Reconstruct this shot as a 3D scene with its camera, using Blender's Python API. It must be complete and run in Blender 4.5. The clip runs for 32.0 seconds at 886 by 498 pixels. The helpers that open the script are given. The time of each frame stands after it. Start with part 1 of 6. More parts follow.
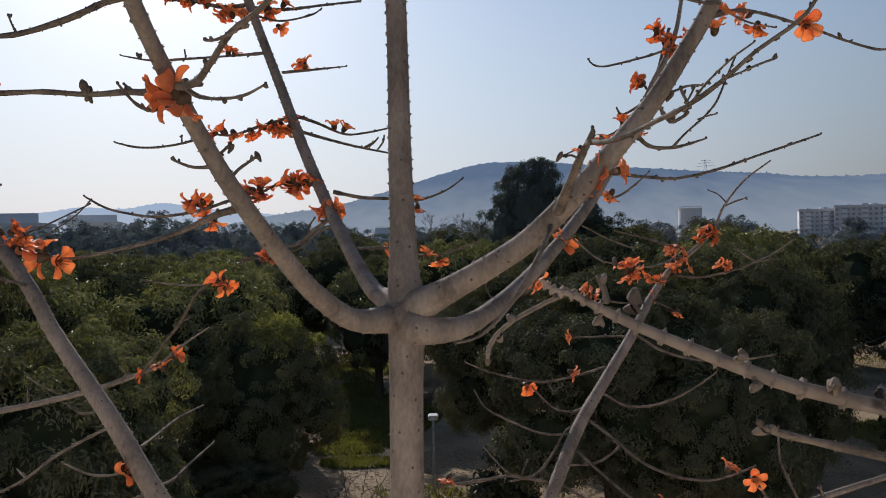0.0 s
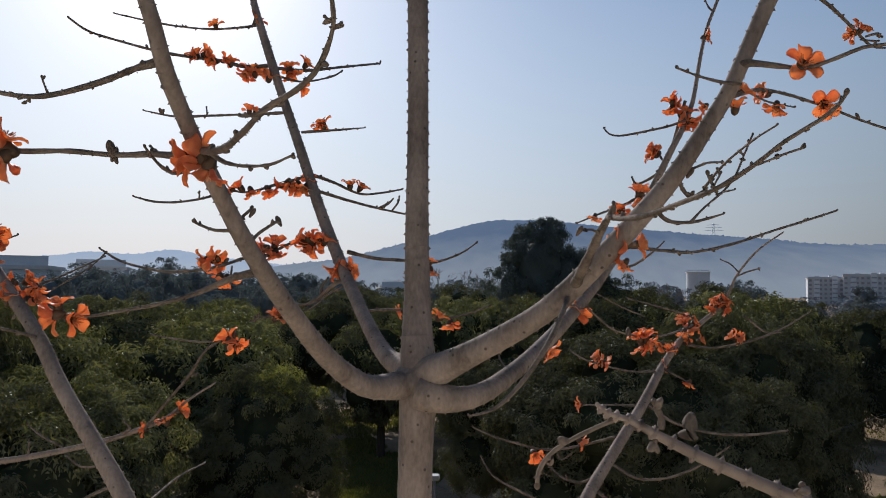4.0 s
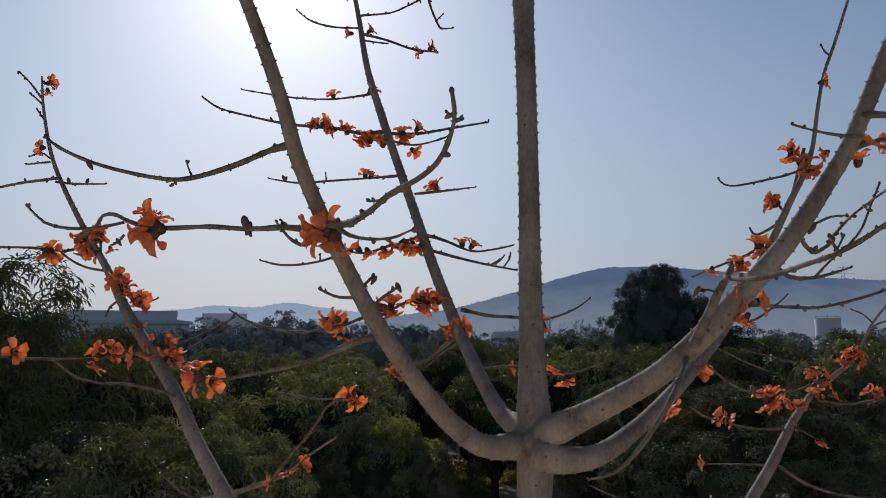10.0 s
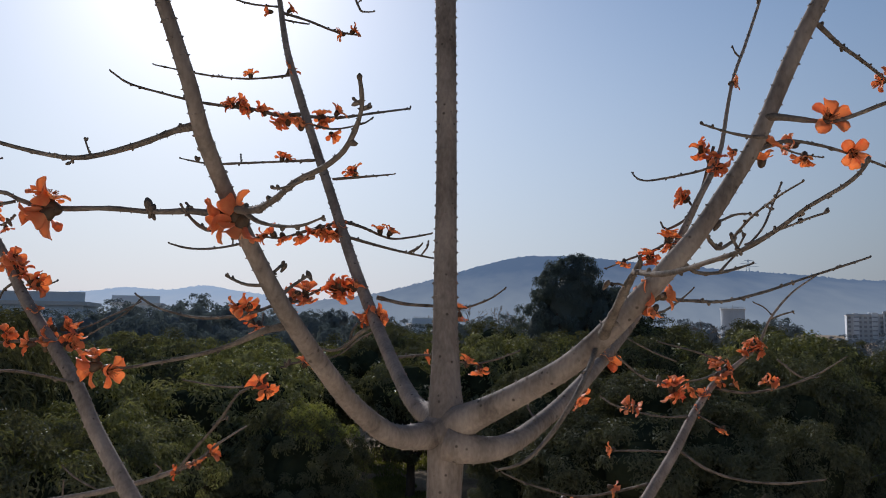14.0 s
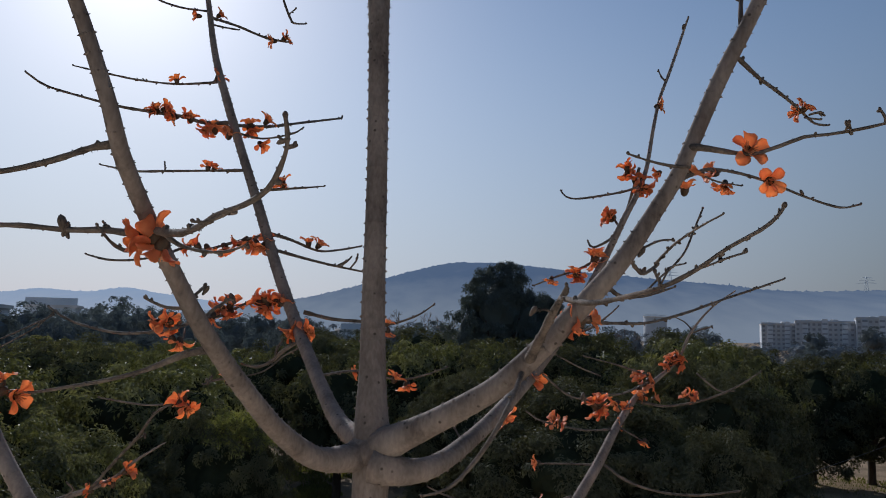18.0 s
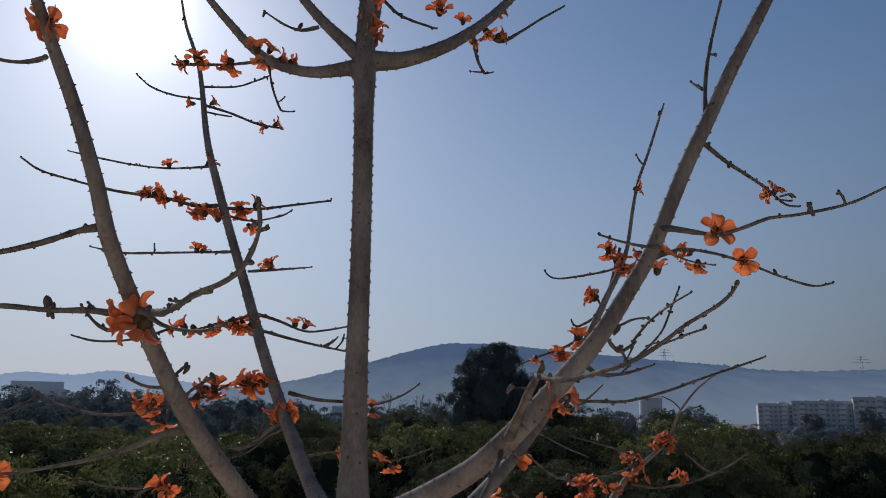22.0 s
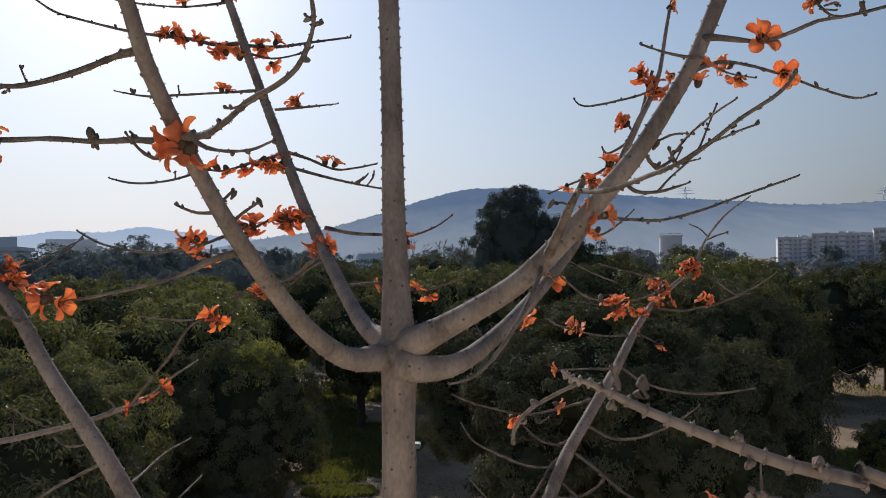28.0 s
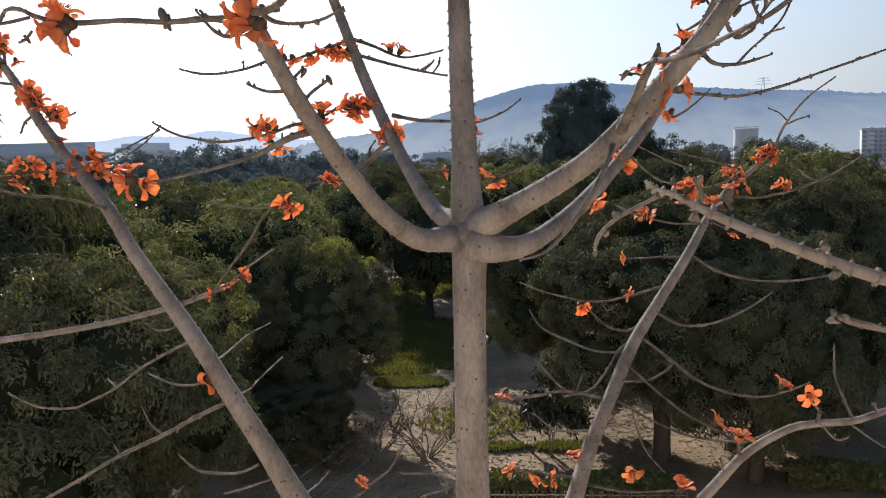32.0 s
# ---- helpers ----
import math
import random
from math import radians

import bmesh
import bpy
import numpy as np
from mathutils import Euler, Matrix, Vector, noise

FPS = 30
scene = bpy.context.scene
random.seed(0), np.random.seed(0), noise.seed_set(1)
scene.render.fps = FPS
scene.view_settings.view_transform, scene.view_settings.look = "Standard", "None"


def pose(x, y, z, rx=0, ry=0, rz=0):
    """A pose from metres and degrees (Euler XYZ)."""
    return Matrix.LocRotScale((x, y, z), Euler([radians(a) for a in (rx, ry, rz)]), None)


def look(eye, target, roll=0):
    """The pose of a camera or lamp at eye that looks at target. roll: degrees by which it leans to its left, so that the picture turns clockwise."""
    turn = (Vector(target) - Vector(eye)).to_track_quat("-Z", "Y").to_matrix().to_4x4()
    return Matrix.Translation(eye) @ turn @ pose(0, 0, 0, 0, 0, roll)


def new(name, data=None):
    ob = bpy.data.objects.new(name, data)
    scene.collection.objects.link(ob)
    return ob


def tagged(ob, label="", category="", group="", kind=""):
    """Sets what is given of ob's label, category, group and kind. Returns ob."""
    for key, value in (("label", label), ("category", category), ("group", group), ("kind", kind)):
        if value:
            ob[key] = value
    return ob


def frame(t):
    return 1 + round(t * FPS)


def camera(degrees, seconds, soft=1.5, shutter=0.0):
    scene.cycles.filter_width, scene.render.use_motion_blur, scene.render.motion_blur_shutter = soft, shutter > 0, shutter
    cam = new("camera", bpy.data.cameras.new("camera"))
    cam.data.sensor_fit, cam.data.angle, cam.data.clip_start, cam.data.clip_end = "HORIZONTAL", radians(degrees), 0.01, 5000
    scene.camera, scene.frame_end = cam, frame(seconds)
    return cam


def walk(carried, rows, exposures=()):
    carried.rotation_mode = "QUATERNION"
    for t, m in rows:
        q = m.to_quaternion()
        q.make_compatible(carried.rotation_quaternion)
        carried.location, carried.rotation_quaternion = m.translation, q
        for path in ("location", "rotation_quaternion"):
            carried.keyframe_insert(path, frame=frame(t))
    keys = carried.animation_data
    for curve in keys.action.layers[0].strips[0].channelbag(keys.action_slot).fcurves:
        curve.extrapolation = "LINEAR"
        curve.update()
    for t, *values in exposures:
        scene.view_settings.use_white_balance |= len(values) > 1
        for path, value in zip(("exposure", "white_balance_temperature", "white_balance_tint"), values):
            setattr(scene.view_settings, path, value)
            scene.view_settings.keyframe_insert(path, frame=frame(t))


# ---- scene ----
cam = camera(59.35, 32.0, soft=0.95)
PATH = [
    (0, (0.029, 0.144, 8.513), (0.004, 2.144, 8.465), -1.24),
    (0.5, (0.042, 0.156, 8.520), (0.009, 2.156, 8.489), -1.15),
    (1, (0.027, 0.162, 8.529), (0.006, 2.162, 8.516), -1.08),
    (1.5, (0.023, 0.158, 8.530), (0.013, 2.158, 8.546), -0.99),
    (2, (0.026, 0.157, 8.532), (0.018, 2.156, 8.573), -0.80),
    (2.5, (0.047, 0.158, 8.545), (0.028, 2.157, 8.607), -0.53),
    (3, (0.040, 0.166, 8.555), (0.013, 2.165, 8.631), 0.04),
    (3.5, (0.007, 0.165, 8.564), (-0.025, 2.163, 8.650), 0.56),
    (5.5, (-0.018, 0.123, 8.545), (-0.121, 2.117, 8.654), -0.08),
    (6, (-0.022, 0.137, 8.564), (-0.162, 2.129, 8.663), -0.31),
    (6.5, (-0.059, 0.141, 8.579), (-0.245, 2.130, 8.675), -0.63),
    (7, (-0.077, 0.125, 8.584), (-0.310, 2.108, 8.692), -0.94),
    (7.5, (-0.059, 0.078, 8.578), (-0.331, 2.056, 8.703), -1.13),
    (8, (-0.037, 0.061, 8.575), (-0.337, 2.034, 8.716), -1.23),
    (8.5, (-0.079, 0.104, 8.611), (-0.405, 2.070, 8.789), -0.39),
    (9, (-0.049, 0.102, 8.618), (-0.397, 2.062, 8.809), 0.35),
    (9.5, (-0.020, 0.092, 8.609), (-0.369, 2.050, 8.817), 0.22),
    (10, (-0.020, 0.084, 8.604), (-0.341, 2.046, 8.824), 0.12),
    (10.5, (-0.037, 0.094, 8.606), (-0.321, 2.061, 8.831), -0.07),
    (11, (-0.044, 0.102, 8.612), (-0.305, 2.072, 8.835), -0.06),
    (11.5, (-0.026, 0.120, 8.623), (-0.282, 2.092, 8.842), 0.33),
    (12, (-0.021, 0.123, 8.622), (-0.263, 2.097, 8.841), 0.48),
    (12.5, (-0.019, 0.114, 8.622), (-0.233, 2.090, 8.839), 0.65),
    (13, (-0.023, 0.114, 8.616), (-0.196, 2.095, 8.833), 0.66),
    (13.5, (-0.017, 0.117, 8.614), (-0.153, 2.102, 8.818), 0.70),
    (14, (0.003, 0.118, 8.619), (-0.118, 2.106, 8.805), 0.81),
    (14.5, (0.017, 0.125, 8.624), (-0.102, 2.114, 8.794), 1.13),
    (16.5, (0.044, 0.112, 8.652), (0.036, 2.106, 8.806), 0.77),
    (17, (0.036, 0.102, 8.664), (0.053, 2.096, 8.821), 1.03),
    (17.5, (0.019, 0.120, 8.673), (0.060, 2.112, 8.848), 1.25),
    (18, (0.008, 0.132, 8.683), (0.065, 2.121, 8.886), 1.27),
    (18.5, (0.026, 0.123, 8.683), (0.090, 2.107, 8.927), 0.87),
    (19, (0.038, 0.102, 8.685), (0.105, 2.080, 8.970), 0.56),
    (19.5, (0.035, 0.093, 8.678), (0.102, 2.066, 8.998), 0.58),
    (20, (0.016, 0.088, 8.686), (0.074, 2.058, 9.026), 0.97),
    (20.5, (0.002, 0.100, 8.695), (0.054, 2.068, 9.051), 1.31),
    (21, (0.020, 0.102, 8.701), (0.068, 2.067, 9.071), 1.34),
    (21.5, (0.041, 0.079, 8.692), (0.095, 2.039, 9.085), 1.08),
    (22, (0.056, 0.059, 8.669), (0.127, 2.015, 9.077), 0.98),
    (22.5, (0.041, 0.054, 8.654), (0.129, 2.010, 9.061), 1.38),
    (23, (0.033, 0.077, 8.655), (0.120, 2.038, 9.040), 2.14),
    (23.5, (0.042, 0.101, 8.642), (0.117, 2.078, 8.936), 2.58),
    (24, (0.040, 0.089, 8.621), (0.119, 2.075, 8.848), 2.58),
    (24.5, (0.038, 0.073, 8.601), (0.132, 2.061, 8.789), 2.21),
    (25, (0.040, 0.070, 8.580), (0.144, 2.061, 8.735), 1.57),
    (25.5, (0.051, 0.063, 8.577), (0.149, 2.057, 8.689), 1.39),
    (27.5, (-0.000, 0.074, 8.588), (0.044, 2.073, 8.603), -0.27),
    (28, (-0.014, 0.063, 8.577), (0.008, 2.063, 8.594), -0.93),
    (28.5, (-0.015, 0.056, 8.573), (-0.036, 2.056, 8.587), -1.54),
    (29, (-0.005, 0.065, 8.572), (-0.076, 2.064, 8.584), -2.13),
    (29.5, (-0.029, 0.071, 8.566), (-0.134, 2.068, 8.581), -2.09),
    (30, (-0.008, 0.041, 8.517), (-0.149, 2.036, 8.511), -2.15),
    (30.5, (0.004, 0.036, 8.505), (-0.150, 2.027, 8.394), -2.23),
    (31, (-0.014, 0.043, 8.503), (-0.171, 2.031, 8.356), -2.13),
    (31.5, (-0.030, 0.043, 8.501), (-0.187, 2.028, 8.305), -1.98),
    (32, (-0.031, 0.047, 8.500), (-0.183, 2.027, 8.263), -1.89),
]
walk(cam, [(t, look(eye, target, roll)) for t, eye, target, roll in PATH],
     exposures=[(0, 0.1, 5900, 13), (3.5, 0.05, 5900, 13), (6, -0.05, 5800, 13), (9, -0.33, 5700, 13), (11, -0.3, 5700, 13), (14, -0.05, 5700, 13), (17, -0.18, 5600, 13), (19, -0.44, 5500, 13), (20, -0.52, 5450, 13), (21, -0.57, 5400, 13), (22, -0.55, 5400, 13), (23, -0.5, 5450, 13), (24, -0.1, 5600, 13), (25, 0.08, 5700, 13), (28, 0.12, 5850, 13), (30, 0.33, 5850, 13), (32, 0.78, 5950, 13)])

# ---- light ----
SUN_AZ, SUN_EL = radians(-22), radians(27)
world = bpy.data.worlds.new("sky")
world.use_nodes = True
scene.world = world
wn = world.node_tree.nodes
sky = wn.new("ShaderNodeTexSky")
sky.sky_type = "NISHITA"
sky.sun_disc = False
sky.sun_elevation, sky.sun_rotation = SUN_EL, SUN_AZ
sky.altitude, sky.air_density, sky.dust_density, sky.ozone_density = 300, 1.4, 1.1, 3.0
# morning haze whitens the sky towards the horizon
sky_link = world.node_tree.links.new
sky_dir, sky_sep, sky_range, sky_mix = (wn.new(k) for k in ("ShaderNodeTexCoord", "ShaderNodeSeparateXYZ", "ShaderNodeMapRange", "ShaderNodeMixRGB"))
sky_link(sky_dir.outputs["Generated"], sky_sep.inputs[0])
sky_link(sky_sep.outputs["Z"], sky_range.inputs["Value"])
sky_range.interpolation_type = "SMOOTHSTEP"
for k, val in (("From Min", -0.05), ("From Max", 0.5), ("To Min", 0.85), ("To Max", 0.06)):
    sky_range.inputs[k].default_value = val
# the haze scatters forward: brighter towards the sun, dimmer away from it
sky_dot, sky_phase, sky_haze = wn.new("ShaderNodeVectorMath"), wn.new("ShaderNodeMapRange"), wn.new("ShaderNodeVectorMath")
sky_dot.operation, sky_haze.operation = "DOT_PRODUCT", "SCALE"
sky_link(sky_dir.outputs["Generated"], sky_dot.inputs[0])
sky_dot.inputs[1].default_value = (math.sin(SUN_AZ) * math.cos(SUN_EL), math.cos(SUN_AZ) * math.cos(SUN_EL), math.sin(SUN_EL))
for k, val in (("From Min", 0.38), ("From Max", 0.95), ("To Min", 0.1), ("To Max", 1.1)):
    sky_phase.inputs[k].default_value = val
sky_link(sky_dot.outputs["Value"], sky_phase.inputs["Value"])
sky_haze.inputs[0].default_value = (7.7, 8.15, 8.8)
sky_link(sky_phase.outputs[0], sky_haze.inputs["Scale"])
sky_link(sky_haze.outputs[0], sky_mix.inputs[2])
sky_link(sky_range.outputs[0], sky_mix.inputs[0])
sky_link(sky.outputs[0], sky_mix.inputs[1])
# aureole of the hazy sun
glow_sum = sky_mix.outputs[0]
glow_base = wn.new("ShaderNodeMath")
glow_base.operation = "MAXIMUM"
sky_link(sky_dot.outputs["Value"], glow_base.inputs[0])
glow_base.inputs[1].default_value = 0.0
for power, gain in ((25, 0.5), (140, 3.0), (900, 30.0)):
    glow_pow, glow_gain, glow_col, glow_add = wn.new("ShaderNodeMath"), wn.new("ShaderNodeMath"), wn.new("ShaderNodeVectorMath"), wn.new("ShaderNodeVectorMath")
    glow_pow.operation, glow_gain.operation, glow_col.operation, glow_add.operation = "POWER", "MULTIPLY", "SCALE", "ADD"
    glow_pow.use_clamp = True
    sky_link(glow_base.outputs[0], glow_pow.inputs[0])
    glow_pow.inputs[1].default_value = power
    sky_link(glow_pow.outputs[0], glow_gain.inputs[0])
    glow_gain.inputs[1].default_value = gain
    glow_col.inputs[0].default_value = (1.0, 0.98, 0.95)
    sky_link(glow_gain.outputs[0], glow_col.inputs["Scale"])
    sky_link(glow_sum, glow_add.inputs[0])
    sky_link(glow_col.outputs[0], glow_add.inputs[1])
    glow_sum = glow_add.outputs[0]
sky_link(glow_sum, wn["Background"].inputs["Color"])
wn["Background"].inputs["Strength"].default_value = 0.075
sun = new("sun", bpy.data.lights.new("sun", "SUN"))
sun.data.energy, sun.data.angle, sun.data.color = 3.6, radians(0.55), (1.0, 0.93, 0.82)
to_sun = Vector((math.sin(SUN_AZ) * math.cos(SUN_EL), math.cos(SUN_AZ) * math.cos(SUN_EL), math.sin(SUN_EL)))
sun.matrix_world = look(to_sun * 50, (0, 0, 0))

# ---- materials ----
def mat(name, low, high, scale=4.0, rough=0.7, bump=0.2, fine=40.0, stretch=(1, 1, 1), spec=0.4, translucent=None, by_object=0.0, by_island=0.0, bump_dist=0.01, metal=0.0):
    """A surface whose colour wanders between low and high on two scales, with fine relief."""
    m = bpy.data.materials.new(name)
    m.use_nodes = True
    nt = m.node_tree
    n, link = nt.nodes, nt.links.new
    bsdf = n["Principled BSDF"]
    co = n.new("ShaderNodeTexCoord")
    mp = n.new("ShaderNodeMapping")
    mp.inputs["Scale"].default_value = stretch
    link(co.outputs["Object"], mp.inputs["Vector"])
    big, small = n.new("ShaderNodeTexNoise"), n.new("ShaderNodeTexNoise")
    big.inputs["Scale"].default_value, big.inputs["Detail"].default_value = scale, 5
    small.inputs["Scale"].default_value, small.inputs["Detail"].default_value = fine, 4
    link(mp.outputs[0], big.inputs["Vector"])
    link(mp.outputs[0], small.inputs["Vector"])
    add = n.new("ShaderNodeMath")
    add.operation = "MULTIPLY_ADD"
    link(small.outputs["Fac"], add.inputs[0])
    add.inputs[1].default_value = 0.5
    link(big.outputs["Fac"], add.inputs[2])
    fac = add.outputs[0]
    for amount, node, socket in ((by_object, "ShaderNodeObjectInfo", "Random"), (by_island, "ShaderNodeNewGeometry", "Random Per Island")):
        if amount:
            src = n.new(node)
            mix = n.new("ShaderNodeMath")
            mix.operation = "MULTIPLY_ADD"
            link(src.outputs[socket], mix.inputs[0])
            mix.inputs[1].default_value = amount
            link(fac, mix.inputs[2])
            fac = mix.outputs[0]
    ramp = n.new("ShaderNodeValToRGB")
    extra = (by_object + by_island) / 2
    ramp.color_ramp.elements[0].position, ramp.color_ramp.elements[1].position = 0.5 + extra * 0.3, 1.0 + extra * 1.2
    ramp.color_ramp.elements[0].color, ramp.color_ramp.elements[1].color = (*low, 1), (*high, 1)
    link(fac, ramp.inputs[0])
    link(ramp.outputs[0], bsdf.inputs["Base Color"])
    bsdf.inputs["Roughness"].default_value = rough
    bsdf.inputs["Metallic"].default_value = metal
    bsdf.inputs["Specular IOR Level"].default_value = spec
    if bump:
        bp = n.new("ShaderNodeBump")
        bp.inputs["Strength"].default_value, bp.inputs["Distance"].default_value = bump, bump_dist
        link(small.outputs["Fac"], bp.inputs["Height"])
        link(bp.outputs[0], bsdf.inputs["Normal"])
    if translucent:
        tr = n.new("ShaderNodeBsdfTranslucent")
        gain = n.new("ShaderNodeMixRGB")
        gain.blend_type = "MULTIPLY"
        gain.inputs[0].default_value = 1
        link(ramp.outputs[0], gain.inputs[1])
        gain.inputs[2].default_value = (*translucent[1], 1)
        link(gain.outputs[0], tr.inputs["Color"])
        ms = n.new("ShaderNodeMixShader")
        ms.inputs[0].default_value = translucent[0]
        link(bsdf.outputs[0], ms.inputs[1])
        link(tr.outputs[0], ms.inputs[2])
        link(ms.outputs[0], n["Material Output"].inputs["Surface"])
    return m


BARK = mat("bombax_bark", (0.125, 0.096, 0.077), (0.33, 0.262, 0.212), 7.0, 0.85, 0.2, 70, (1, 1, 0.45), 0.2, bump_dist=0.003)


def spotted(m, colour, scale, size):
    """Adds scattered small dark scars to a bark."""
    nt = m.node_tree
    n, link = nt.nodes, nt.links.new
    bsdf = n["Principled BSDF"]
    src = bsdf.inputs["Base Color"].links[0].from_socket
    cell = n.new("ShaderNodeTexVoronoi")
    cell.inputs["Scale"].default_value = scale
    co = n.new("ShaderNodeTexCoord")
    link(co.outputs["Object"], cell.inputs["Vector"])
    ramp = n.new("ShaderNodeValToRGB")
    ramp.color_ramp.elements[0].position, ramp.color_ramp.elements[1].position = size * 0.5, size
    ramp.color_ramp.elements[0].color, ramp.color_ramp.elements[1].color = (1, 1, 1, 1), (0, 0, 0, 1)
    link(cell.outputs["Distance"], ramp.inputs[0])
    mix = n.new("ShaderNodeMixRGB")
    link(ramp.outputs[0], mix.inputs[0])
    link(src, mix.inputs[1])
    mix.inputs[2].default_value = (*colour, 1)
    link(mix.outputs[0], bsdf.inputs["Base Color"])


spotted(BARK, (0.085, 0.065, 0.05), 20, 0.17)
TWIG = mat("twig_bark", (0.064, 0.05, 0.039), (0.235, 0.182, 0.14), 14.0, 0.88, 0.6, 120, spec=0.2, bump_dist=0.004)
PETAL = mat("petal", (0.82, 0.29, 0.135), (0.95, 0.47, 0.225), 12, 0.5, 0.25, 90, spec=0.4, translucent=(0.66, (1.0, 0.95, 0.8)), by_object=0.5, bump_dist=0.002)
CALYX = mat("calyx", (0.035, 0.022, 0.014), (0.10, 0.055, 0.025), 30, 0.6, 0.2, 90, by_object=0.2)
STAMEN = mat("stamen", (0.55, 0.16, 0.05), (0.75, 0.35, 0.15), 40, 0.6, 0.0, 90)
BUD = mat("bud", (0.06, 0.04, 0.028), (0.13, 0.09, 0.06), 40, 0.7, 0.2, 120, by_object=0.3)
LEAF = mat("mango_leaf", (0.033, 0.034, 0.021), (0.132, 0.128, 0.072), 0.35, 0.72, 0, 3, spec=0.16, translucent=(0.2, (1.2, 1.15, 0.55)), by_island=0.3, by_object=0.25)
# tall tree's green, greyed and lightened to stand for haze before it
HAZE_GREY_LEAF = mat("haze_greyed_leaf", (0.075, 0.087, 0.08), (0.16, 0.173, 0.148), 0.35, 0.7, 0, 3, spec=0.15, translucent=(0.15, (1.1, 1.15, 0.8)), by_island=0.3)
OLIVE_LEAF = mat("olive_green_leaf", (0.078, 0.081, 0.05), (0.25, 0.246, 0.14), 0.35, 0.7, 0, 3, spec=0.18, translucent=(0.34, (1.25, 1.2, 0.55)), by_island=0.3, by_object=0.25)
DARK_LEAF = mat("dark_sapling_leaf", (0.02, 0.026, 0.014), (0.06, 0.066, 0.035), 2.0, 0.5, 0, 9, spec=0.4, by_island=0.3)
FRESH_LEAF = mat("fresh_yellow_green_leaf", (0.12, 0.125, 0.045), (0.27, 0.265, 0.10), 0.6, 0.6, 0, 6, spec=0.2, translucent=(0.45, (1.2, 1.2, 0.5)), by_island=0.4)
LEAF_Y = mat("young_leaf", (0.08, 0.08, 0.026), (0.19, 0.18, 0.065), 0.6, 0.5, 0, 6, spec=0.4, translucent=(0.25, (1.1, 1.15, 0.5)), by_island=0.4)
# far leaves paled and blued, haze put into their colour
HAZY_LEAF = mat("haze_paled_leaf", (0.125, 0.138, 0.142), (0.205, 0.218, 0.213), 0.3, 0.9, 0, 4, spec=0.0, translucent=(0.2, (1.0, 1.1, 0.95)), by_island=0.35, by_object=0.2)
MIST_LEAF = mat("haze_whitened_leaf", (0.17, 0.182, 0.188), (0.25, 0.26, 0.26), 0.2, 0.95, 0, 4, spec=0.0, by_island=0.3, by_object=0.25)
# solid cores of crowns and hedges, their inner shade put into the colour
CORE_SHADE = mat("core_shade", (0.026, 0.03, 0.018), (0.06, 0.066, 0.036), 1.5, 1.0, 0.6, 8, spec=0.0, bump_dist=0.1)
MBARK = mat("mango_bark", (0.05, 0.038, 0.03), (0.13, 0.1, 0.075), 3, 0.9, 0.8, 25, (1, 1, 0.4), 0.2, bump_dist=0.02)
GROUND = mat("earth", (0.16, 0.115, 0.068), (0.43, 0.315, 0.20), 0.45, 0.95, 1.0, 9.0, spec=0.1, bump_dist=0.05)
GRASS = mat("grass", (0.085, 0.092, 0.034), (0.215, 0.21, 0.074), 0.5, 0.7, 0.0, 8, spec=0.2, translucent=(0.3, (1.1, 1.1, 0.45)), by_island=0.4)
DRY_LEAF = mat("dry_leaf", (0.07, 0.05, 0.03), (0.30, 0.22, 0.13), 2, 0.8, 0, 20, spec=0.2, by_island=0.6)
# far plaster and panes lightened, haze over the buildings put into their colour
PLASTER = mat("weathered_hazed_plaster", (0.58, 0.60, 0.63), (0.70, 0.715, 0.74), 0.25, 0.9, 0.2, 8, spec=0.1)
PLASTER_G = mat("grey_plaster", (0.66, 0.61, 0.56), (0.78, 0.73, 0.68), 0.2, 0.9, 0.2, 6, spec=0.1)
GLASSY = mat("hazed_window_glass", (0.29, 0.31, 0.345), (0.41, 0.43, 0.465), 2, 0.5, 0, 20, spec=0.3, by_object=0.3)
STEEL = mat("galvanised_steel", (0.28, 0.29, 0.30), (0.42, 0.43, 0.44), 8, 0.5, 0.1, 60, metal=0.6)
WIRE = mat("wire", (0.10, 0.10, 0.10), (0.17, 0.17, 0.17), 5, 0.7, 0, 30, spec=0.2)
WOOD = mat("grey_brown_stem", (0.15, 0.11, 0.08), (0.32, 0.245, 0.175), 6, 0.9, 0.4, 50, (1, 1, 0.3))
WALL = mat("cream_facade_paint", (0.76, 0.68, 0.56), (0.86, 0.79, 0.68), 0.4, 0.8, 0.1, 14, spec=0.2)
ROOF = mat("weathered_roof_felt", (0.09, 0.085, 0.08), (0.16, 0.15, 0.14), 0.7, 0.9, 0.3, 20, spec=0.2)
CONCRETE = mat("weathered_concrete", (0.27, 0.25, 0.225), (0.42, 0.395, 0.36), 0.7, 0.9, 0.3, 20, spec=0.2)


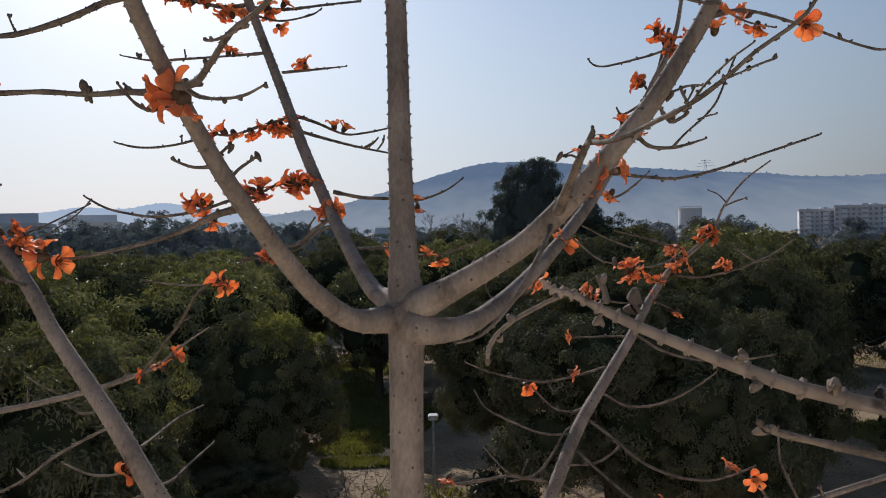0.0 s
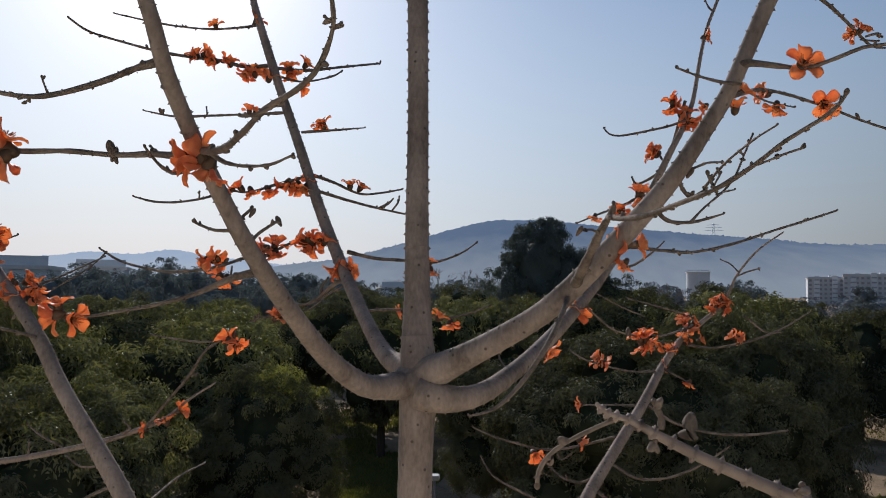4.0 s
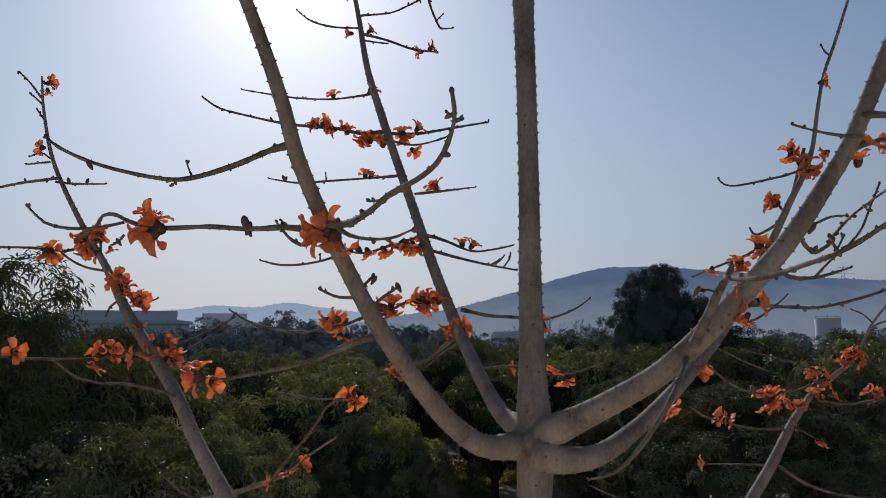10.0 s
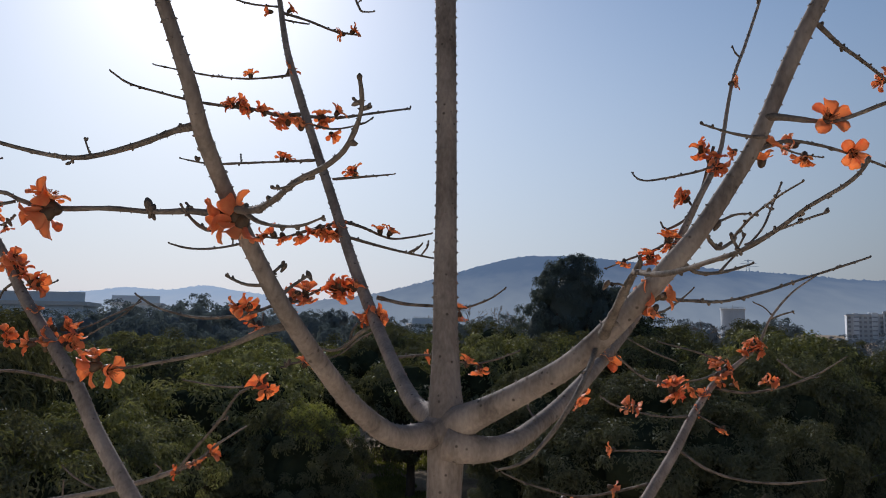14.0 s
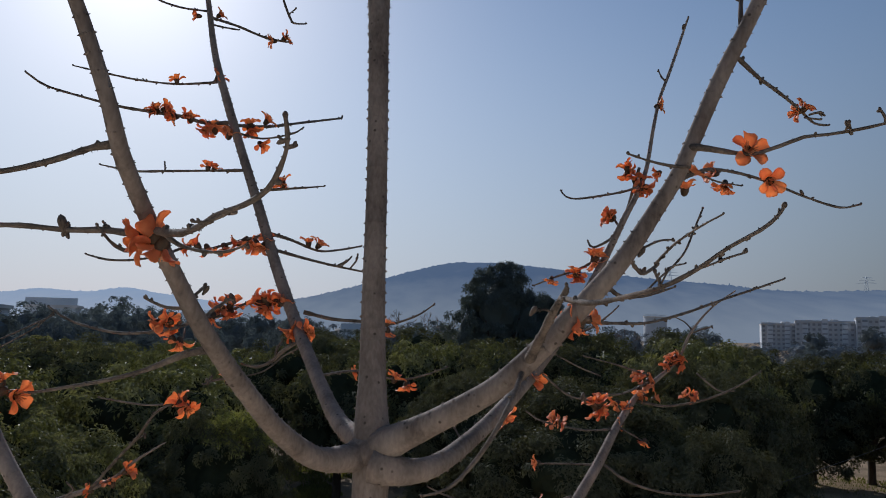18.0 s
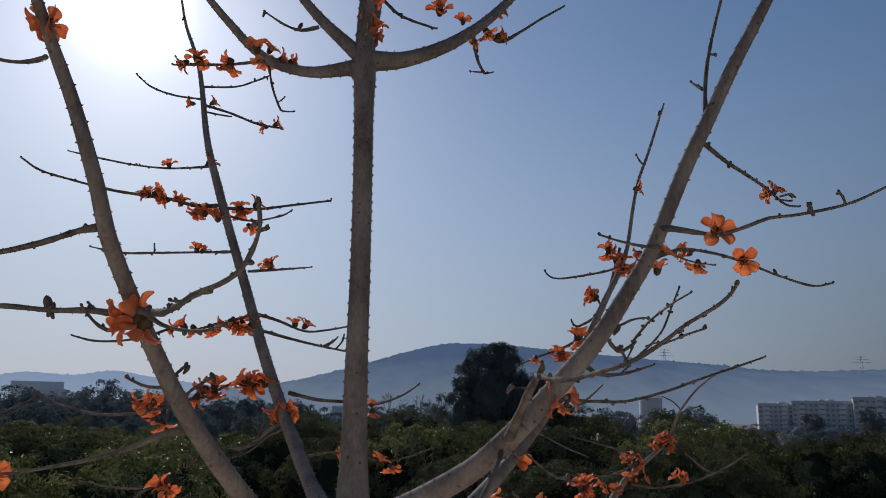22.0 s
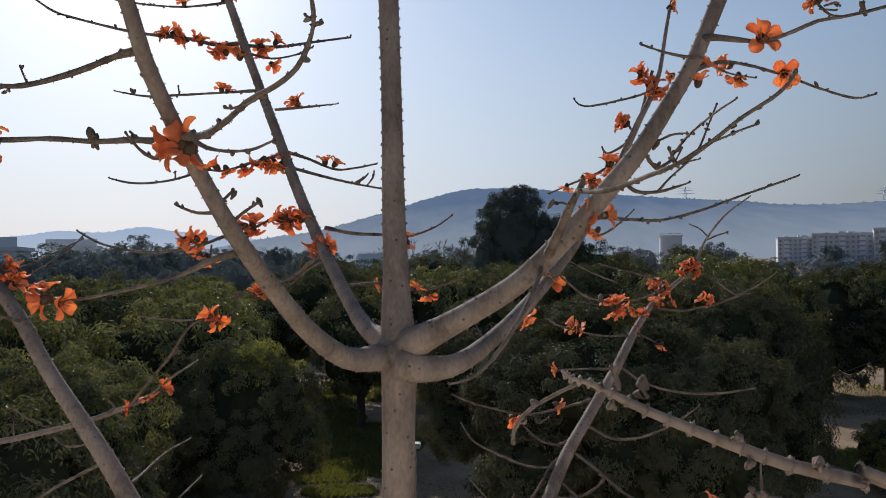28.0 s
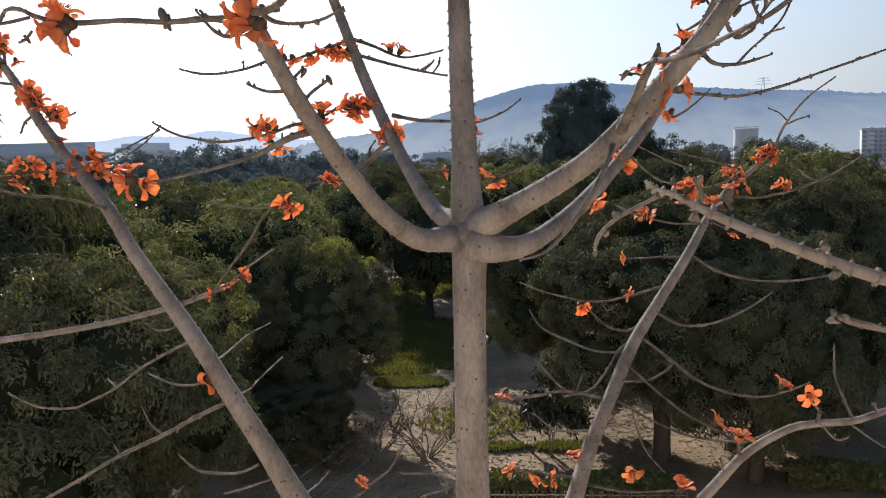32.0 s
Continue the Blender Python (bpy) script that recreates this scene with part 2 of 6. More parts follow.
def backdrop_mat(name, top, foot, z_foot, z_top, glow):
    """Far forest backdrop with hazy air painted into its glow: mottled, paler towards the valley floor."""
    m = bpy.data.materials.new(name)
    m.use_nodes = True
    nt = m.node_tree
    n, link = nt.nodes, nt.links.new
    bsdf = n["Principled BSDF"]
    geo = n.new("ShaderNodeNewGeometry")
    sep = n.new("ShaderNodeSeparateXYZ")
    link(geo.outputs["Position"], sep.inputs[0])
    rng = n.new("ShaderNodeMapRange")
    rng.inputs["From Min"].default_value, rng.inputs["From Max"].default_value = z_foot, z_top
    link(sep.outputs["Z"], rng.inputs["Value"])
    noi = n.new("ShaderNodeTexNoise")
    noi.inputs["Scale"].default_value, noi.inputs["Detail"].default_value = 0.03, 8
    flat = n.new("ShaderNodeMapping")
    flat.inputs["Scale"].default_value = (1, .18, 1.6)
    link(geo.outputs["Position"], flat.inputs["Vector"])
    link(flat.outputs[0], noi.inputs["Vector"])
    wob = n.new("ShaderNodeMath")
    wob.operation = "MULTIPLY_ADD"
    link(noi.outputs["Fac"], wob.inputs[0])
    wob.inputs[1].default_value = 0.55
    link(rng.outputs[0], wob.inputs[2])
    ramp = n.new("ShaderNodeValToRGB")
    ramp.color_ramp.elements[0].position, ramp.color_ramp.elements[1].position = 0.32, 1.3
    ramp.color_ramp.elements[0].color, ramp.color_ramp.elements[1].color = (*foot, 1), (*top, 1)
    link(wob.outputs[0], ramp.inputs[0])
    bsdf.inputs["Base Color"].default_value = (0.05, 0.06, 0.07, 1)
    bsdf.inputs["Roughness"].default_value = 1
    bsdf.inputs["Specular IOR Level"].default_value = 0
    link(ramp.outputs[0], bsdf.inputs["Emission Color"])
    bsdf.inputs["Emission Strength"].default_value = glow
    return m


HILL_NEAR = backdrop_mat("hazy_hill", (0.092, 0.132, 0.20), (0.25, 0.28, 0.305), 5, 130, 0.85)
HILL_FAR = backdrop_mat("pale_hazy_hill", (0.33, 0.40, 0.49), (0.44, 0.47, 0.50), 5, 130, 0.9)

# ---- mesh tools ----
def mesh_of(name, verts, faces, material, smooth=True):
    me = bpy.data.meshes.new(name)
    me.from_pydata([tuple(v) for v in verts], [], [tuple(f) for f in faces])
    me.materials.append(material)
    if smooth:
        me.polygons.foreach_set("use_smooth", [True] * len(me.polygons))
    me.update()
    return me


def part(name, data, parent, label=""):
    ob = new(name, data)
    ob.parent = parent
    if label:
        ob["label"] = label
    return ob


def thing(name, at, label, category, group="", kind=""):
    ob = new(name)
    ob.empty_display_size = 0.2
    ob.location = at
    return tagged(ob, label, category, group, kind)


def smooth_path(pts, step):
    """Catmull-Rom through rows (x, y, z, r)."""
    p = np.array(pts, float)
    p = np.vstack([2 * p[0] - p[1], p, 2 * p[-1] - p[-2]])
    out = []
    for i in range(1, len(p) - 2):
        a, b, c, d = p[i - 1], p[i], p[i + 1], p[i + 2]
        k = int(max(2, min(14, np.linalg.norm((c - b)[:3]) / step)))
        for s in np.arange(k) / k:
            out.append(0.5 * (2 * b + (c - a) * s + (2 * a - 5 * b + 4 * c - d) * s * s + (3 * b - a - 3 * c + d) * s ** 3))
    out.append(p[-2])
    out = np.array(out)
    out[:, 3] = np.maximum(out[:, 3], 0.0015)
    return out


def tube_data(pts, seg=10, step=0.04, knots=0.06, seed=0, closed=True, rough=0.012):
    rng = np.random.default_rng(seed)
    q = smooth_path(pts, step)
    n = len(q)
    tang = np.gradient(q[:, :3], axis=0)
    tang /= np.linalg.norm(tang, axis=1)[:, None] + 1e-9
    side = np.cross(tang[0], (0.31, 0.17, 0.93))
    side /= np.linalg.norm(side) + 1e-9
    ang = np.arange(seg) * 2 * math.pi / seg
    verts = []
    swell = 1 + knots * rng.standard_normal(n)
    for i in range(n):
        side = side - tang[i] * (side @ tang[i])
        side /= np.linalg.norm(side) + 1e-9
        up = np.cross(tang[i], side)
        r = q[i, 3] * swell[i] * (1 + rough * rng.standard_normal(seg))
        verts.append(q[i, :3] + (np.cos(ang) * r)[:, None] * side + (np.sin(ang) * r)[:, None] * up)
    verts = np.concatenate(verts)
    faces = []
    for i in range(n - 1):
        for j in range(seg):
            k = (j + 1) % seg
            faces.append((i * seg + j, i * seg + k, i * seg + seg + k, i * seg + seg + j))
    if closed:
        tip = q[-1, :3] + tang[-1] * q[-1, 3] * 0.8
        verts = np.vstack([verts, tip, q[0, :3]])
        for j in range(seg):
            k = (j + 1) % seg
            faces.append(((n - 1) * seg + j, (n - 1) * seg + k, n * seg))
            faces.append((k, j, n * seg + 1))
    return verts, faces, q, tang


def box_data(x0, y0, z0, x1, y1, z1, b=0.0):
    bm = bmesh.new()
    bmesh.ops.create_cube(bm, size=1)
    for v in bm.verts:
        v.co = Vector(((x0 + x1) / 2 + v.co.x * (x1 - x0), (y0 + y1) / 2 + v.co.y * (y1 - y0), (z0 + z1) / 2 + v.co.z * (z1 - z0)))
    if b:
        bmesh.ops.bevel(bm, geom=bm.edges[:], offset=b, segments=2, affect="EDGES")
    return bm


def bm_mesh(name, bm, material):
    me = bpy.data.meshes.new(name)
    bm.to_mesh(me)
    bm.free()
    me.materials.append(material)
    return me


def box_mesh(name, dims, material, b=0.0):
    return bm_mesh(name, box_data(*dims, b), material)


def around(az, dist, z=0.0):
    return Vector((dist * math.sin(radians(az)), dist * math.cos(radians(az)), z))

# ---- ground, hills ----
def hill_mesh(name, ridge, dist, depth, material, rough, seed):
    """A long hill: ridge = rows of (azimuth, height of the crest), spread on an arc round the viewpoint, wooded skyline."""
    rng = np.random.default_rng(seed)
    az = np.arange(ridge[0][0], ridge[-1][0] + 0.01, 0.06)
    crest = np.interp(az, [r[0] for r in ridge], [r[1] for r in ridge])
    crest = np.convolve(np.pad(crest, 12, mode="edge"), np.ones(25) / 25, "valid")
    verts, faces, rows = [], [], 15
    for j in range(rows):
        s = j / (rows - 1)
        for i, a in enumerate(az):
            d = dist + depth * s
            wave = noise.noise(Vector((a * 0.35, s * 2.2, seed))) * 0.06 * math.sin(math.pi * min(1, s * 1.1))
            h = crest[i] * (math.sin(s * math.pi / 2) ** 0.85 + wave)
            if j >= rows - 3:
                wood = 1.3 * abs(noise.noise(Vector((a * 1.7, seed, 0)))) + 1.1 * abs(noise.noise(Vector((a * 6, seed, 3)))) + .5 * rng.random() * (3 if rng.random() < .03 else 1)
                h += rough * wood * (1 if j == rows - 1 else 0.5)
            p = around(a, d, h - 2)
            verts.append(p)
    m = len(az)
    for j in range(rows - 1):
        for i in range(m - 1):
            faces.append((j * m + i, j * m + i + 1, j * m + m + i + 1, j * m + m + i))
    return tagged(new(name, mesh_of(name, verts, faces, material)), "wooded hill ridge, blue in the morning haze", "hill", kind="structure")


def el(d, deg):
    return 8.6 + d * math.tan(radians(deg)) + 1.0


D1, D2 = 1500.0, 2600.0
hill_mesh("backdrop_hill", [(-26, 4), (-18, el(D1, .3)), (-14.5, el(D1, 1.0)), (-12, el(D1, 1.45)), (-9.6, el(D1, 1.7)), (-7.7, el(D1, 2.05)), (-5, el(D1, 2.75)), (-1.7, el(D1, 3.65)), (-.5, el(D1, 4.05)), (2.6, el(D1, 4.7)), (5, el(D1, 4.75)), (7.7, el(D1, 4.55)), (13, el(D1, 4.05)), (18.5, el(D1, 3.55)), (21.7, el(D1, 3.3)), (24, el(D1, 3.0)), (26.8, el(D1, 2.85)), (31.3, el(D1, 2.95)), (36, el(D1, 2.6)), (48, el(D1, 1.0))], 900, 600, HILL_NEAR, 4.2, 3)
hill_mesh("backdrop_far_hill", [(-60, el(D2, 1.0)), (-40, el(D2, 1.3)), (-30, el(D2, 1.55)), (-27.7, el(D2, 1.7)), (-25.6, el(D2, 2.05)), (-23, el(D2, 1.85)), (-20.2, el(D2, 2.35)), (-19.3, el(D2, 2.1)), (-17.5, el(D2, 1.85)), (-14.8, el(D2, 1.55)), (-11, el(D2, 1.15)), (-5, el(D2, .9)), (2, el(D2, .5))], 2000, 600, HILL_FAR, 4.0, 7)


def ground_mesh():
    rad = [0, 4, 8, 12, 16, 20, 25, 30, 36, 44, 55, 70, 100, 160, 300, 600, 1200, 3500]
    seg = 96
    verts, faces = [Vector((0, 0, 0))], []
    for r in rad[1:]:
        for k in range(seg):
            a = 2 * math.pi * k / seg
            x, y = r * math.sin(a), r * math.cos(a)
            verts.append(Vector((x, y, 0.12 * noise.noise(Vector((x * 0.11, y * 0.11, 0))) if 14 < r < 80 else 0)))
    for k in range(seg):
        faces.append((0, 1 + (k + 1) % seg, 1 + k))
    for j in range(len(rad) - 2):
        for k in range(seg):
            a, b = 1 + j * seg + k, 1 + j * seg + (k + 1) % seg
            faces.append((a, b, b + seg, a + seg))
    return mesh_of("ground", verts, faces, GROUND)


tagged(new("ground", ground_mesh()), "bare brown earth of an orchard, dry and trodden", "ground", kind="structure")


def blades(points, h, w, material, name, seed=1):
    rng = np.random.default_rng(seed)
    v, f = [], []
    for x, y, z in points:
        a = rng.uniform(0, math.pi)
        hh, lean = h * rng.uniform(0.6, 1.4), rng.uniform(-.4, .4, 2) * h
        dx, dy = w * math.cos(a), w * math.sin(a)
        k = len(v)
        v += [(x - dx, y - dy, z), (x + dx, y + dy, z), (x + lean[0], y + lean[1], z + hh)]
        f.append((k, k + 1, k + 2))
    return mesh_of(name, v, f, material)


def lawn(cx, cy, rx, ry, count, seed):
    rng = np.random.default_rng(seed)
    pts = []
    while len(pts) < count:
        u = rng.uniform(-1, 1, 2)
        if u @ u * (1 + 0.5 * noise.noise(Vector((u[0] * 2 + seed, u[1] * 2, 0)))) < 0.8:
            x, y = cx + u[0] * rx, cy + u[1] * ry
            pts.append((x, y, 0.12 * noise.noise(Vector((x * 0.11, y * 0.11, 0))) - 0.03))
    return tagged(new("grass", blades(pts, 0.16, 0.05, GRASS, "grass", seed)), "short bright green grass on the orchard floor", "grass", kind="stuff")


for k, (x, y, rx, ry, many) in enumerate(((-3.4, 35.2, 3.0, 5.6, 13000), (-5.3, 41, 1.7, 3.4, 5000), (-3.6, 28.6, 1.5, 0.8, 3500), (-3.7, 33.5, 2.2, 3.0, 3000), (-0.4, 21.9, 1.2, 0.35, 1600), (1.7, 21.9, 1.0, 0.4, 1600), (-1.0, 24.2, 2.2, 1.8, 900), (-4.2, 31, 1.8, 1.6, 2600), (-4.7, 36.5, 1.9, 2.6, 4200), (-5.5, 50, 3.5, 6, 5000), (25, 44, 6, 5, 3000), (18, 31, 2.5, 2.5, 2500))):
    lawn(x, y, rx, ry, many, k + 1)


def litter(cx, cy, rx, ry, count, seed):
    """Dry fallen leaves and clods strewn over the earth."""
    rng = np.random.default_rng(seed)
    v, f = [], []
    for _ in range(count):
        x, y = cx + rng.uniform(-rx, rx), cy + rng.uniform(-ry, ry)
        z, a, q = 0.12 * noise.noise(Vector((x * 0.11, y * 0.11, 0))) + 0.012, rng.uniform(0, 6.3), rng.uniform(.03, .09)
        c, s = math.cos(a) * q, math.sin(a) * q
        k = len(v)
        v += [(x - c, y - s, z), (x + s * .4, y - c * .4, z + q * .3), (x + c, y + s, z + q * rng.uniform(0, .5)), (x - s * .4, y + c * .4, z)]
        f.append((k, k + 1, k + 2, k + 3))
    return tagged(new("leaf_litter", mesh_of("leaf_litter", v, f, DRY_LEAF, False)), "dry brown fallen leaves strewn on earth", "leaf litter", kind="stuff")


litter(-1.5, 24, 6, 6, 9000, 3)
litter(8, 24, 6, 5, 4000, 4)


# ---- mango trees ----
def crown_mesh(seed, clumps, per, clump_r, leaf_len, masses=None, young=0.1, leaf=None, tint=None, core=0.68, slim=0.19, droop=0.55, lobes=9, crest=None):
    """A crown of radius 1 that reaches from -1 to 1 in height: big masses, each covered with clumps of leaves that lie
    over one another and hang at their tips, round a solid core coloured dark for inner shade."""
    rng = np.random.default_rng(seed)
    if masses is None:
        masses = [(0, 0, 0, .74, .74, .8)]
        for k in range(lobes):
            a = k * 6.283 / lobes * 2 + rng.uniform(-.4, .4)
            z = rng.uniform(-.55, .5)
            r = rng.uniform(.30, .46)
            q = (1 - r) * math.sqrt(max(.25, 1 - max(0, z) ** 2)) * rng.uniform(.85, 1.1)
            masses.append((q * math.cos(a), q * math.sin(a), z, r, r, r * rng.uniform(.8, 1.1)))
    m = np.array(masses, float)
    share = (m[:, 3] ** 2) / (m[:, 3] ** 2).sum()
    cen, out = [], []
    while len(cen) < clumps:
        k = rng.choice(len(m), p=share)
        d = rng.standard_normal(3)
        d /= np.linalg.norm(d)
        p = m[k, :3] + d * m[k, 3:] * rng.uniform(.9, 1.1)
        inside = (((p - m[:, :3]) / (m[:, 3:] * .9)) ** 2).sum(1) < 1
        inside[k] = False
        if not inside.any():
            cen.append(p)
            out.append(d)
    cen, out = np.array(cen), np.array(out)
    size = clump_r * rng.uniform(.65, 1.35, clumps)
    n = clumps * per
    own = np.repeat(np.arange(clumps), per)
    up = np.array([0, 0, 1.0])
    unit = lambda a: a / (np.linalg.norm(a, axis=1)[:, None] + 1e-9)
    dl = unit(out[own] * .55 + up * .3 + rng.standard_normal((n, 3)) * .7)
    pos = cen[own] + dl * (size[own] * rng.uniform(.45, 1.1, n))[:, None] * (1, 1, .75)
    nrm = unit(dl * .75 + up * .45 + out[own] * .25 + rng.standard_normal((n, 3)) * .32)
    way = rng.standard_normal((n, 3)) * .7 + dl * .5 - up * droop
    way = unit(way - nrm * (way * nrm).sum(1)[:, None])
    side = np.cross(nrm, way)
    L = leaf_len * rng.uniform(.6, 1.3, (n, 1))
    quad = np.stack([pos - way * L * .5, pos + side * L * slim + nrm * L * .05, pos + way * L * .5 - nrm * L * .12, pos - side * L * slim + nrm * L * .05], 1)
    v = quad.reshape(-1, 3)
    base = np.arange(n)[:, None] * 4
    f = np.stack([base + (0, 1, 2), base + (0, 2, 3)], 1).reshape(-1, 3).tolist()
    leaf_faces = len(f)
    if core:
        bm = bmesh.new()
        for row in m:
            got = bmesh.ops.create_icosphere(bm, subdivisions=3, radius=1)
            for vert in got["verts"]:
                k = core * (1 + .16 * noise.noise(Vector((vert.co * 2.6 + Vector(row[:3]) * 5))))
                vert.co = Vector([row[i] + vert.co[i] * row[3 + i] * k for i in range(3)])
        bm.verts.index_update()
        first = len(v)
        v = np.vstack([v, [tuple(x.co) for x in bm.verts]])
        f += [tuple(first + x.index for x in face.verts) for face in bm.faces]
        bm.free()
    low, high = np.percentile(v[:n * 4, 2], (.3, 99.8))
    v[:, 2] = (v[:, 2] - low) / (high - low) * 2 - 1
    v[:, :2] /= np.percentile(np.hypot(v[:n * 4, 0], v[:n * 4, 1]), 99)
    me = mesh_of("crown", v.tolist(), f, leaf or tint or LEAF, smooth=False)
    me.materials.append(leaf or crest or LEAF_Y)
    me.materials.append(leaf or CORE_SHADE)
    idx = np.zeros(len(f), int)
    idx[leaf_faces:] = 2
    fresh = (rng.random(clumps) < young * (1 + 2.5 * np.clip(out[:, 2], 0, 1)))[own] & (rng.random(n) < .75)
    if crest:
        fresh = ((cen[:, 2] > .46 + .25 * rng.random(clumps)) & (cen[:, 0] > -.08 + .2 * rng.random(clumps)))[own] & (rng.random(n) < .85)
    idx[:leaf_faces][np.repeat(fresh, 2)] = 1
    me.polygons.foreach_set("material_index", idx.tolist())
    me.update()
    return me


def trunk_mesh(seed, h, spread):
    """Short thick trunk, forking into limbs, for a crown of radius 1 that starts at h."""
    rng = np.random.default_rng(seed)
    v, f = [], []
    runs = [[(0, 0, -0.05, .10), (0.01, 0, h * .4, .075), (0, 0.02, h * .8, .07), (0.02, 0.02, h * 1.15, .05)]]
    for k in range(6):
        a = k * 1.05 + rng.uniform(-.3, .3)
        runs.append([(0, 0.01, h * .7, .05), (spread * .3 * math.cos(a), spread * .3 * math.sin(a), h * 1.1, .038), (spread * .75 * math.cos(a), spread * .75 * math.sin(a), h * 1.5 + rng.uniform(0, .2), .018)])
    for k, r in enumerate(runs):
        tv, tf, _, _ = tube_data(r, 8, 0.08, 0.05, seed + k)
        base = len(v)
        v += [tuple(x) for x in tv]
        f += [tuple(base + i for i in q) for q in tf]
    return mesh_of("trunk", v, f, MBARK)


TALL_MASSES = [(0, 0, .25, .62, .62, .7), (-.45, .1, -.1, .52, .5, .6), (.5, 0, .05, .5, .5, .6), (-.1, .2, -.5, .7, .6, .45), (.3, 0, -.4, .65, .6, .5), (.1, 0, .62, .4, .4, .36), (.55, .1, .42, .3, .3, .28), (-.36, 0, .46, .3, .3, .28)]
CROWNS = [crown_mesh(11, 190, 90, .17, 0.062), crown_mesh(12, 170, 100, .175, 0.062, young=.05), crown_mesh(13, 190, 90, .17, 0.062, young=.25, tint=OLIVE_LEAF)]
CROWNS += [crown_mesh(14, 520, 170, .115, 0.036, young=.05), crown_mesh(15, 480, 180, .12, 0.036, young=.18, tint=OLIVE_LEAF, lobes=11)]
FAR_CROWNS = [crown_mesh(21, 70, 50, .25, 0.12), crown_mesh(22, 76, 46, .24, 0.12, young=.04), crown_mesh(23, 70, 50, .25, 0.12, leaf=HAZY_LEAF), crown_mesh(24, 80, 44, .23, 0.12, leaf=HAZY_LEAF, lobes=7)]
AIRY = crown_mesh(31, 150, 150, .2, 0.07, young=0, core=.45, slim=.10, droop=1.3)
TALL = crown_mesh(37, 340, 150, .13, 0.05, TALL_MASSES, leaf=HAZE_GREY_LEAF)
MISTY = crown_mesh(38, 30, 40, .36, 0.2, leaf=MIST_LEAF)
FRESH = crown_mesh(40, 460, 170, .12, 0.038, crest=FRESH_LEAF, lobes=10)
BUSHY = crown_mesh(41, 130, 90, .2, 0.1, tint=FRESH_LEAF, young=.3)
DARK_NEAR = crown_mesh(39, 520, 170, .115, 0.036, young=0.0, lobes=12)
TRUNKS = [trunk_mesh(41, 0.55, 0.8), trunk_mesh(42, 0.45, 0.9)]


def mango(az, dist, height, radius, kind, label, turn=0.0, group="orchard trees", name="mango_tree", skirt=None):
    """A tree whose crown hangs down to the height skirt."""
    root = thing(name, around(az, dist), label, "tree", group)
    root.rotation_euler[2] = turn
    low = max(.7, height - 1.9 * radius) if skirt is None else skirt
    crown = part("crown", (CROWNS + FAR_CROWNS + [AIRY, TALL, MISTY, DARK_NEAR, FRESH, BUSHY])[kind], root)
    crown.scale = (radius, radius, (height - low) / 2)
    crown.location = (0, 0, (height + low) / 2)
    trunk = part("trunk", TRUNKS[(kind + int(dist)) % 2], root, "rough dark brown trunk")
    trunk.scale = (radius * 0.85, radius * 0.85, (low + .65 * (height - low)) / 1.05)
    return root


NEAR_LABEL = "dense dark green mango tree with drooping leaves"
for az, d, h, r, kind, skirt in ((-34, 15.5, 6.9, 3.3, 3, .5), (-26.8, 18.5, 6.7, 2.9, 4, .4), (-14.0, 24.8, 6.15, 2.6, 13, .9), (-15.8, 22.2, 2.3, 1.9, 12, .1), (4.0, 25.2, 7.2, 2.8, 12, 2.3), (11.3, 21.4, 7.3, 3.6, 12, 2.0), (18.5, 25.5, 7.8, 3.7, 12, 1.2), (17.8, 20.6, 6.3, 2.8, 12, .8), (21.4, 25.5, 7.6, 2.8, 3, .9), (38, 29, 7.6, 3.6, 0, .8)):
    mango(az, d, h, r, kind, NEAR_LABEL if kind != 13 else "dark green mango tree with fresh yellow-green leaves on top", 0 if kind == 13 else az * 1.7, skirt=skirt)
rng = np.random.default_rng(5)
for row in ((-29, 27, 7.6, 3.4, 2), (-18.5, 29, 7.2, 3.2, 2), (-17, 37, 7.5, 3.2, 2), (-5.6, 39.5, 7.3, 3.2, 0), (-10.8, 46, 7.7, 3.2, 1), (-23, 38, 8.0, 3.4, 1), (0.5, 40, 8.0, 3.3, 2), (6.5, 38, 8.2, 3.4, 0), (12.5, 37, 8.3, 3.5, 1), (19.5, 36, 8.4, 3.6, 2), (22.4, 38, 8.0, 3.2, 0), (40, 37, 8.2, 3.6, 2), (-33, 36, 8.4, 3.4, 2), (46, 27, 7.8, 3.5, 1)):
    mango(*row, "broad green mango tree in the orchard rows", row[0] * 2.3, skirt=1.7)
for i, a in enumerate(np.arange(-38, 40, 4.3)):
    mango(a + rng.uniform(-.8, .8), 52 + rng.uniform(-3, 4), 8.1 - (1.0 if a < -9 else .5 if a > 21 else -.8 if 13 < a else 0) + rng.uniform(-.4, .6), 3.4 + rng.uniform(-.3, .4), 2 if a < -9 else i % 2, "green mango tree in the middle of the orchard", a)
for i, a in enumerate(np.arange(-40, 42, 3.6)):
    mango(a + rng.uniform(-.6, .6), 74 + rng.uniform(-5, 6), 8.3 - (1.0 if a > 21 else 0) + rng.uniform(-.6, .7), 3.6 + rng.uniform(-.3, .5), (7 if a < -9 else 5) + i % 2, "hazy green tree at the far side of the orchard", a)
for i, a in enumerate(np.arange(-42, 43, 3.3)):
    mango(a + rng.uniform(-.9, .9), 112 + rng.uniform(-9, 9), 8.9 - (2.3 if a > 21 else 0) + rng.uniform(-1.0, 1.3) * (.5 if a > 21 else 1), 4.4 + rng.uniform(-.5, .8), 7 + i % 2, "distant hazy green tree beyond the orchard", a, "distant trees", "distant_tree")
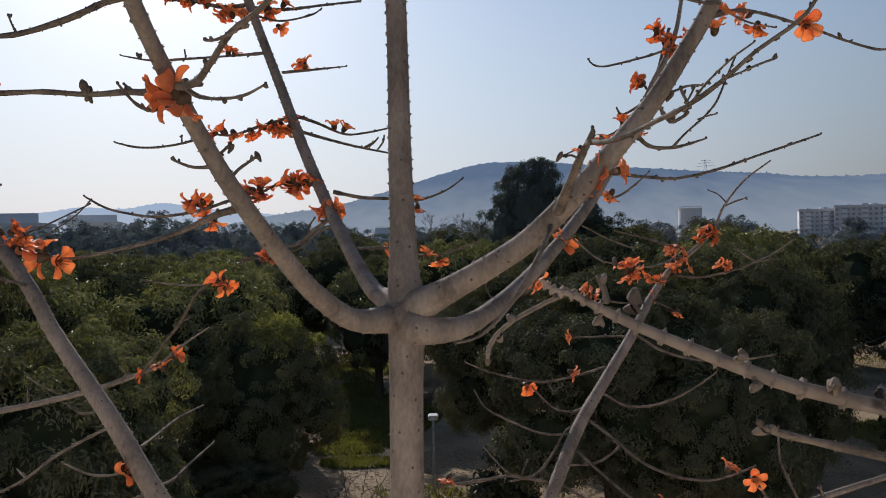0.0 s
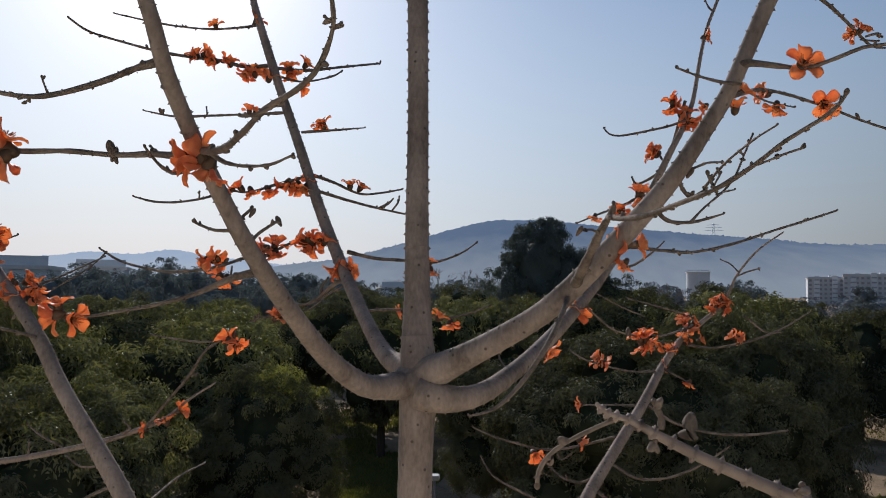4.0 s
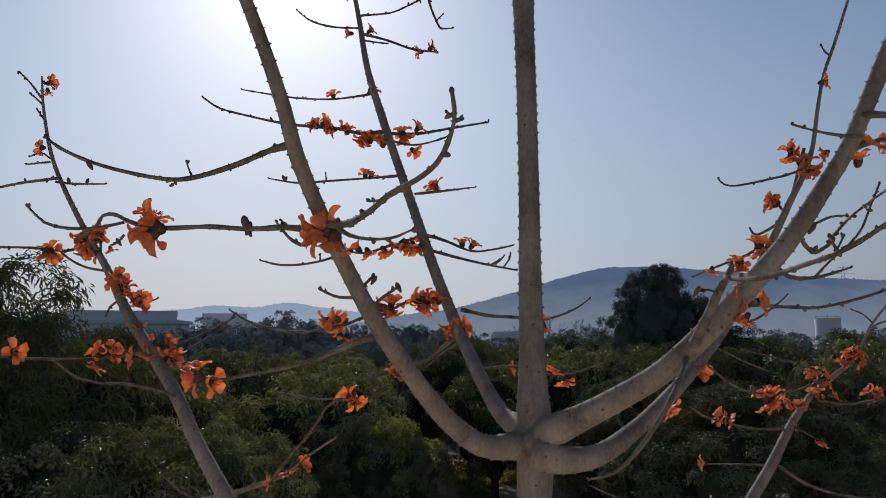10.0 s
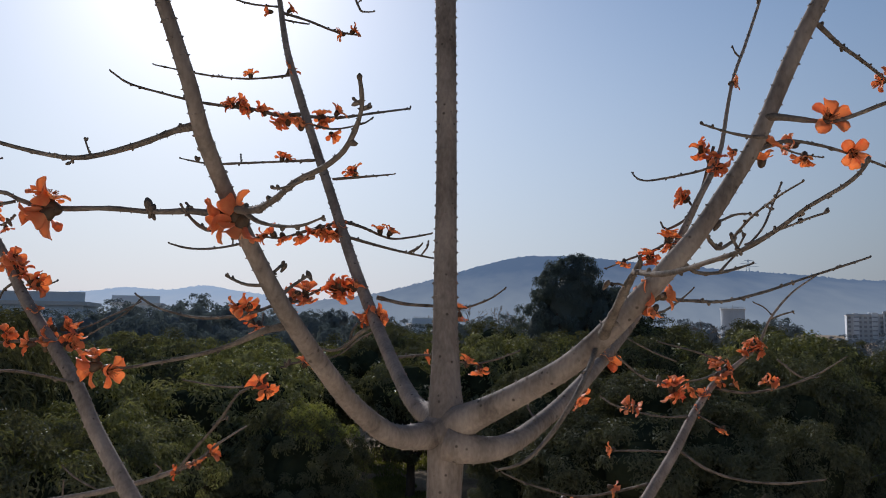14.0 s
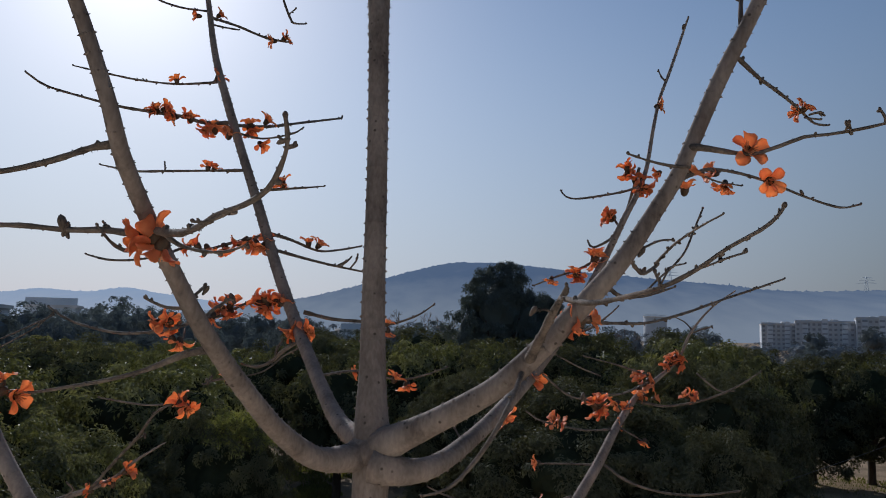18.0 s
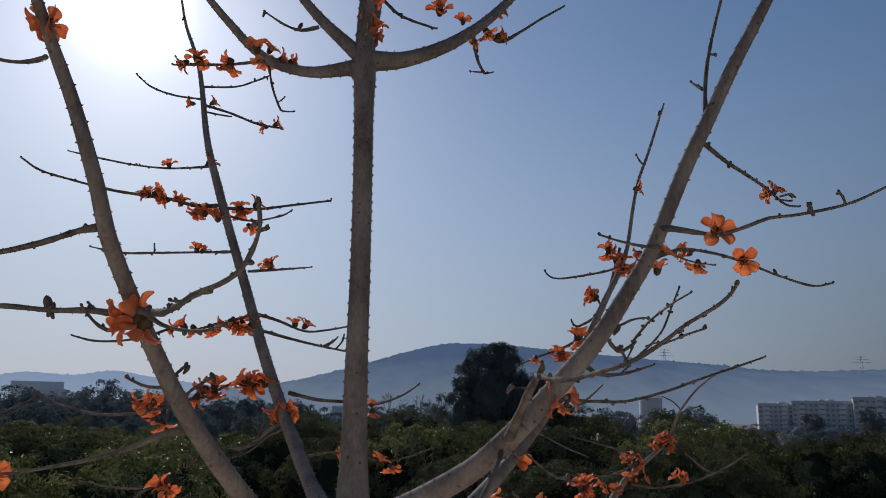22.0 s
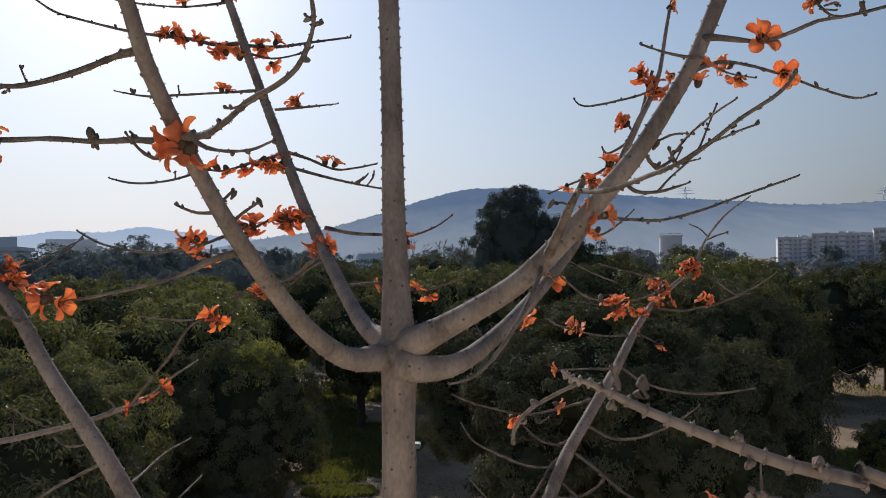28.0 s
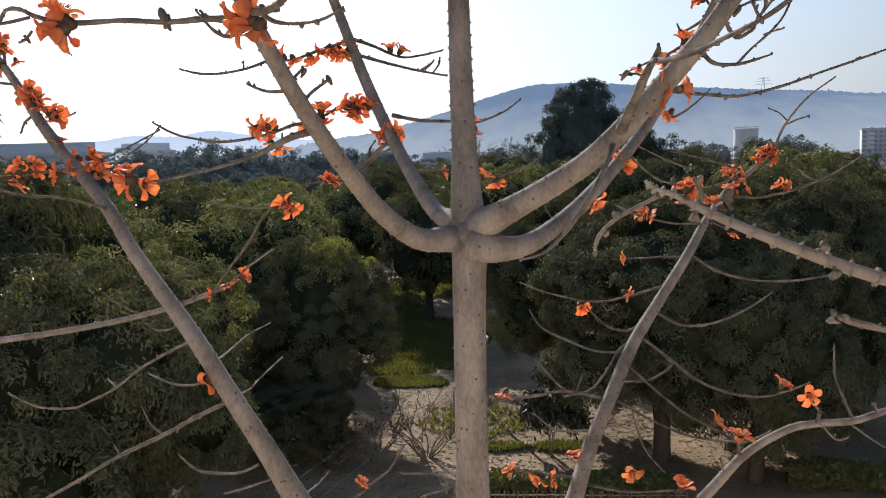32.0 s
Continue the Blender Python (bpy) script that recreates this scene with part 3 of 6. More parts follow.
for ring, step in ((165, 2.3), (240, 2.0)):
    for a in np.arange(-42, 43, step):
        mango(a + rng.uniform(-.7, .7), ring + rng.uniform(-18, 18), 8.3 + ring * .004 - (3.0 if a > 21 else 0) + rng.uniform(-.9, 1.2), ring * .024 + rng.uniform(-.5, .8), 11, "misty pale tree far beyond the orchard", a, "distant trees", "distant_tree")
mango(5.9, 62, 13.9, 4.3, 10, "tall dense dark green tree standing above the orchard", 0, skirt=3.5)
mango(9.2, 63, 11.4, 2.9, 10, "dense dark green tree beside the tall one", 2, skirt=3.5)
mango(11.8, 61, 9.5, 3.0, 1, "dense dark green tree beside the tall one", 3)
mango(-37.6, 21, 10.4, 3.6, 9, "airy eucalyptus-like tree with narrow hanging leaves", 0, "", "broadleaf_tree")
mango(-42, 19, 9.4, 3.4, 9, "airy tree with narrow hanging leaves", 2, "", "broadleaf_tree")
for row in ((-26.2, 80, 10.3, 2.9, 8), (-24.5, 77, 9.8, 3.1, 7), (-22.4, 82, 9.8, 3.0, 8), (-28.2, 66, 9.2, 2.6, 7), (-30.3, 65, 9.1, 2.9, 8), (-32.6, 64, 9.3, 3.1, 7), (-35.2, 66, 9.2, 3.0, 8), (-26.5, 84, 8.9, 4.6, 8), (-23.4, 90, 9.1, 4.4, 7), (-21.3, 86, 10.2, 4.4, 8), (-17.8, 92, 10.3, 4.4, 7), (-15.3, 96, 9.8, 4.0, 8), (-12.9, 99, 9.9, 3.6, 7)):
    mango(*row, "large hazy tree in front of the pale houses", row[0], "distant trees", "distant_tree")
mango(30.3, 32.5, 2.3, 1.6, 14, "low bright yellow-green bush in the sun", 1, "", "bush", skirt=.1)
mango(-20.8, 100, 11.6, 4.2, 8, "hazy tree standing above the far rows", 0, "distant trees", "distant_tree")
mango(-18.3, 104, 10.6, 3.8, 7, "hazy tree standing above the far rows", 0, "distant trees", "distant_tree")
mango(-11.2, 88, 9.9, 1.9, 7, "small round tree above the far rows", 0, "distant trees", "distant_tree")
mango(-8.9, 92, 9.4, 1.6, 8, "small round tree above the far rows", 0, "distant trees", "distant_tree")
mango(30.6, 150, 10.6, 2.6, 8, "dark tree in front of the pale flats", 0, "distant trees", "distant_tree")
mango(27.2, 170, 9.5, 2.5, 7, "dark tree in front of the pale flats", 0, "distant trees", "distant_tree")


def bare_tree(az, dist, height, seed):
    r = np.random.default_rng(seed)
    root = thing("bare_tree", around(az, dist), "leafless grey tree in the haze behind the orchard", "tree", "bare trees")
    root.scale = (height / 10,) * 3
    def grow(p, d, length, rad, depth, v, f):
        e = p + d * length
        mid = p + d * length * .5 + Vector(r.uniform(-.08, .08, 3)) * length
        tv, tf, _, _ = tube_data([(*p, rad), (*mid, rad * .85), (*e, rad * .65)], 5, 1.0, 0.02, int(r.integers(1e6)))
        base = len(v)
        v += [tuple(x) for x in tv]
        f += [tuple(base + i for i in q) for q in tf]
        if depth:
            for _ in range(3 if depth > 1 else 4):
                nd = (d + Vector(r.uniform(-.65, .65, 3)) + Vector((0, 0, .15))).normalized()
                grow(e, nd, length * r.uniform(.55, .8), rad * .6, depth - 1, v, f)
    v, f = [], []
    grow(Vector((0, 0, 3.0)), Vector((.05, 0, 1)), 2.2, .11, 4, v, f)
    tv, tf, _, _ = tube_data([(0, 0, -.1, .2), (.05, 0, 1.5, .15), (0, 0, 3.05, .12)], 7, 1, .02, seed)
    part("trunk", mesh_of("trunk", tv, tf, WOOD), root)
    part("crown", mesh_of("crown", v, f, WOOD), root, "bare grey branches")
    return root


for i, (a, d, h) in enumerate(((-1.8, 125, 12), (0.6, 130, 12.5), (2.0, 128, 11.5), (-15.5, 118, 11.5), (-4.2, 128, 11.5), (18.9, 120, 10.5), (14.6, 122, 10))):
    bare_tree(a, d, h, 60 + i)

# ---- far buildings ----
PLASTER_B = mat("pale_plaster", (0.68, 0.70, 0.73), (0.80, 0.82, 0.85), 0.25, 0.9, 0.1, 8, spec=0.1)

def block(name, az, dist, w, d, h, turn, storeys, bays, label, wall_mat, group="flats"):
    root = thing(name, around(az, dist), label, "building", group)
    root.rotation_euler[2] = radians(-az + turn)
    part("wall", box_mesh("wall", (-w / 2, 0, -0.3, w / 2, d, h), wall_mat), root)
    part("roof", box_mesh("roof", (-w / 2 - .3, -.3, h, w / 2 + .3, d + .3, h + .35), PLASTER_G), root, "flat concrete roof slab")
    part("parapet", box_mesh("parapet", (-w / 2 - .1, -.1, h + .35, w / 2 + .1, .12, h + 1.2), wall_mat), root)
    win = box_mesh("window", (-.75, -.06, 0, .75, .05, 1.3), GLASSY)
    sill = box_mesh("sill", (-.9, -.45, -.12, .9, .0, 0), wall_mat)
    shade = box_mesh("sunshade", (-1.0, -.7, 1.35, 1.0, .0, 1.47), PLASTER_G)
    sh = h / storeys
    for s in range(storeys):
        for b in range(bays):
            at = ((b + .5) / bays * w - w / 2, 0, s * sh + sh * .32)
            wob = part("window", win, root)
            wob.location = at
            for k, nm in ((sill, "sill"), (shade, "sunshade")):
                part(nm, k, wob)
    if storeys > 2:
        for k in range(max(2, bays // 3)):
            x = (k + .5) / max(2, bays // 3) * w - w / 2
            bal = part("balcony", box_mesh("balcony", (x - 1.5, -.9, 1, x + 1.5, 0, h + (1.9 if k % 2 else -.3)), PLASTER_B), root)
            for s in range(storeys):
                part("balcony_opening", box_mesh("balcony_opening", (x - 1.3, -.94, s * sh + 1.5, x + 1.3, -.88, s * sh + sh * .85), GLASSY), bal)
        tank = part("water_tank", box_mesh("water_tank", (-w * .3, d * .3, h + .35, -w * .3 + 2.6, d * .3 + 2.4, h + 1.7), wall_mat, .1), root)
        part("stair_head", box_mesh("stair_head", (w * .1, d * .2, h + .35, w * .1 + 4, d * .2 + 4, h + 2.0), wall_mat, .05), root)
    return root


for az, d, w, h, bays, turn in ((25.0, 505, 19, 15.2, 7, 6), (27.8, 500, 31, 16.8, 11, 3), (31.6, 495, 34, 19.0, 12, 5)):
    block("apartment_block", az, d, w, 12, h, turn, 6, bays, "white block of flats with balconies in haze", PLASTER)


# render lightened towards the hill's tone in place of haze
TANK = mat("hazed_reservoir_render", (0.58, 0.61, 0.65), (0.67, 0.70, 0.74), 0.25, 0.9, 0.1, 8, spec=0.1)


def reservoir(az, dist, radius, h):
    """A round water reservoir with a roof slab, a rail and a vent pole."""
    root = thing("water_reservoir", around(az, dist), "round pale concrete water reservoir behind the trees", "water tank")
    def ring(name, r0, r1, z0, z1, material, label=""):
        v, f, seg = [], [], 48
        for r, z in ((r0, z0), (r1, z0), (r1, z1), (r0, z1)):
            v += [(r * math.cos(6.2832 * k / seg), r * math.sin(6.2832 * k / seg), z) for k in range(seg)]
        for i in range(4):
            for k in range(seg):
                f.append((i * seg + k, i * seg + (k + 1) % seg, (i + 1) % 4 * seg + (k + 1) % seg, (i + 1) % 4 * seg + k))
        return part(name, mesh_of(name, v, f, material, False), root, label)
    ring("shell", radius - .4, radius, -.2, h, TANK)
    ring("roof", .05, radius + .3, h, h + .3, PLASTER_G, "flat round roof slab")
    ring("rail", radius + .1, radius + .18, h + 1.1, h + 1.2, STEEL)
    for k in range(16):
        post = part("post", box_mesh("post", (radius + .1, -.04, h + .3, radius + .18, .04, h + 1.1), STEEL), root)
        post.rotation_euler[2] = k * .3927
    pv, pf, _, _ = tube_data([(0, 0, h, .12), (0, 0, h + 1.2, .1), (0, 0, h + 2.4, .1)], 8, 1, 0, 1)
    part("vent", mesh_of("vent", pv, pf, STEEL), root)


reservoir(16.95, 420, 5.8, 16.8)
block("low_building", -31.6, 78, 9.5, 9, 9.6, -12, 2, 4, "long pale flat-roofed building behind the trees", PLASTER_B, "low buildings")
block("low_building", -24.9, 104, 5.4, 7, 10.1, -6, 2, 3, "pale flat-roofed house with a roof hut", PLASTER_B, "low buildings")
block("low_building", -4.6, 125, 4.5, 6, 7.9, 8, 2, 2, "small pale house in the haze", PLASTER_B, "low buildings")
block("low_building", -37.5, 82, 8, 9, 9.0, -4, 2, 3, "long pale flat-roofed building behind the trees", PLASTER_B, "low buildings")


# steel paled so the far pylons look faint, as through haze
PYLON_STEEL = mat("haze_paled_steel", (0.56, 0.58, 0.61), (0.68, 0.70, 0.73), 8, 0.6, 0.1, 60)


def pylon(az, dist, z, h, label):
    root = thing("power_pylon", around(az, dist, z), label, "pylon", "pylons")
    root.rotation_euler[2] = radians(-az)
    v, f = [], []
    def bar(a, b, r):
        tv, tf, _, _ = tube_data([(*a, r), (*((np.array(a) + b) / 2), r), (*b, r)], 5, 50, 0, 1)
        base = len(v)
        v.extend(tuple(x) for x in tv)
        f.extend(tuple(base + i for i in q) for q in tf)
    for sx in (-1, 1):
        for sy in (-1, 1):
            bar((sx * .12 * h, sy * .12 * h, 0), (sx * .02 * h, sy * .02 * h, h), .01 * h)
    for k in range(5):
        z0, z1 = h * k / 5, h * (k + 1) / 5
        w0, w1 = .12 * h * (1 - k / 6), .12 * h * (1 - (k + 1) / 6)
        bar((-w0, -w0, z0), (w1, -w1, z1), .006 * h)
        bar((w0, -w0, z0), (-w1, -w1, z1), .006 * h)
    part("lattice", mesh_of("lattice", v, f, PYLON_STEEL), root)
    for k, wd in ((.62, .5), (.78, .42), (.92, .3)):
        v2, f2, _, _ = tube_data([(-wd * h, 0, k * h, .008 * h), (0, 0, (k + .03) * h, .014 * h), (wd * h, 0, k * h, .008 * h)], 5, 50, 0, 2)
        part("cross_arm", mesh_of("cross_arm", v2, f2, PYLON_STEEL), root)


pylon(18.0, 1400, el(1400, 3.2), 32, "lattice power pylon on the wooded ridge")
pylon(30.3, 1300, el(1300, 2.75), 26, "lattice power pylon on the wooded ridge")

# ---- orchard floor: hedge, stakes, shrub, lamp post, wires ----
def hedge_mesh(length, depth, h, count, seed):
    rng = np.random.default_rng(seed)
    v, f = [], []
    face = rng.random(count)
    for i in range(count):
        x = rng.uniform(0, length)
        if face[i] < .5:
            p = np.array([x, rng.uniform(-.06, .06), rng.uniform(.1, h)])
        else:
            p = np.array([x, rng.uniform(0, depth), h + rng.uniform(-.06, .1) + .07 * math.sin(x * 2.1)])
        d = rng.standard_normal(3) + (0, -.4, .5)
        d /= np.linalg.norm(d)
        s = np.cross(d, rng.standard_normal(3))
        s /= np.linalg.norm(s)
        L = rng.uniform(.05, .11)
        k = len(v)
        v += [p - d * L, p + s * L * .5, p + d * L, p - s * L * .5]
        f.append((k, k + 1, k + 2, k + 3))
    return v, f


def hedge(x, y, length, label, seed):
    root = thing("hedge", (x, y, 0), label, "hedge", "clipped hedges")
    v, f = hedge_mesh(length, .7, .48, 9000, seed)
    part("foliage", mesh_of("foliage", v, f, LEAF_Y, False), root)
    part("shade_core", box_mesh("shade_core", (.05, .05, 0, length - .05, .65, .44), CORE_SHADE, .1), root, "solid core coloured dark for the shade inside the hedge")


hedge(-0.9, 18.2, 5.0, "clipped green hedge along the orchard edge", 2)
hedge(6.9, 18.9, 5.2, "clipped green hedge along the orchard edge", 3)

def picket_fence(x, y, length, count, label):
    root = thing("picket_fence", (x, y, 0), label, "fence", "picket fences")
    picket = box_mesh("picket", (-.012, -.012, -.05, .012, .012, .55), WOOD)
    for k in range(count):
        stick = part("picket", picket, root)
        stick.location = (length * k / (count - 1), .015 * math.sin(k * 2.3), 0)
        stick.rotation_euler = (.03 * math.sin(k * 1.7), .05 * math.sin(k * 3.1), 0)
    part("rail", box_mesh("rail", (-.05, .02, .42, length + .05, .045, .45), WOOD), root)


picket_fence(-0.9, 17.75, 5.0, 46, "low fence of thin grey sticks before the hedge")


def shrub(x, y, size, seed, leaves, label, category="shrub", stems=9, wide=.6, leaf_len=.2, leaf=None):
    """Crooked stems that fork twice from the foot, each stem a part, with leaves at their ends."""
    r = np.random.default_rng(seed)
    root = thing("shrub", (x, y, 0), label, category)
    tips = []
    for k in range(stems):
        v, f = [], []
        def grow(p, d, L, rad, depth):
            m = p + d * L * .5 + r.uniform(-.1, .1, 3) * L
            e = p + d * L + r.uniform(-.08, .08, 3) * L
            tv, tf, _, _ = tube_data([(*p, rad), (*m, rad * .85), (*e, rad * .6)], 5, .12, .08, int(r.integers(1e6)))
            base = len(v)
            v.extend(tuple(q) for q in tv)
            f.extend(tuple(base + i for i in q) for q in tf)
            if not depth:
                tips.append(e)
                return
            for _ in range(2 + int(r.random() < .5)):
                nd = d + r.uniform(-.75, .75, 3) + (0, 0, .12)
                grow(e, nd / np.linalg.norm(nd), L * r.uniform(.5, .85), rad * .62, depth - 1)
        a = k * 2.4 + r.uniform(-.4, .4)
        d = np.array([math.cos(a) * wide, math.sin(a) * wide, 1]) * r.uniform(.8, 1.1)
        grow(np.array([math.cos(a) * .06, math.sin(a) * .06, -.04]), d / np.linalg.norm(d), size * r.uniform(.32, .46), .027, 3)
        part("stem", mesh_of("stem", v, f, WOOD), root, "bare grey-brown stem")
    if leaves:
        lv, lf = [], []
        for t in tips:
            for _ in range(leaves):
                p = t + r.standard_normal(3) * size * .07
                d = r.standard_normal(3) - (0, 0, .9)
                d /= np.linalg.norm(d)
                s = np.cross(d, r.standard_normal(3))
                s /= np.linalg.norm(s)
                k, q = len(lv), leaf_len * r.uniform(.6, 1.1)
                lv += [p, p + d * q * .5 + s * q * .17, p + d * q, p + d * q * .5 - s * q * .17]
                lf.append((k, k + 1, k + 2, k + 3))
        foliage = part("leaves", mesh_of("leaves", lv, lf, leaf or LEAF, False), root)
        foliage["kind"] = "stuff"


shrub(-2.3, 21.2, 2.4, 1, 0, "leafless thorny shrub on bare ground", stems=10, wide=.9)
shrub(-3.7, 21.4, 1.5, 2, 1, "nearly leafless shrub on bare ground", stems=7, wide=.9)
shrub(-4.9, 20.8, 1.2, 3, 1, "thin low shrub with a few leaves", stems=6, wide=1.1)
shrub(1.2, 21.3, 1.75, 4, 70, "dark leafy sapling beside the path", "sapling", 4, .1, .22, DARK_LEAF)
shrub(-6.4, 20.2, 1.7, 5, 6, "leafy shrub under the mango tree")


lamp = thing("lamp_post", (-0.72, 25.0, 0), "slim grey street lamp post in the orchard", "lamp post")
pv, pf, _, _ = tube_data([(0, 0, -.2, .055), (0, 0, 1.2, .05), (0, 0, 2.45, .045)], 10, .5, 0, 1)
part("pole", mesh_of("pole", pv, pf, STEEL), lamp)
part("lamp_head", box_mesh("lamp_head", (-.16, -.2, 2.45, .16, .2, 2.6), STEEL, .03), lamp, "small grey lamp head")


def wire(a, b, sag, r=0.006):
    p = [(*(Vector(a).lerp(Vector(b), s) - Vector((0, 0, sag * 4 * s * (1 - s)))), r) for s in (0, .25, .5, .75, 1)]
    v, f, _, _ = tube_data(p, 5, .8, 0, 3)
    tagged(new("overhead_wire", mesh_of("overhead_wire", v, f, WIRE)), "thin grey overhead wire", "wire", "overhead wires")


wire((-0.72, 25.0, 2.3), (2.5, 22.2, 2.1), .1)
wire((6.66, 20.40, 4.03), (13.28, 21.00, 6.06), .05)
wire((-6.5, 13, 1.0), (-1.0, 20, 3.4), .1, .005)
wire((-6.0, 13, .6), (-0.6, 20, 3.0), .1, .005)

# ---- the house behind and below the viewpoint, unseen ----
# unseen wall, sized and coloured so its bounced sun brightens the tree
tagged(new("wall_south", box_mesh("wall_south", (-14, -0.2, -0.2, 14, 0.02, 8.7), WALL)), "unseen cream house wall and parapet, bouncing sunlight onto the tree", "wall", kind="structure")
tagged(new("floor", box_mesh("floor", (-14, -9.0, 6.9, 14, -0.2, 7.05), ROOF)), "plain dark weathered roof terrace slab", "floor", kind="structure")
tagged(new("wall_back", box_mesh("wall_back", (-14, -9.3, -0.2, 14, -9.0, 7.9), CONCRETE)), "plain concrete house wall and low parapet behind the terrace", "wall", kind="structure")

# ---- the flowering tree ----
tree = thing("silk_cotton_tree", (-0.2, 3.2, 0), "leafless silk cotton tree with smooth grey-brown bark and orange flowers", "tree")
tree_base = Vector((-0.2, 3.2, 0))
count = [0]


def bud_mesh():
    prof = [(0.003, -.012), (.006, -.008), (.0075, 0), (.010, .008), (.0115, .018), (.0095, .028), (.005, .035), (.0008, .038)]
    v, f, seg = [], [], 9
    for r, z in prof:
        v += [(r * math.cos(2 * math.pi * k / seg), r * math.sin(2 * math.pi * k / seg), z) for k in range(seg)]
    for i in range(len(prof) - 1):
        for k in range(seg):
            m = (k + 1) % seg
            f.append((i * seg + k, i * seg + m, i * seg + seg + m, i * seg + seg + k))
    return mesh_of("bud", v, f, BUD)


BUDS = bud_mesh()


def shoot(name, pts, material, seg, step, knots, prick, label=""):
    count[0] += 1
    rng = np.random.default_rng(count[0])
    loc = [(x - tree_base.x, y - tree_base.y, z - tree_base.z, r) for x, y, z, r in pts]
    v, f, q, tang = tube_data(loc, seg, step, knots, count[0], rough=.004 if material is BARK else .012)
    v, f = list(v), list(f)
    length = np.linalg.norm(np.diff(q[:, :3], axis=0), axis=1).sum()
    for _ in range(int(length * prick)):
        i = rng.integers(1, len(q) - 1)
        if name == "trunk" and q[i, 2] < 8.2 and rng.random() < .93:
            continue
        s = np.cross(tang[i], rng.standard_normal(3))
        s /= np.linalg.norm(s) + 1e-9
        h = min(0.0085, 0.003 + q[i, 3] * 0.13) * rng.uniform(.5, 1.2)
        w = h * rng.uniform(.45, .75)
        c = q[i, :3] + s * q[i, 3] * 0.93
        u = np.cross(tang[i], s)
        k = len(v)
        v += [c + tang[i] * w, c + u * w, c - tang[i] * w, c - u * w, c + s * (h + q[i, 3] * .07)]
        f += [(k, k + 1, k + 4), (k + 1, k + 2, k + 4), (k + 2, k + 3, k + 4), (k + 3, k, k + 4)]
    if name in ("twig", "branch"):
        # knobs of old leaf scars and side buds
        for _ in range(max(2, int(length * 9))):
            i = rng.integers(1, len(q))
            s = np.cross(tang[i], rng.standard_normal(3))
            s /= np.linalg.norm(s) + 1e-9
            u = np.cross(tang[i], s)
            way = s + tang[i] * rng.uniform(.1, .8)
            w = min(.011, .0035 + q[i, 3] * .35) * rng.uniform(.7, 1.25)
            k = len(v)
            for rise, wide in ((0, 1.25), (.9, 1.0), (1.7, .55)):
                v += [q[i, :3] + s * q[i, 3] * .7 + way * rise * w + (tang[i] * math.cos(g) + u * math.sin(g)) * w * wide for g in np.arange(6) * math.pi / 3]
            for ring in (0, 6):
                f += [(k + ring + j, k + ring + (j + 1) % 6, k + ring + 6 + (j + 1) % 6, k + ring + 6 + j) for j in range(6)]
            f.append(tuple(k + 12 + j for j in range(6)))
    ob = part(name, mesh_of(name, v, f, material), tree, label)
    if name in ("twig", "branch") and q[-1, 3] < 0.012:
        # closed end bud of the twig
        knob = part("end_bud", BUDS, ob)
        size = max(.12, min(.5, q[-1, 3] * rng.uniform(95, 130)))
        way = (Vector(tang[-1]) + Vector((0, 0, .5))).normalized()
        knob.matrix_basis = Matrix.LocRotScale(Vector(q[-1, :3]), way.to_track_quat("Z", "Y"), (size * 1.15, size * 1.15, size * .8))
    return ob


def trunk(pts):
    low = pts[0]
    down = [(-0.14, 3.28, -0.3, 0.26), (-0.15, 3.29, 0.4, 0.19), (-0.17, 3.31, 2.0, 0.145), (-0.19, 3.34, 4.0, 0.118), (low[0] + .01, low[1] - .03, 5.6, 0.098)]
    shoot("trunk", down + pts, BARK, 28, 0.05, 0.0015, 650, "smooth pale trunk with small conical thorns")


def limb(pts):
    # flared foot where the limb leaves the trunk
    pts = [(x, y, z, r * flare) for (x, y, z, r), flare in zip(pts, [1.4, 1.16, 1.03] + [1.0] * len(pts))]
    shoot("limb", pts, BARK, 18, 0.045, 0.003, 400)


def branch(pts):
    shoot("branch", pts, TWIG, 10, 0.03, 0.07, 70)


def twig(pts):
    shoot("twig", pts, TWIG, 7, 0.025, 0.10, 55)


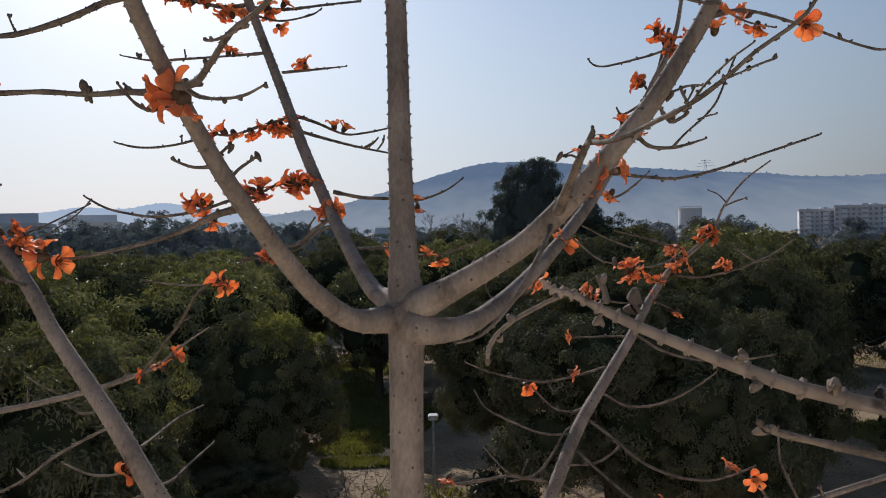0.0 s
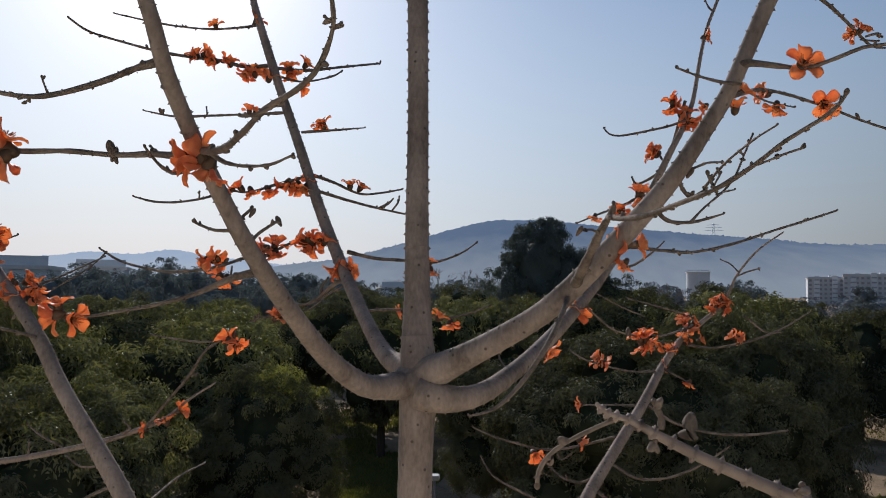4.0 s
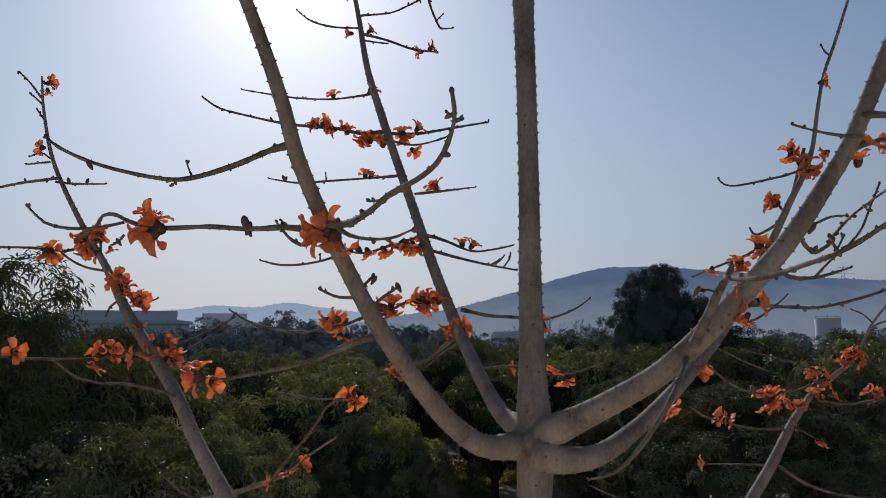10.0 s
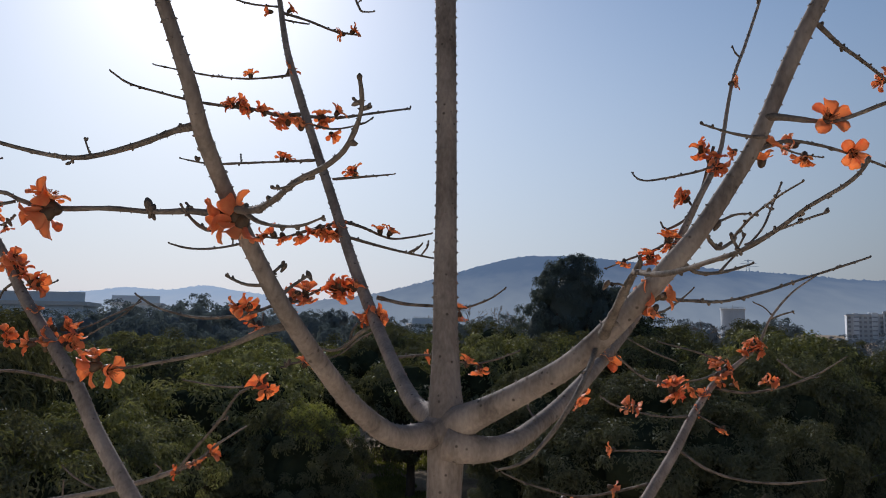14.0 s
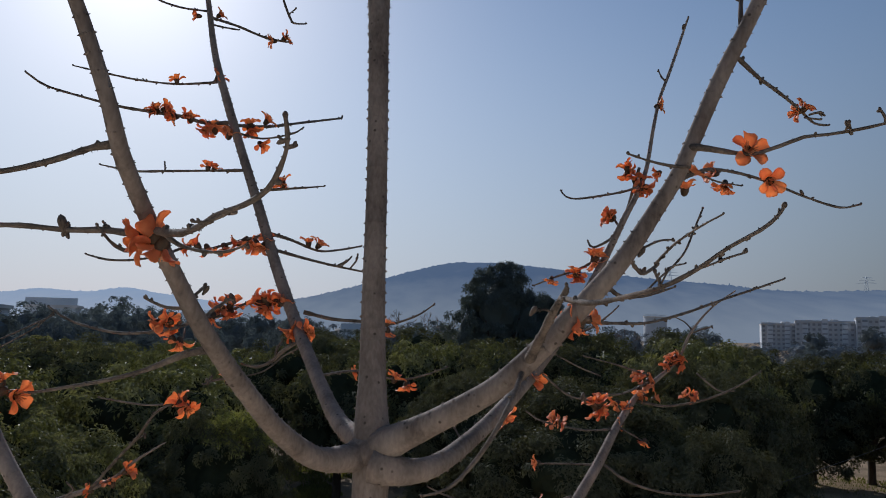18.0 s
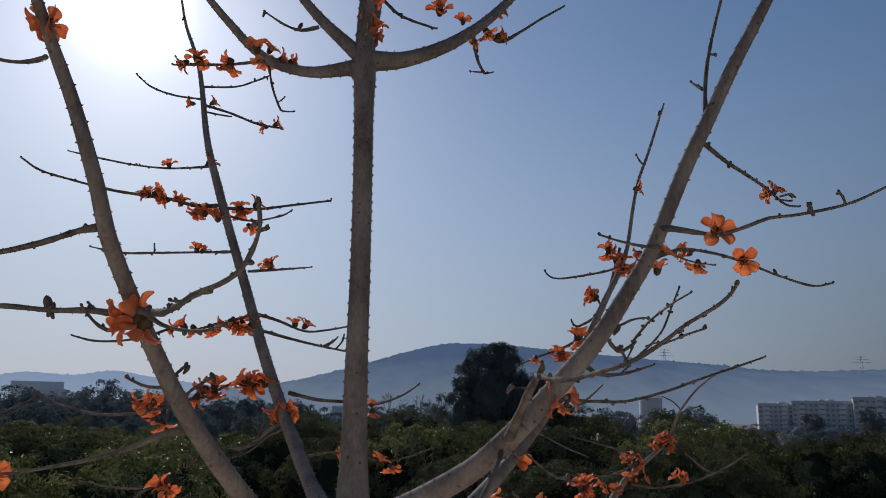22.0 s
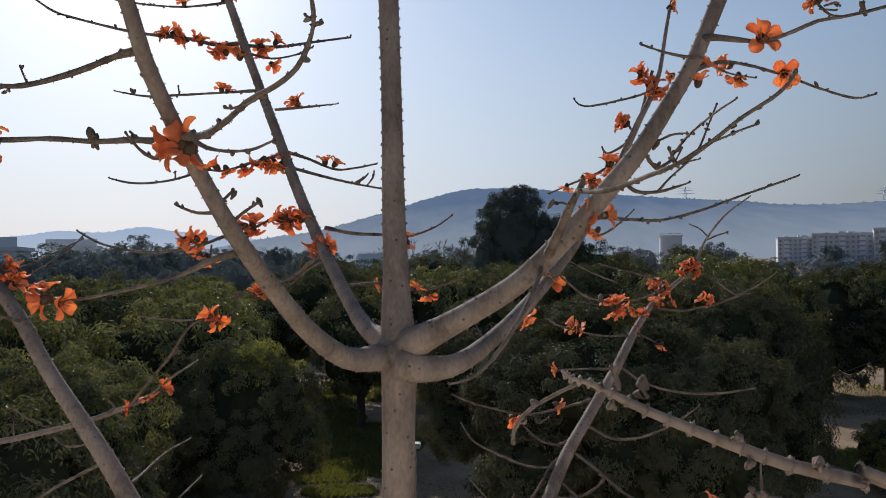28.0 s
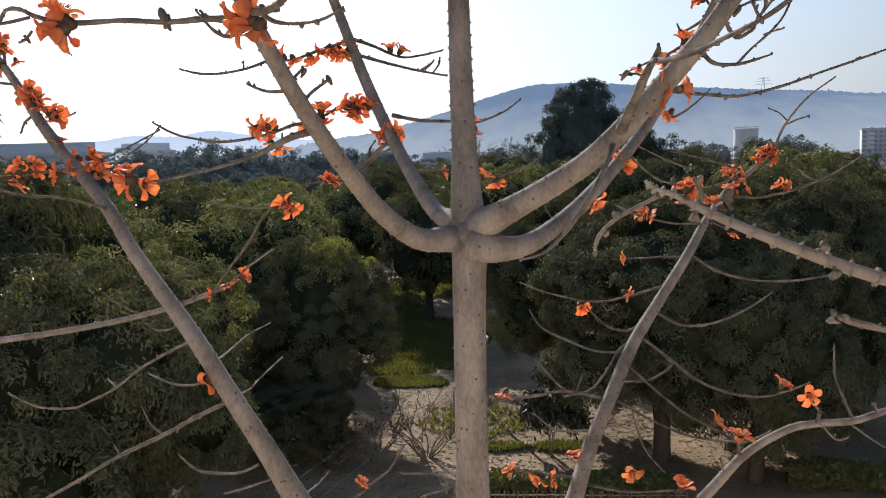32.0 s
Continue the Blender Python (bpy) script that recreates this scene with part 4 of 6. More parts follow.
def petal_mesh(seed):
    """One thick petal along +x: narrow at the cup, broad and round at the end, opening upward and rolled back."""
    rng = np.random.default_rng(seed)
    nu, nv, L = 11, 7, 0.072 * rng.uniform(.92, 1.08)
    start, turn, tip = radians(rng.uniform(58, 80)), rng.uniform(.9, 1.6), rng.uniform(.5, 1.5)
    v = []
    x, z, ang = 0.013, 0.012, start
    for i in range(nu):
        s = i / (nu - 1)
        w = 0.007 + 0.0175 * math.sin(min(1.0, s * 1.45) * math.pi / 2) ** 1.3
        if s > .66:
            w *= math.sqrt(max(0.06, 1 - ((s - .66) / .35) ** 2.6))
        for j in range(nv):
            t = j / (nv - 1) * 2 - 1
            cup = (0.42 - .12 * s) * w * t * t
            v.append((x - cup * math.sin(ang) + (.002 * rng.uniform(-1, 1) if s > .3 else 0), t * w, z + cup * math.cos(ang) + rng.uniform(-.0012, .0012)))
        ang -= (turn + tip * s ** 3 * 2) / nu
        x += math.cos(ang) * L / nu
        z += math.sin(ang) * L / nu
    n = len(v)
    v += [(a, b * .97, c - .002) for a, b, c in v]
    f = []
    for i in range(nu - 1):
        for j in range(nv - 1):
            a = i * nv + j
            f.append((a, a + 1, a + nv + 1, a + nv))
            f.append((n + a, n + a + nv, n + a + nv + 1, n + a + 1))
    rim = [j for j in range(nv)] + [i * nv + nv - 1 for i in range(1, nu)] + [(nu - 1) * nv + j for j in range(nv - 2, -1, -1)] + [i * nv for i in range(nu - 2, 0, -1)]
    for a, b in zip(rim, rim[1:] + rim[:1]):
        f.append((b, a, n + a, n + b))
    return mesh_of("petal", v, f, PETAL)


def calyx_mesh():
    prof = [(0.0, -.016), (.007, -.014), (.0145, -.005), (.019, .008), (.02, .02), (.018, .028), (.0155, .023), (.012, .012)]
    v, f, seg = [], [], 12
    for r, z in prof:
        for k in range(seg):
            a = 2 * math.pi * k / seg
            v.append((r * math.cos(a), r * math.sin(a), z + (.003 * math.cos(5 * a) if r > .013 else 0)))
    for i in range(len(prof) - 1):
        for k in range(seg):
            m = (k + 1) % seg
            f.append((i * seg + k, i * seg + m, i * seg + seg + m, i * seg + seg + k))
    return mesh_of("flower", v, f, CALYX)


def stamen_mesh(seed):
    rng = np.random.default_rng(seed)
    v, f = [], []
    for k in range(30):
        a, b = rng.uniform(0, 6.28), rng.uniform(.05, .42)
        L = rng.uniform(.022, .042)
        d = np.array([math.cos(a) * b, math.sin(a) * b, 1.0])
        d /= np.linalg.norm(d)
        p0 = np.array([math.cos(a) * .006, math.sin(a) * .006, .012])
        p1, p2 = p0 + d * L * .6, p0 + d * L + np.array([math.cos(a), math.sin(a), 0]) * .008
        tv, tf, _, _ = tube_data([(*p0, .0009), (*p1, .0008), (*p2, .0007)], 3, 1, 0, k)
        base = len(v)
        v += [tuple(q) for q in tv]
        f += [tuple(base + i for i in q) for q in tf]
        k0 = len(v)
        e = .0022
        v += [p2 + np.array(o) * e for o in ((1, 0, 0), (0, 1, 0), (-1, 0, 0), (0, -1, 0), (0, 0, 1.4), (0, 0, -.6))]
        f += [(k0, k0 + 1, k0 + 4), (k0 + 1, k0 + 2, k0 + 4), (k0 + 2, k0 + 3, k0 + 4), (k0 + 3, k0, k0 + 4), (k0 + 1, k0, k0 + 5), (k0 + 2, k0 + 1, k0 + 5), (k0 + 3, k0 + 2, k0 + 5), (k0, k0 + 3, k0 + 5)]
    return mesh_of("stamen", v, f, STAMEN)


PETALS = [petal_mesh(s) for s in range(6)]
FLOWER, STAMENS = calyx_mesh(), [stamen_mesh(s) for s in range(3)]
flower_rng = np.random.default_rng(77)


def bloom(x, y, z, size, angle, toward):
    """A flower; angle: the way it opens, seen from the balcony (0 right, 90 up); toward: degrees that it turns to the balcony."""
    r = flower_rng
    a = radians(angle + r.uniform(-12, 12)) if angle is not None else r.uniform(0, 6.28)
    b = radians(toward * (.5 if toward < 55 else 1) + r.uniform(-8, 8))
    d = Vector((math.cos(a) * math.cos(b), -math.sin(b), math.sin(a) * math.cos(b)))
    fl = part("flower", FLOWER, tree)
    k = size * 1.12
    fl.matrix_basis = Matrix.LocRotScale(Vector((x, y, z)) - tree_base - d * 0.02 * k, d.to_track_quat("Z", "Y") @ Euler((0, 0, r.uniform(0, 6.28))).to_quaternion(), (k, k, k))
    for i in range(5):
        p = part("petal", PETALS[int(r.integers(6))], fl)
        p.rotation_euler = (r.uniform(-.12, .12), r.uniform(-.22, .22), i * 1.2566 + r.uniform(-.14, .14))
    part("stamen", STAMENS[int(r.integers(3))], fl)


def bud_at(x, y, z, size):
    r = flower_rng
    d = Vector((r.uniform(-.7, .7), r.uniform(-.4, .4), 1)).normalized()
    ob = part("bud", BUDS, tree)
    ob.matrix_basis = Matrix.LocRotScale(Vector((x, y, z)) - tree_base - d * .01, d.to_track_quat("Z", "Y"), (size * .8,) * 3)


trunk([(-0.191, 3.45, 6.943, 0.0763), (-0.186, 3.48, 7.677, 0.0727), (-0.18, 3.5, 8.009, 0.0771), (-0.173, 3.52, 8.143, 0.0888), (-0.186, 3.55, 8.289, 0.073), (-0.191, 3.6, 8.487, 0.0595), (-0.2, 3.66, 8.793, 0.0535), (-0.206, 3.74, 9.318, 0.0485), (-0.216, 3.81, 9.77, 0.0485), (-0.229, 3.88, 10.169, 0.0505), (-0.238, 3.95, 10.448, 0.0594), (-0.244, 3.99, 10.726, 0.0491), (-0.235, 4.03, 11.119, 0.0416), (-0.239, 4.1, 11.661, 0.0309)])
def collar(x, y, z, rx, ry, rz):
    """Swollen bark where the limbs leave the trunk."""
    bm = bmesh.new()
    bmesh.ops.create_icosphere(bm, subdivisions=4, radius=1)
    for v in bm.verts:
        k = 1 + .07 * noise.noise(v.co * 1.7)
        v.co = Vector((x - tree_base.x + v.co.x * rx * k, y - tree_base.y + v.co.y * ry * k, z + v.co.z * rz * k))
    for face in bm.faces:
        face.smooth = True
    part("collar", bm_mesh("collar", bm, BARK), tree, "swollen fork of the trunk")


collar(-0.175, 3.515, 8.15, .118, .1, .085)
collar(-0.25, 3.97, 10.45, .07, .068, .06)
limb([(-0.178, 3.52, 8.143, 0.0541), (-0.27, 3.45, 8.138, 0.0509), (-0.386, 3.32, 8.155, 0.0449), (-0.506, 3.16, 8.273, 0.0397), (-0.587, 2.9, 8.445, 0.0336), (-0.67, 2.62, 8.659, 0.0293), (-0.753, 2.5, 8.86, 0.0264), (-0.802, 2.4, 9.01, 0.0245), (-0.824, 2.26, 9.148, 0.0237), (-0.835, 2.19, 9.259, 0.0218), (-0.899, 2.13, 9.479, 0.0196), (-0.95, 2.03, 9.657, 0.0164), (-0.982, 1.98, 9.773, 0.0142), (-1.006, 1.93, 9.916, 0.0115)])
limb([(-0.184, 3.55, 8.17, 0.0437), (-0.261, 3.65, 8.199, 0.045), (-0.359, 3.87, 8.238, 0.0406), (-0.49, 4.18, 8.385, 0.0362), (-0.685, 4.63, 8.668, 0.0359), (-0.854, 4.86, 9.004, 0.0347), (-1.032, 5.08, 9.423, 0.0315), (-1.202, 5.26, 9.828, 0.0293), (-1.343, 5.4, 10.183, 0.0296), (-1.498, 5.58, 10.595, 0.0237), (-1.629, 5.78, 11.094, 0.0191), (-1.712, 5.88, 11.371, 0.0157), (-1.855, 5.98, 11.707, 0.0121), (-1.916, 5.98, 11.953, 0.0081)])
limb([(-0.165, 3.52, 8.162, 0.065), (-0.075, 3.44, 8.217, 0.057), (0.046, 3.36, 8.285, 0.0515), (0.184, 3.28, 8.368, 0.0481), (0.315, 3.2, 8.457, 0.0449), (0.43, 3.14, 8.565, 0.044), (0.546, 3.08, 8.693, 0.0411), (0.645, 3.02, 8.811, 0.0384), (0.768, 2.99, 8.964, 0.0343), (0.89, 2.98, 9.153, 0.0305), (0.971, 2.96, 9.297, 0.0285), (1.114, 2.96, 9.626, 0.0298), (1.211, 2.94, 9.828, 0.0281), (1.31, 2.94, 10.031, 0.0265), (1.436, 2.94, 10.265, 0.0239), (1.541, 2.94, 10.467, 0.0202), (1.666, 2.94, 10.753, 0.0154)])
limb([(-0.165, 3.46, 8.11, 0.0585), (-0.055, 3.44, 8.088, 0.0518), (0.092, 3.53, 8.1, 0.0445), (0.286, 3.8, 8.196, 0.0386), (0.477, 4.05, 8.341, 0.0349), (0.66, 4.3, 8.508, 0.0331), (0.87, 4.6, 8.73, 0.0284), (1.114, 4.9, 9.066, 0.0242), (1.293, 4.95, 9.413, 0.0198), (1.374, 5, 9.55, 0.0176), (1.447, 5.05, 9.71, 0.0146), (1.487, 5.1, 9.836, 0.0132), (1.534, 5.15, 10.043, 0.0117), (1.593, 5.2, 10.257, 0.0102), (1.698, 5.3, 10.489, 0.0105), (1.821, 5.4, 10.791, 0.009), (1.866, 5.4, 10.923, 0.0063)])
limb([(-0.242, 3.970, 10.484, 0.0340), (-0.379, 3.990, 10.462, 0.0325), (-0.535, 4.020, 10.457, 0.0290), (-0.698, 4.070, 10.508, 0.0275), (-0.800, 4.100, 10.569, 0.0260), (-0.903, 4.120, 10.656, 0.0245), (-0.973, 4.100, 10.729, 0.0230), (-1.044, 4.050, 10.795, 0.0210), (-1.124, 4.000, 10.880, 0.0180), (-1.227, 3.950, 10.989, 0.0130)])
limb([(-0.259, 3.970, 10.529, 0.0320), (-0.372, 3.990, 10.641, 0.0305), (-0.472, 4.020, 10.747, 0.0290), (-0.556, 4.030, 10.844, 0.0270), (-0.624, 4.000, 10.920, 0.0240), (-0.692, 3.950, 11.004, 0.0180)])
limb([(-0.228, 3.970, 10.511, 0.0420), (-0.077, 4.000, 10.530, 0.0405), (0.045, 4.040, 10.580, 0.0390), (0.170, 4.080, 10.652, 0.0370), (0.273, 4.120, 10.730, 0.0340), (0.401, 4.200, 10.861, 0.0300), (0.539, 4.320, 11.047, 0.0270), (0.692, 4.500, 11.304, 0.0230), (0.892, 4.600, 11.594, 0.0160)])
limb([(-0.24, 4, 10.601, 0.0294), (-0.232, 4.5, 11.031, 0.0273), (-0.232, 5, 11.591, 0.0239)])
limb([(-0.514, 3.5, 5.976, 0.0937), (-0.691, 3.5, 6.352, 0.0786), (-1.008, 3.55, 6.825, 0.0598), (-1.18, 3.58, 7.111, 0.0516), (-1.358, 3.62, 7.381, 0.0458), (-1.574, 3.72, 7.669, 0.0419), (-1.919, 3.9, 8.049, 0.0372), (-2.115, 4, 8.311, 0.0354), (-2.545, 4.25, 8.714, 0.0303), (-2.767, 4.35, 9.004, 0.0224), (-2.992, 4.4, 9.3, 0.0168), (-3.228, 4.45, 9.68, 0.0126), (-3.357, 4.5, 10.029, 0.0096), (-3.387, 4.5, 10.27, 0.0057)])
limb([(-0.107, 3.5, 5.926, 0.0835), (0.122, 4.4, 5.876, 0.0737), (0.34, 5, 6.037, 0.0628), (0.443, 5.2, 6.203, 0.0563), (0.556, 5.4, 6.428, 0.0528), (0.724, 5.6, 6.712, 0.0488), (0.937, 5.9, 7.034, 0.0471), (1.185, 6.2, 7.298, 0.0432), (1.472, 6.5, 7.612, 0.0408), (1.706, 6.8, 7.883, 0.0339), (1.952, 7.1, 8.102, 0.0264), (2.212, 7.4, 8.235, 0.0228), (2.469, 7.5, 8.433, 0.0138), (2.591, 7.5, 8.687, 0.0114), (2.788, 7.5, 8.925, 0.0091), (3.032, 7.5, 9.103, 0.0068)])
limb([(-0.068, 3.5, 5.838, 0.0765), (0.462, 4.2, 5.933, 0.056), (0.92, 4.6, 6.166, 0.0392), (1.212, 4.7, 6.426, 0.032), (1.442, 4.8, 6.608, 0.0277), (1.713, 4.9, 6.719, 0.025), (1.923, 5, 6.726, 0.0238), (2.211, 5.1, 6.708, 0.0226), (2.486, 5.2, 6.747, 0.0213), (2.981, 5.3, 6.846, 0.0165)])
limb([(-0.25, 3.4, 4.9, 0.07), (-2.2, 3.9, 4.95, 0.055), (-4.2, 4.6, 5.9, 0.045), (-4.5, 5.1, 6.9, 0.034), (-4.729, 5.4, 7.129, 0.0316), (-4.182, 5.4, 7.225, 0.0258), (-3.753, 5.42, 7.256, 0.0239), (-3.33, 5.45, 7.302, 0.022), (-2.907, 5.48, 7.365, 0.0202), (-2.479, 5.5, 7.459, 0.0183), (-2.193, 5.55, 7.55, 0.0165), (-2.035, 5.6, 7.623, 0.011), (-1.9, 5.6, 7.738, 0.0092), (-1.701, 5.6, 7.867, 0.0055)])
limb([(-0.15, 3.3, 5.3, 0.065), (0.7, 2.7, 5.4, 0.05), (1.6, 1.7, 6.1, 0.038), (1.75, 1, 7.4, 0.026), (1.1, 0.85, 8, 0.015), (0.453, 0.8, 8.338, 0.0075), (0.391, 0.8, 8.355, 0.0069), (0.316, 0.79, 8.375, 0.0062), (0.27, 0.79, 8.392, 0.0058), (0.222, 0.785, 8.412, 0.0051), (0.179, 0.78, 8.431, 0.0045), (0.147, 0.78, 8.447, 0.0037), (0.125, 0.77, 8.459, 0.0026), (0.108, 0.765, 8.464, 0.0018), (0.099, 0.76, 8.472, 0.0018)])
twig([(0.124, 0.771, 8.46, 0.0019), (0.112, 0.775, 8.456, 0.0019), (0.096, 0.778, 8.448, 0.0019), (0.078, 0.78, 8.438, 0.0018), (0.064, 0.78, 8.427, 0.0018), (0.057, 0.78, 8.415, 0.0018), (0.056, 0.78, 8.407, 0.0018)])
twig([(0.15, 0.779, 8.444, 0.0018), (0.147, 0.78, 8.437, 0.0018)])
twig([(0.274, 0.788, 8.391, 0.0018), (0.276, 0.784, 8.383, 0.0018), (0.273, 0.78, 8.378, 0.0018)])
twig([(0.267, 0.792, 8.395, 0.0018), (0.263, 0.78, 8.406, 0.0018)])
twig([(0.344, 0.791, 8.367, 0.0018), (0.339, 0.78, 8.376, 0.0018)])
branch([(1.45, 0.92, 7.75, 0.02), (0.95, 0.92, 8.05, 0.0125), (0.502, 0.91, 8.263, 0.0056), (0.451, 0.91, 8.28, 0.0049), (0.402, 0.91, 8.292, 0.0047), (0.358, 0.91, 8.303, 0.0042), (0.339, 0.91, 8.309, 0.0035), (0.331, 0.91, 8.313, 0.0023)])
twig([(0.153, 0.779, 8.45, 0.0026), (0.153, 0.78, 8.459, 0.0028), (0.149, 0.78, 8.468, 0.0022)])
twig([(0.182, 0.785, 8.442, 0.0026), (0.179, 0.785, 8.446, 0.0028), (0.178, 0.79, 8.45, 0.0024)])
branch([(-0.845, 2.242, 9.162, 0.0127), (-0.934, 2.319, 9.167, 0.0105), (-1.057, 2.37, 9.141, 0.0091), (-1.205, 2.4, 9.112, 0.0084), (-1.303, 2.4, 9.106, 0.0077), (-1.455, 2.42, 9.137, 0.007), (-1.614, 2.44, 9.184, 0.0064), (-1.741, 2.45, 9.24, 0.0057), (-1.792, 2.45, 9.279, 0.0041)])
twig([(-1.225, 2.401, 9.115, 0.0038), (-1.235, 2.401, 9.135, 0.0031), (-1.244, 2.4, 9.16, 0.0031)])
twig([(-1.274, 2.402, 9.105, 0.0038), (-1.292, 2.4, 9.087, 0.0031)])
branch([(-0.957, 2.056, 9.59, 0.0089), (-1.022, 2.13, 9.612, 0.0068), (-1.087, 2.168, 9.623, 0.0054), (-1.152, 2.2, 9.642, 0.0054), (-1.201, 2.2, 9.654, 0.0047), (-1.299, 2.2, 9.68, 0.004)])
branch([(-0.787, 2.44, 8.943, 0.0126), (-0.896, 2.51, 8.952, 0.0111), (-0.971, 2.553, 8.963, 0.0104), (-1.107, 2.59, 8.965, 0.0097), (-1.242, 2.57, 8.973, 0.0089), (-1.378, 2.55, 8.968, 0.0089), (-1.452, 2.534, 8.973, 0.0081), (-1.518, 2.519, 8.992, 0.0073), (-1.556, 2.509, 9.013, 0.0065), (-1.598, 2.5, 9.009, 0.0065), (-1.647, 2.538, 8.978, 0.0058), (-1.752, 2.6, 8.947, 0.0051)])
twig([(-0.935, 2.536, 8.959, 0.004), (-0.979, 2.56, 8.986, 0.0032)])
twig([(-1.526, 2.515, 8.986, 0.0056), (-1.608, 2.479, 8.963, 0.0056), (-1.692, 2.448, 8.96, 0.0056), (-1.759, 2.422, 8.977, 0.0048), (-1.808, 2.4, 9.028, 0.004)])
twig([(-1.515, 2.5, 8.941, 0.004), (-1.535, 2.5, 8.918, 0.004), (-1.555, 2.5, 8.907, 0.0032)])
branch([(-0.787, 2.435, 8.952, 0.0131), (-0.651, 2.221, 8.921, 0.0104), (-0.49, 1.84, 8.888, 0.0076), (-0.367, 1.567, 8.883, 0.0061), (-0.298, 1.47, 8.888, 0.0052), (-0.246, 1.397, 8.902, 0.0047), (-0.222, 1.37, 8.932, 0.0045), (-0.209, 1.353, 8.963, 0.004), (-0.208, 1.345, 8.988, 0.004), (-0.210, 1.337, 9.007, 0.0035)])
twig([(-0.34, 1.535, 8.884, 0.0037), (-0.365, 1.545, 8.873, 0.0036), (-0.39, 1.555, 8.867, 0.0031), (-0.41, 1.563, 8.868, 0.0025)])
twig([(-0.211, 1.355, 8.962, 0.0028), (-0.198, 1.36, 8.967, 0.0024)])
twig([(-0.21, 1.35, 8.972, 0.0028), (-0.22, 1.352, 8.978, 0.002)])
twig([(-0.714, 2.331, 8.93, 0.0087), (-0.674, 2.31, 8.903, 0.0062), (-0.59, 2.216, 8.876, 0.0051), (-0.49, 2.1, 8.862, 0.0042), (-0.415, 2.02, 8.873, 0.0029)])
branch([(-1.502, 5.1, 9.158, 0.0091), (-1.535, 4.9, 9.1, 0.0087), (-1.588, 4.8, 9.066, 0.0071), (-1.698, 4.73, 9.04, 0.007), (-1.805, 4.662, 9.036, 0.0069), (-1.893, 4.6, 9.057, 0.0048)])
twig([(-1.584, 4.809, 9.07, 0.0057), (-1.58, 4.8, 9.106, 0.0057)])
twig([(-0.836, 2.55, 8.922, 0.0067), (-0.871, 2.502, 8.896, 0.0065), (-0.893, 2.476, 8.9, 0.0057), (-0.912, 2.446, 8.918, 0.005), (-0.931, 2.4, 8.956, 0.0035)])
twig([(-0.725, 2.567, 8.726, 0.0063), (-0.783, 2.602, 8.729, 0.0054), (-0.823, 2.617, 8.741, 0.0053), (-0.854, 2.62, 8.755, 0.0038)])
twig([(-0.7, 2.565, 8.758, 0.0062), (-0.682, 2.58, 8.778, 0.0053), (-0.67, 2.6, 8.797, 0.0045)])
twig([(-0.673, 2.606, 8.689, 0.0063), (-0.654, 2.634, 8.721, 0.0054), (-0.621, 2.639, 8.745, 0.0054), (-0.597, 2.64, 8.762, 0.0046)])
branch([(-1.136, 4.75, 8.732, 0.0099), (-1.178, 4.4, 8.703, 0.0091), (-1.235, 4.18, 8.657, 0.0086), (-1.361, 4.2, 8.631, 0.0075), (-1.597, 4.35, 8.621, 0.0077), (-1.846, 4.5, 8.658, 0.0067), (-1.976, 4.577, 8.695, 0.0068), (-2.111, 4.66, 8.756, 0.0055)])
twig([(-2.055, 4.631, 8.741, 0.0048), (-2.121, 4.64, 8.677, 0.0041), (-2.208, 4.646, 8.613, 0.0041), (-2.413, 4.65, 8.493, 0.0035)])
branch([(-0.674, 2.678, 8.598, 0.0138), (-0.761, 2.72, 8.578, 0.0113), (-0.842, 2.736, 8.543, 0.0096), (-0.92, 2.74, 8.514, 0.008), (-1.036, 2.744, 8.484, 0.0064), (-1.153, 2.747, 8.462, 0.0056), (-1.251, 2.75, 8.445, 0.0048), (-1.315, 2.69, 8.454, 0.0047)])
twig([(-1.209, 4.243, 8.652, 0.0062), (-1.199, 4.193, 8.606, 0.0062), (-1.198, 4.15, 8.574, 0.0061)])
twig([(-1.632, 5.784, 11.102, 0.0095), (-1.411, 5.941, 11.179, 0.0077), (-1.279, 6.037, 11.275, 0.0077), (-1.194, 6.1, 11.346, 0.0078)])
twig([(-1.619, 5.739, 10.982, 0.0094), (-1.879, 5.901, 11.075, 0.0076), (-2.102, 6.016, 11.188, 0.0076), (-2.259, 6.1, 11.327, 0.0058)])
twig([(-1.587, 5.713, 10.926, 0.0112), (-1.488, 6.136, 11.031, 0.0098), (-1.341, 6.547, 11.096, 0.0104), (-1.161, 6.7, 11.119, 0.0084)])
twig([(-1.568, 5.688, 10.862, 0.0075), (-1.515, 5.897, 10.922, 0.0076), (-1.468, 6.1, 10.986, 0.0057)])
twig([(-1.438, 5.485, 10.367, 0.0107), (-1.556, 5.622, 10.401, 0.0089), (-1.812, 5.716, 10.415, 0.0089), (-2.089, 5.785, 10.456, 0.0072), (-2.331, 5.8, 10.502, 0.0072), (-2.545, 5.7, 10.523, 0.0053)])
branch([(-1.265, 5.352, 10.046, 0.0155), (-1.502, 5.441, 10.06, 0.0136), (-1.678, 5.488, 10.114, 0.0119), (-1.903, 5.5, 10.144, 0.0118), (-2.053, 5.32, 10.126, 0.0098), (-2.223, 5.086, 10.123, 0.0078), (-2.34, 4.9, 10.127, 0.0075), (-2.389, 4.75, 10.158, 0.0058)])
branch([(-1.265, 5.357, 10.027, 0.012), (-1.16, 5.898, 10.164, 0.0111), (-0.991, 6.444, 10.346, 0.01), (-0.763, 7.28, 10.62, 0.009)])
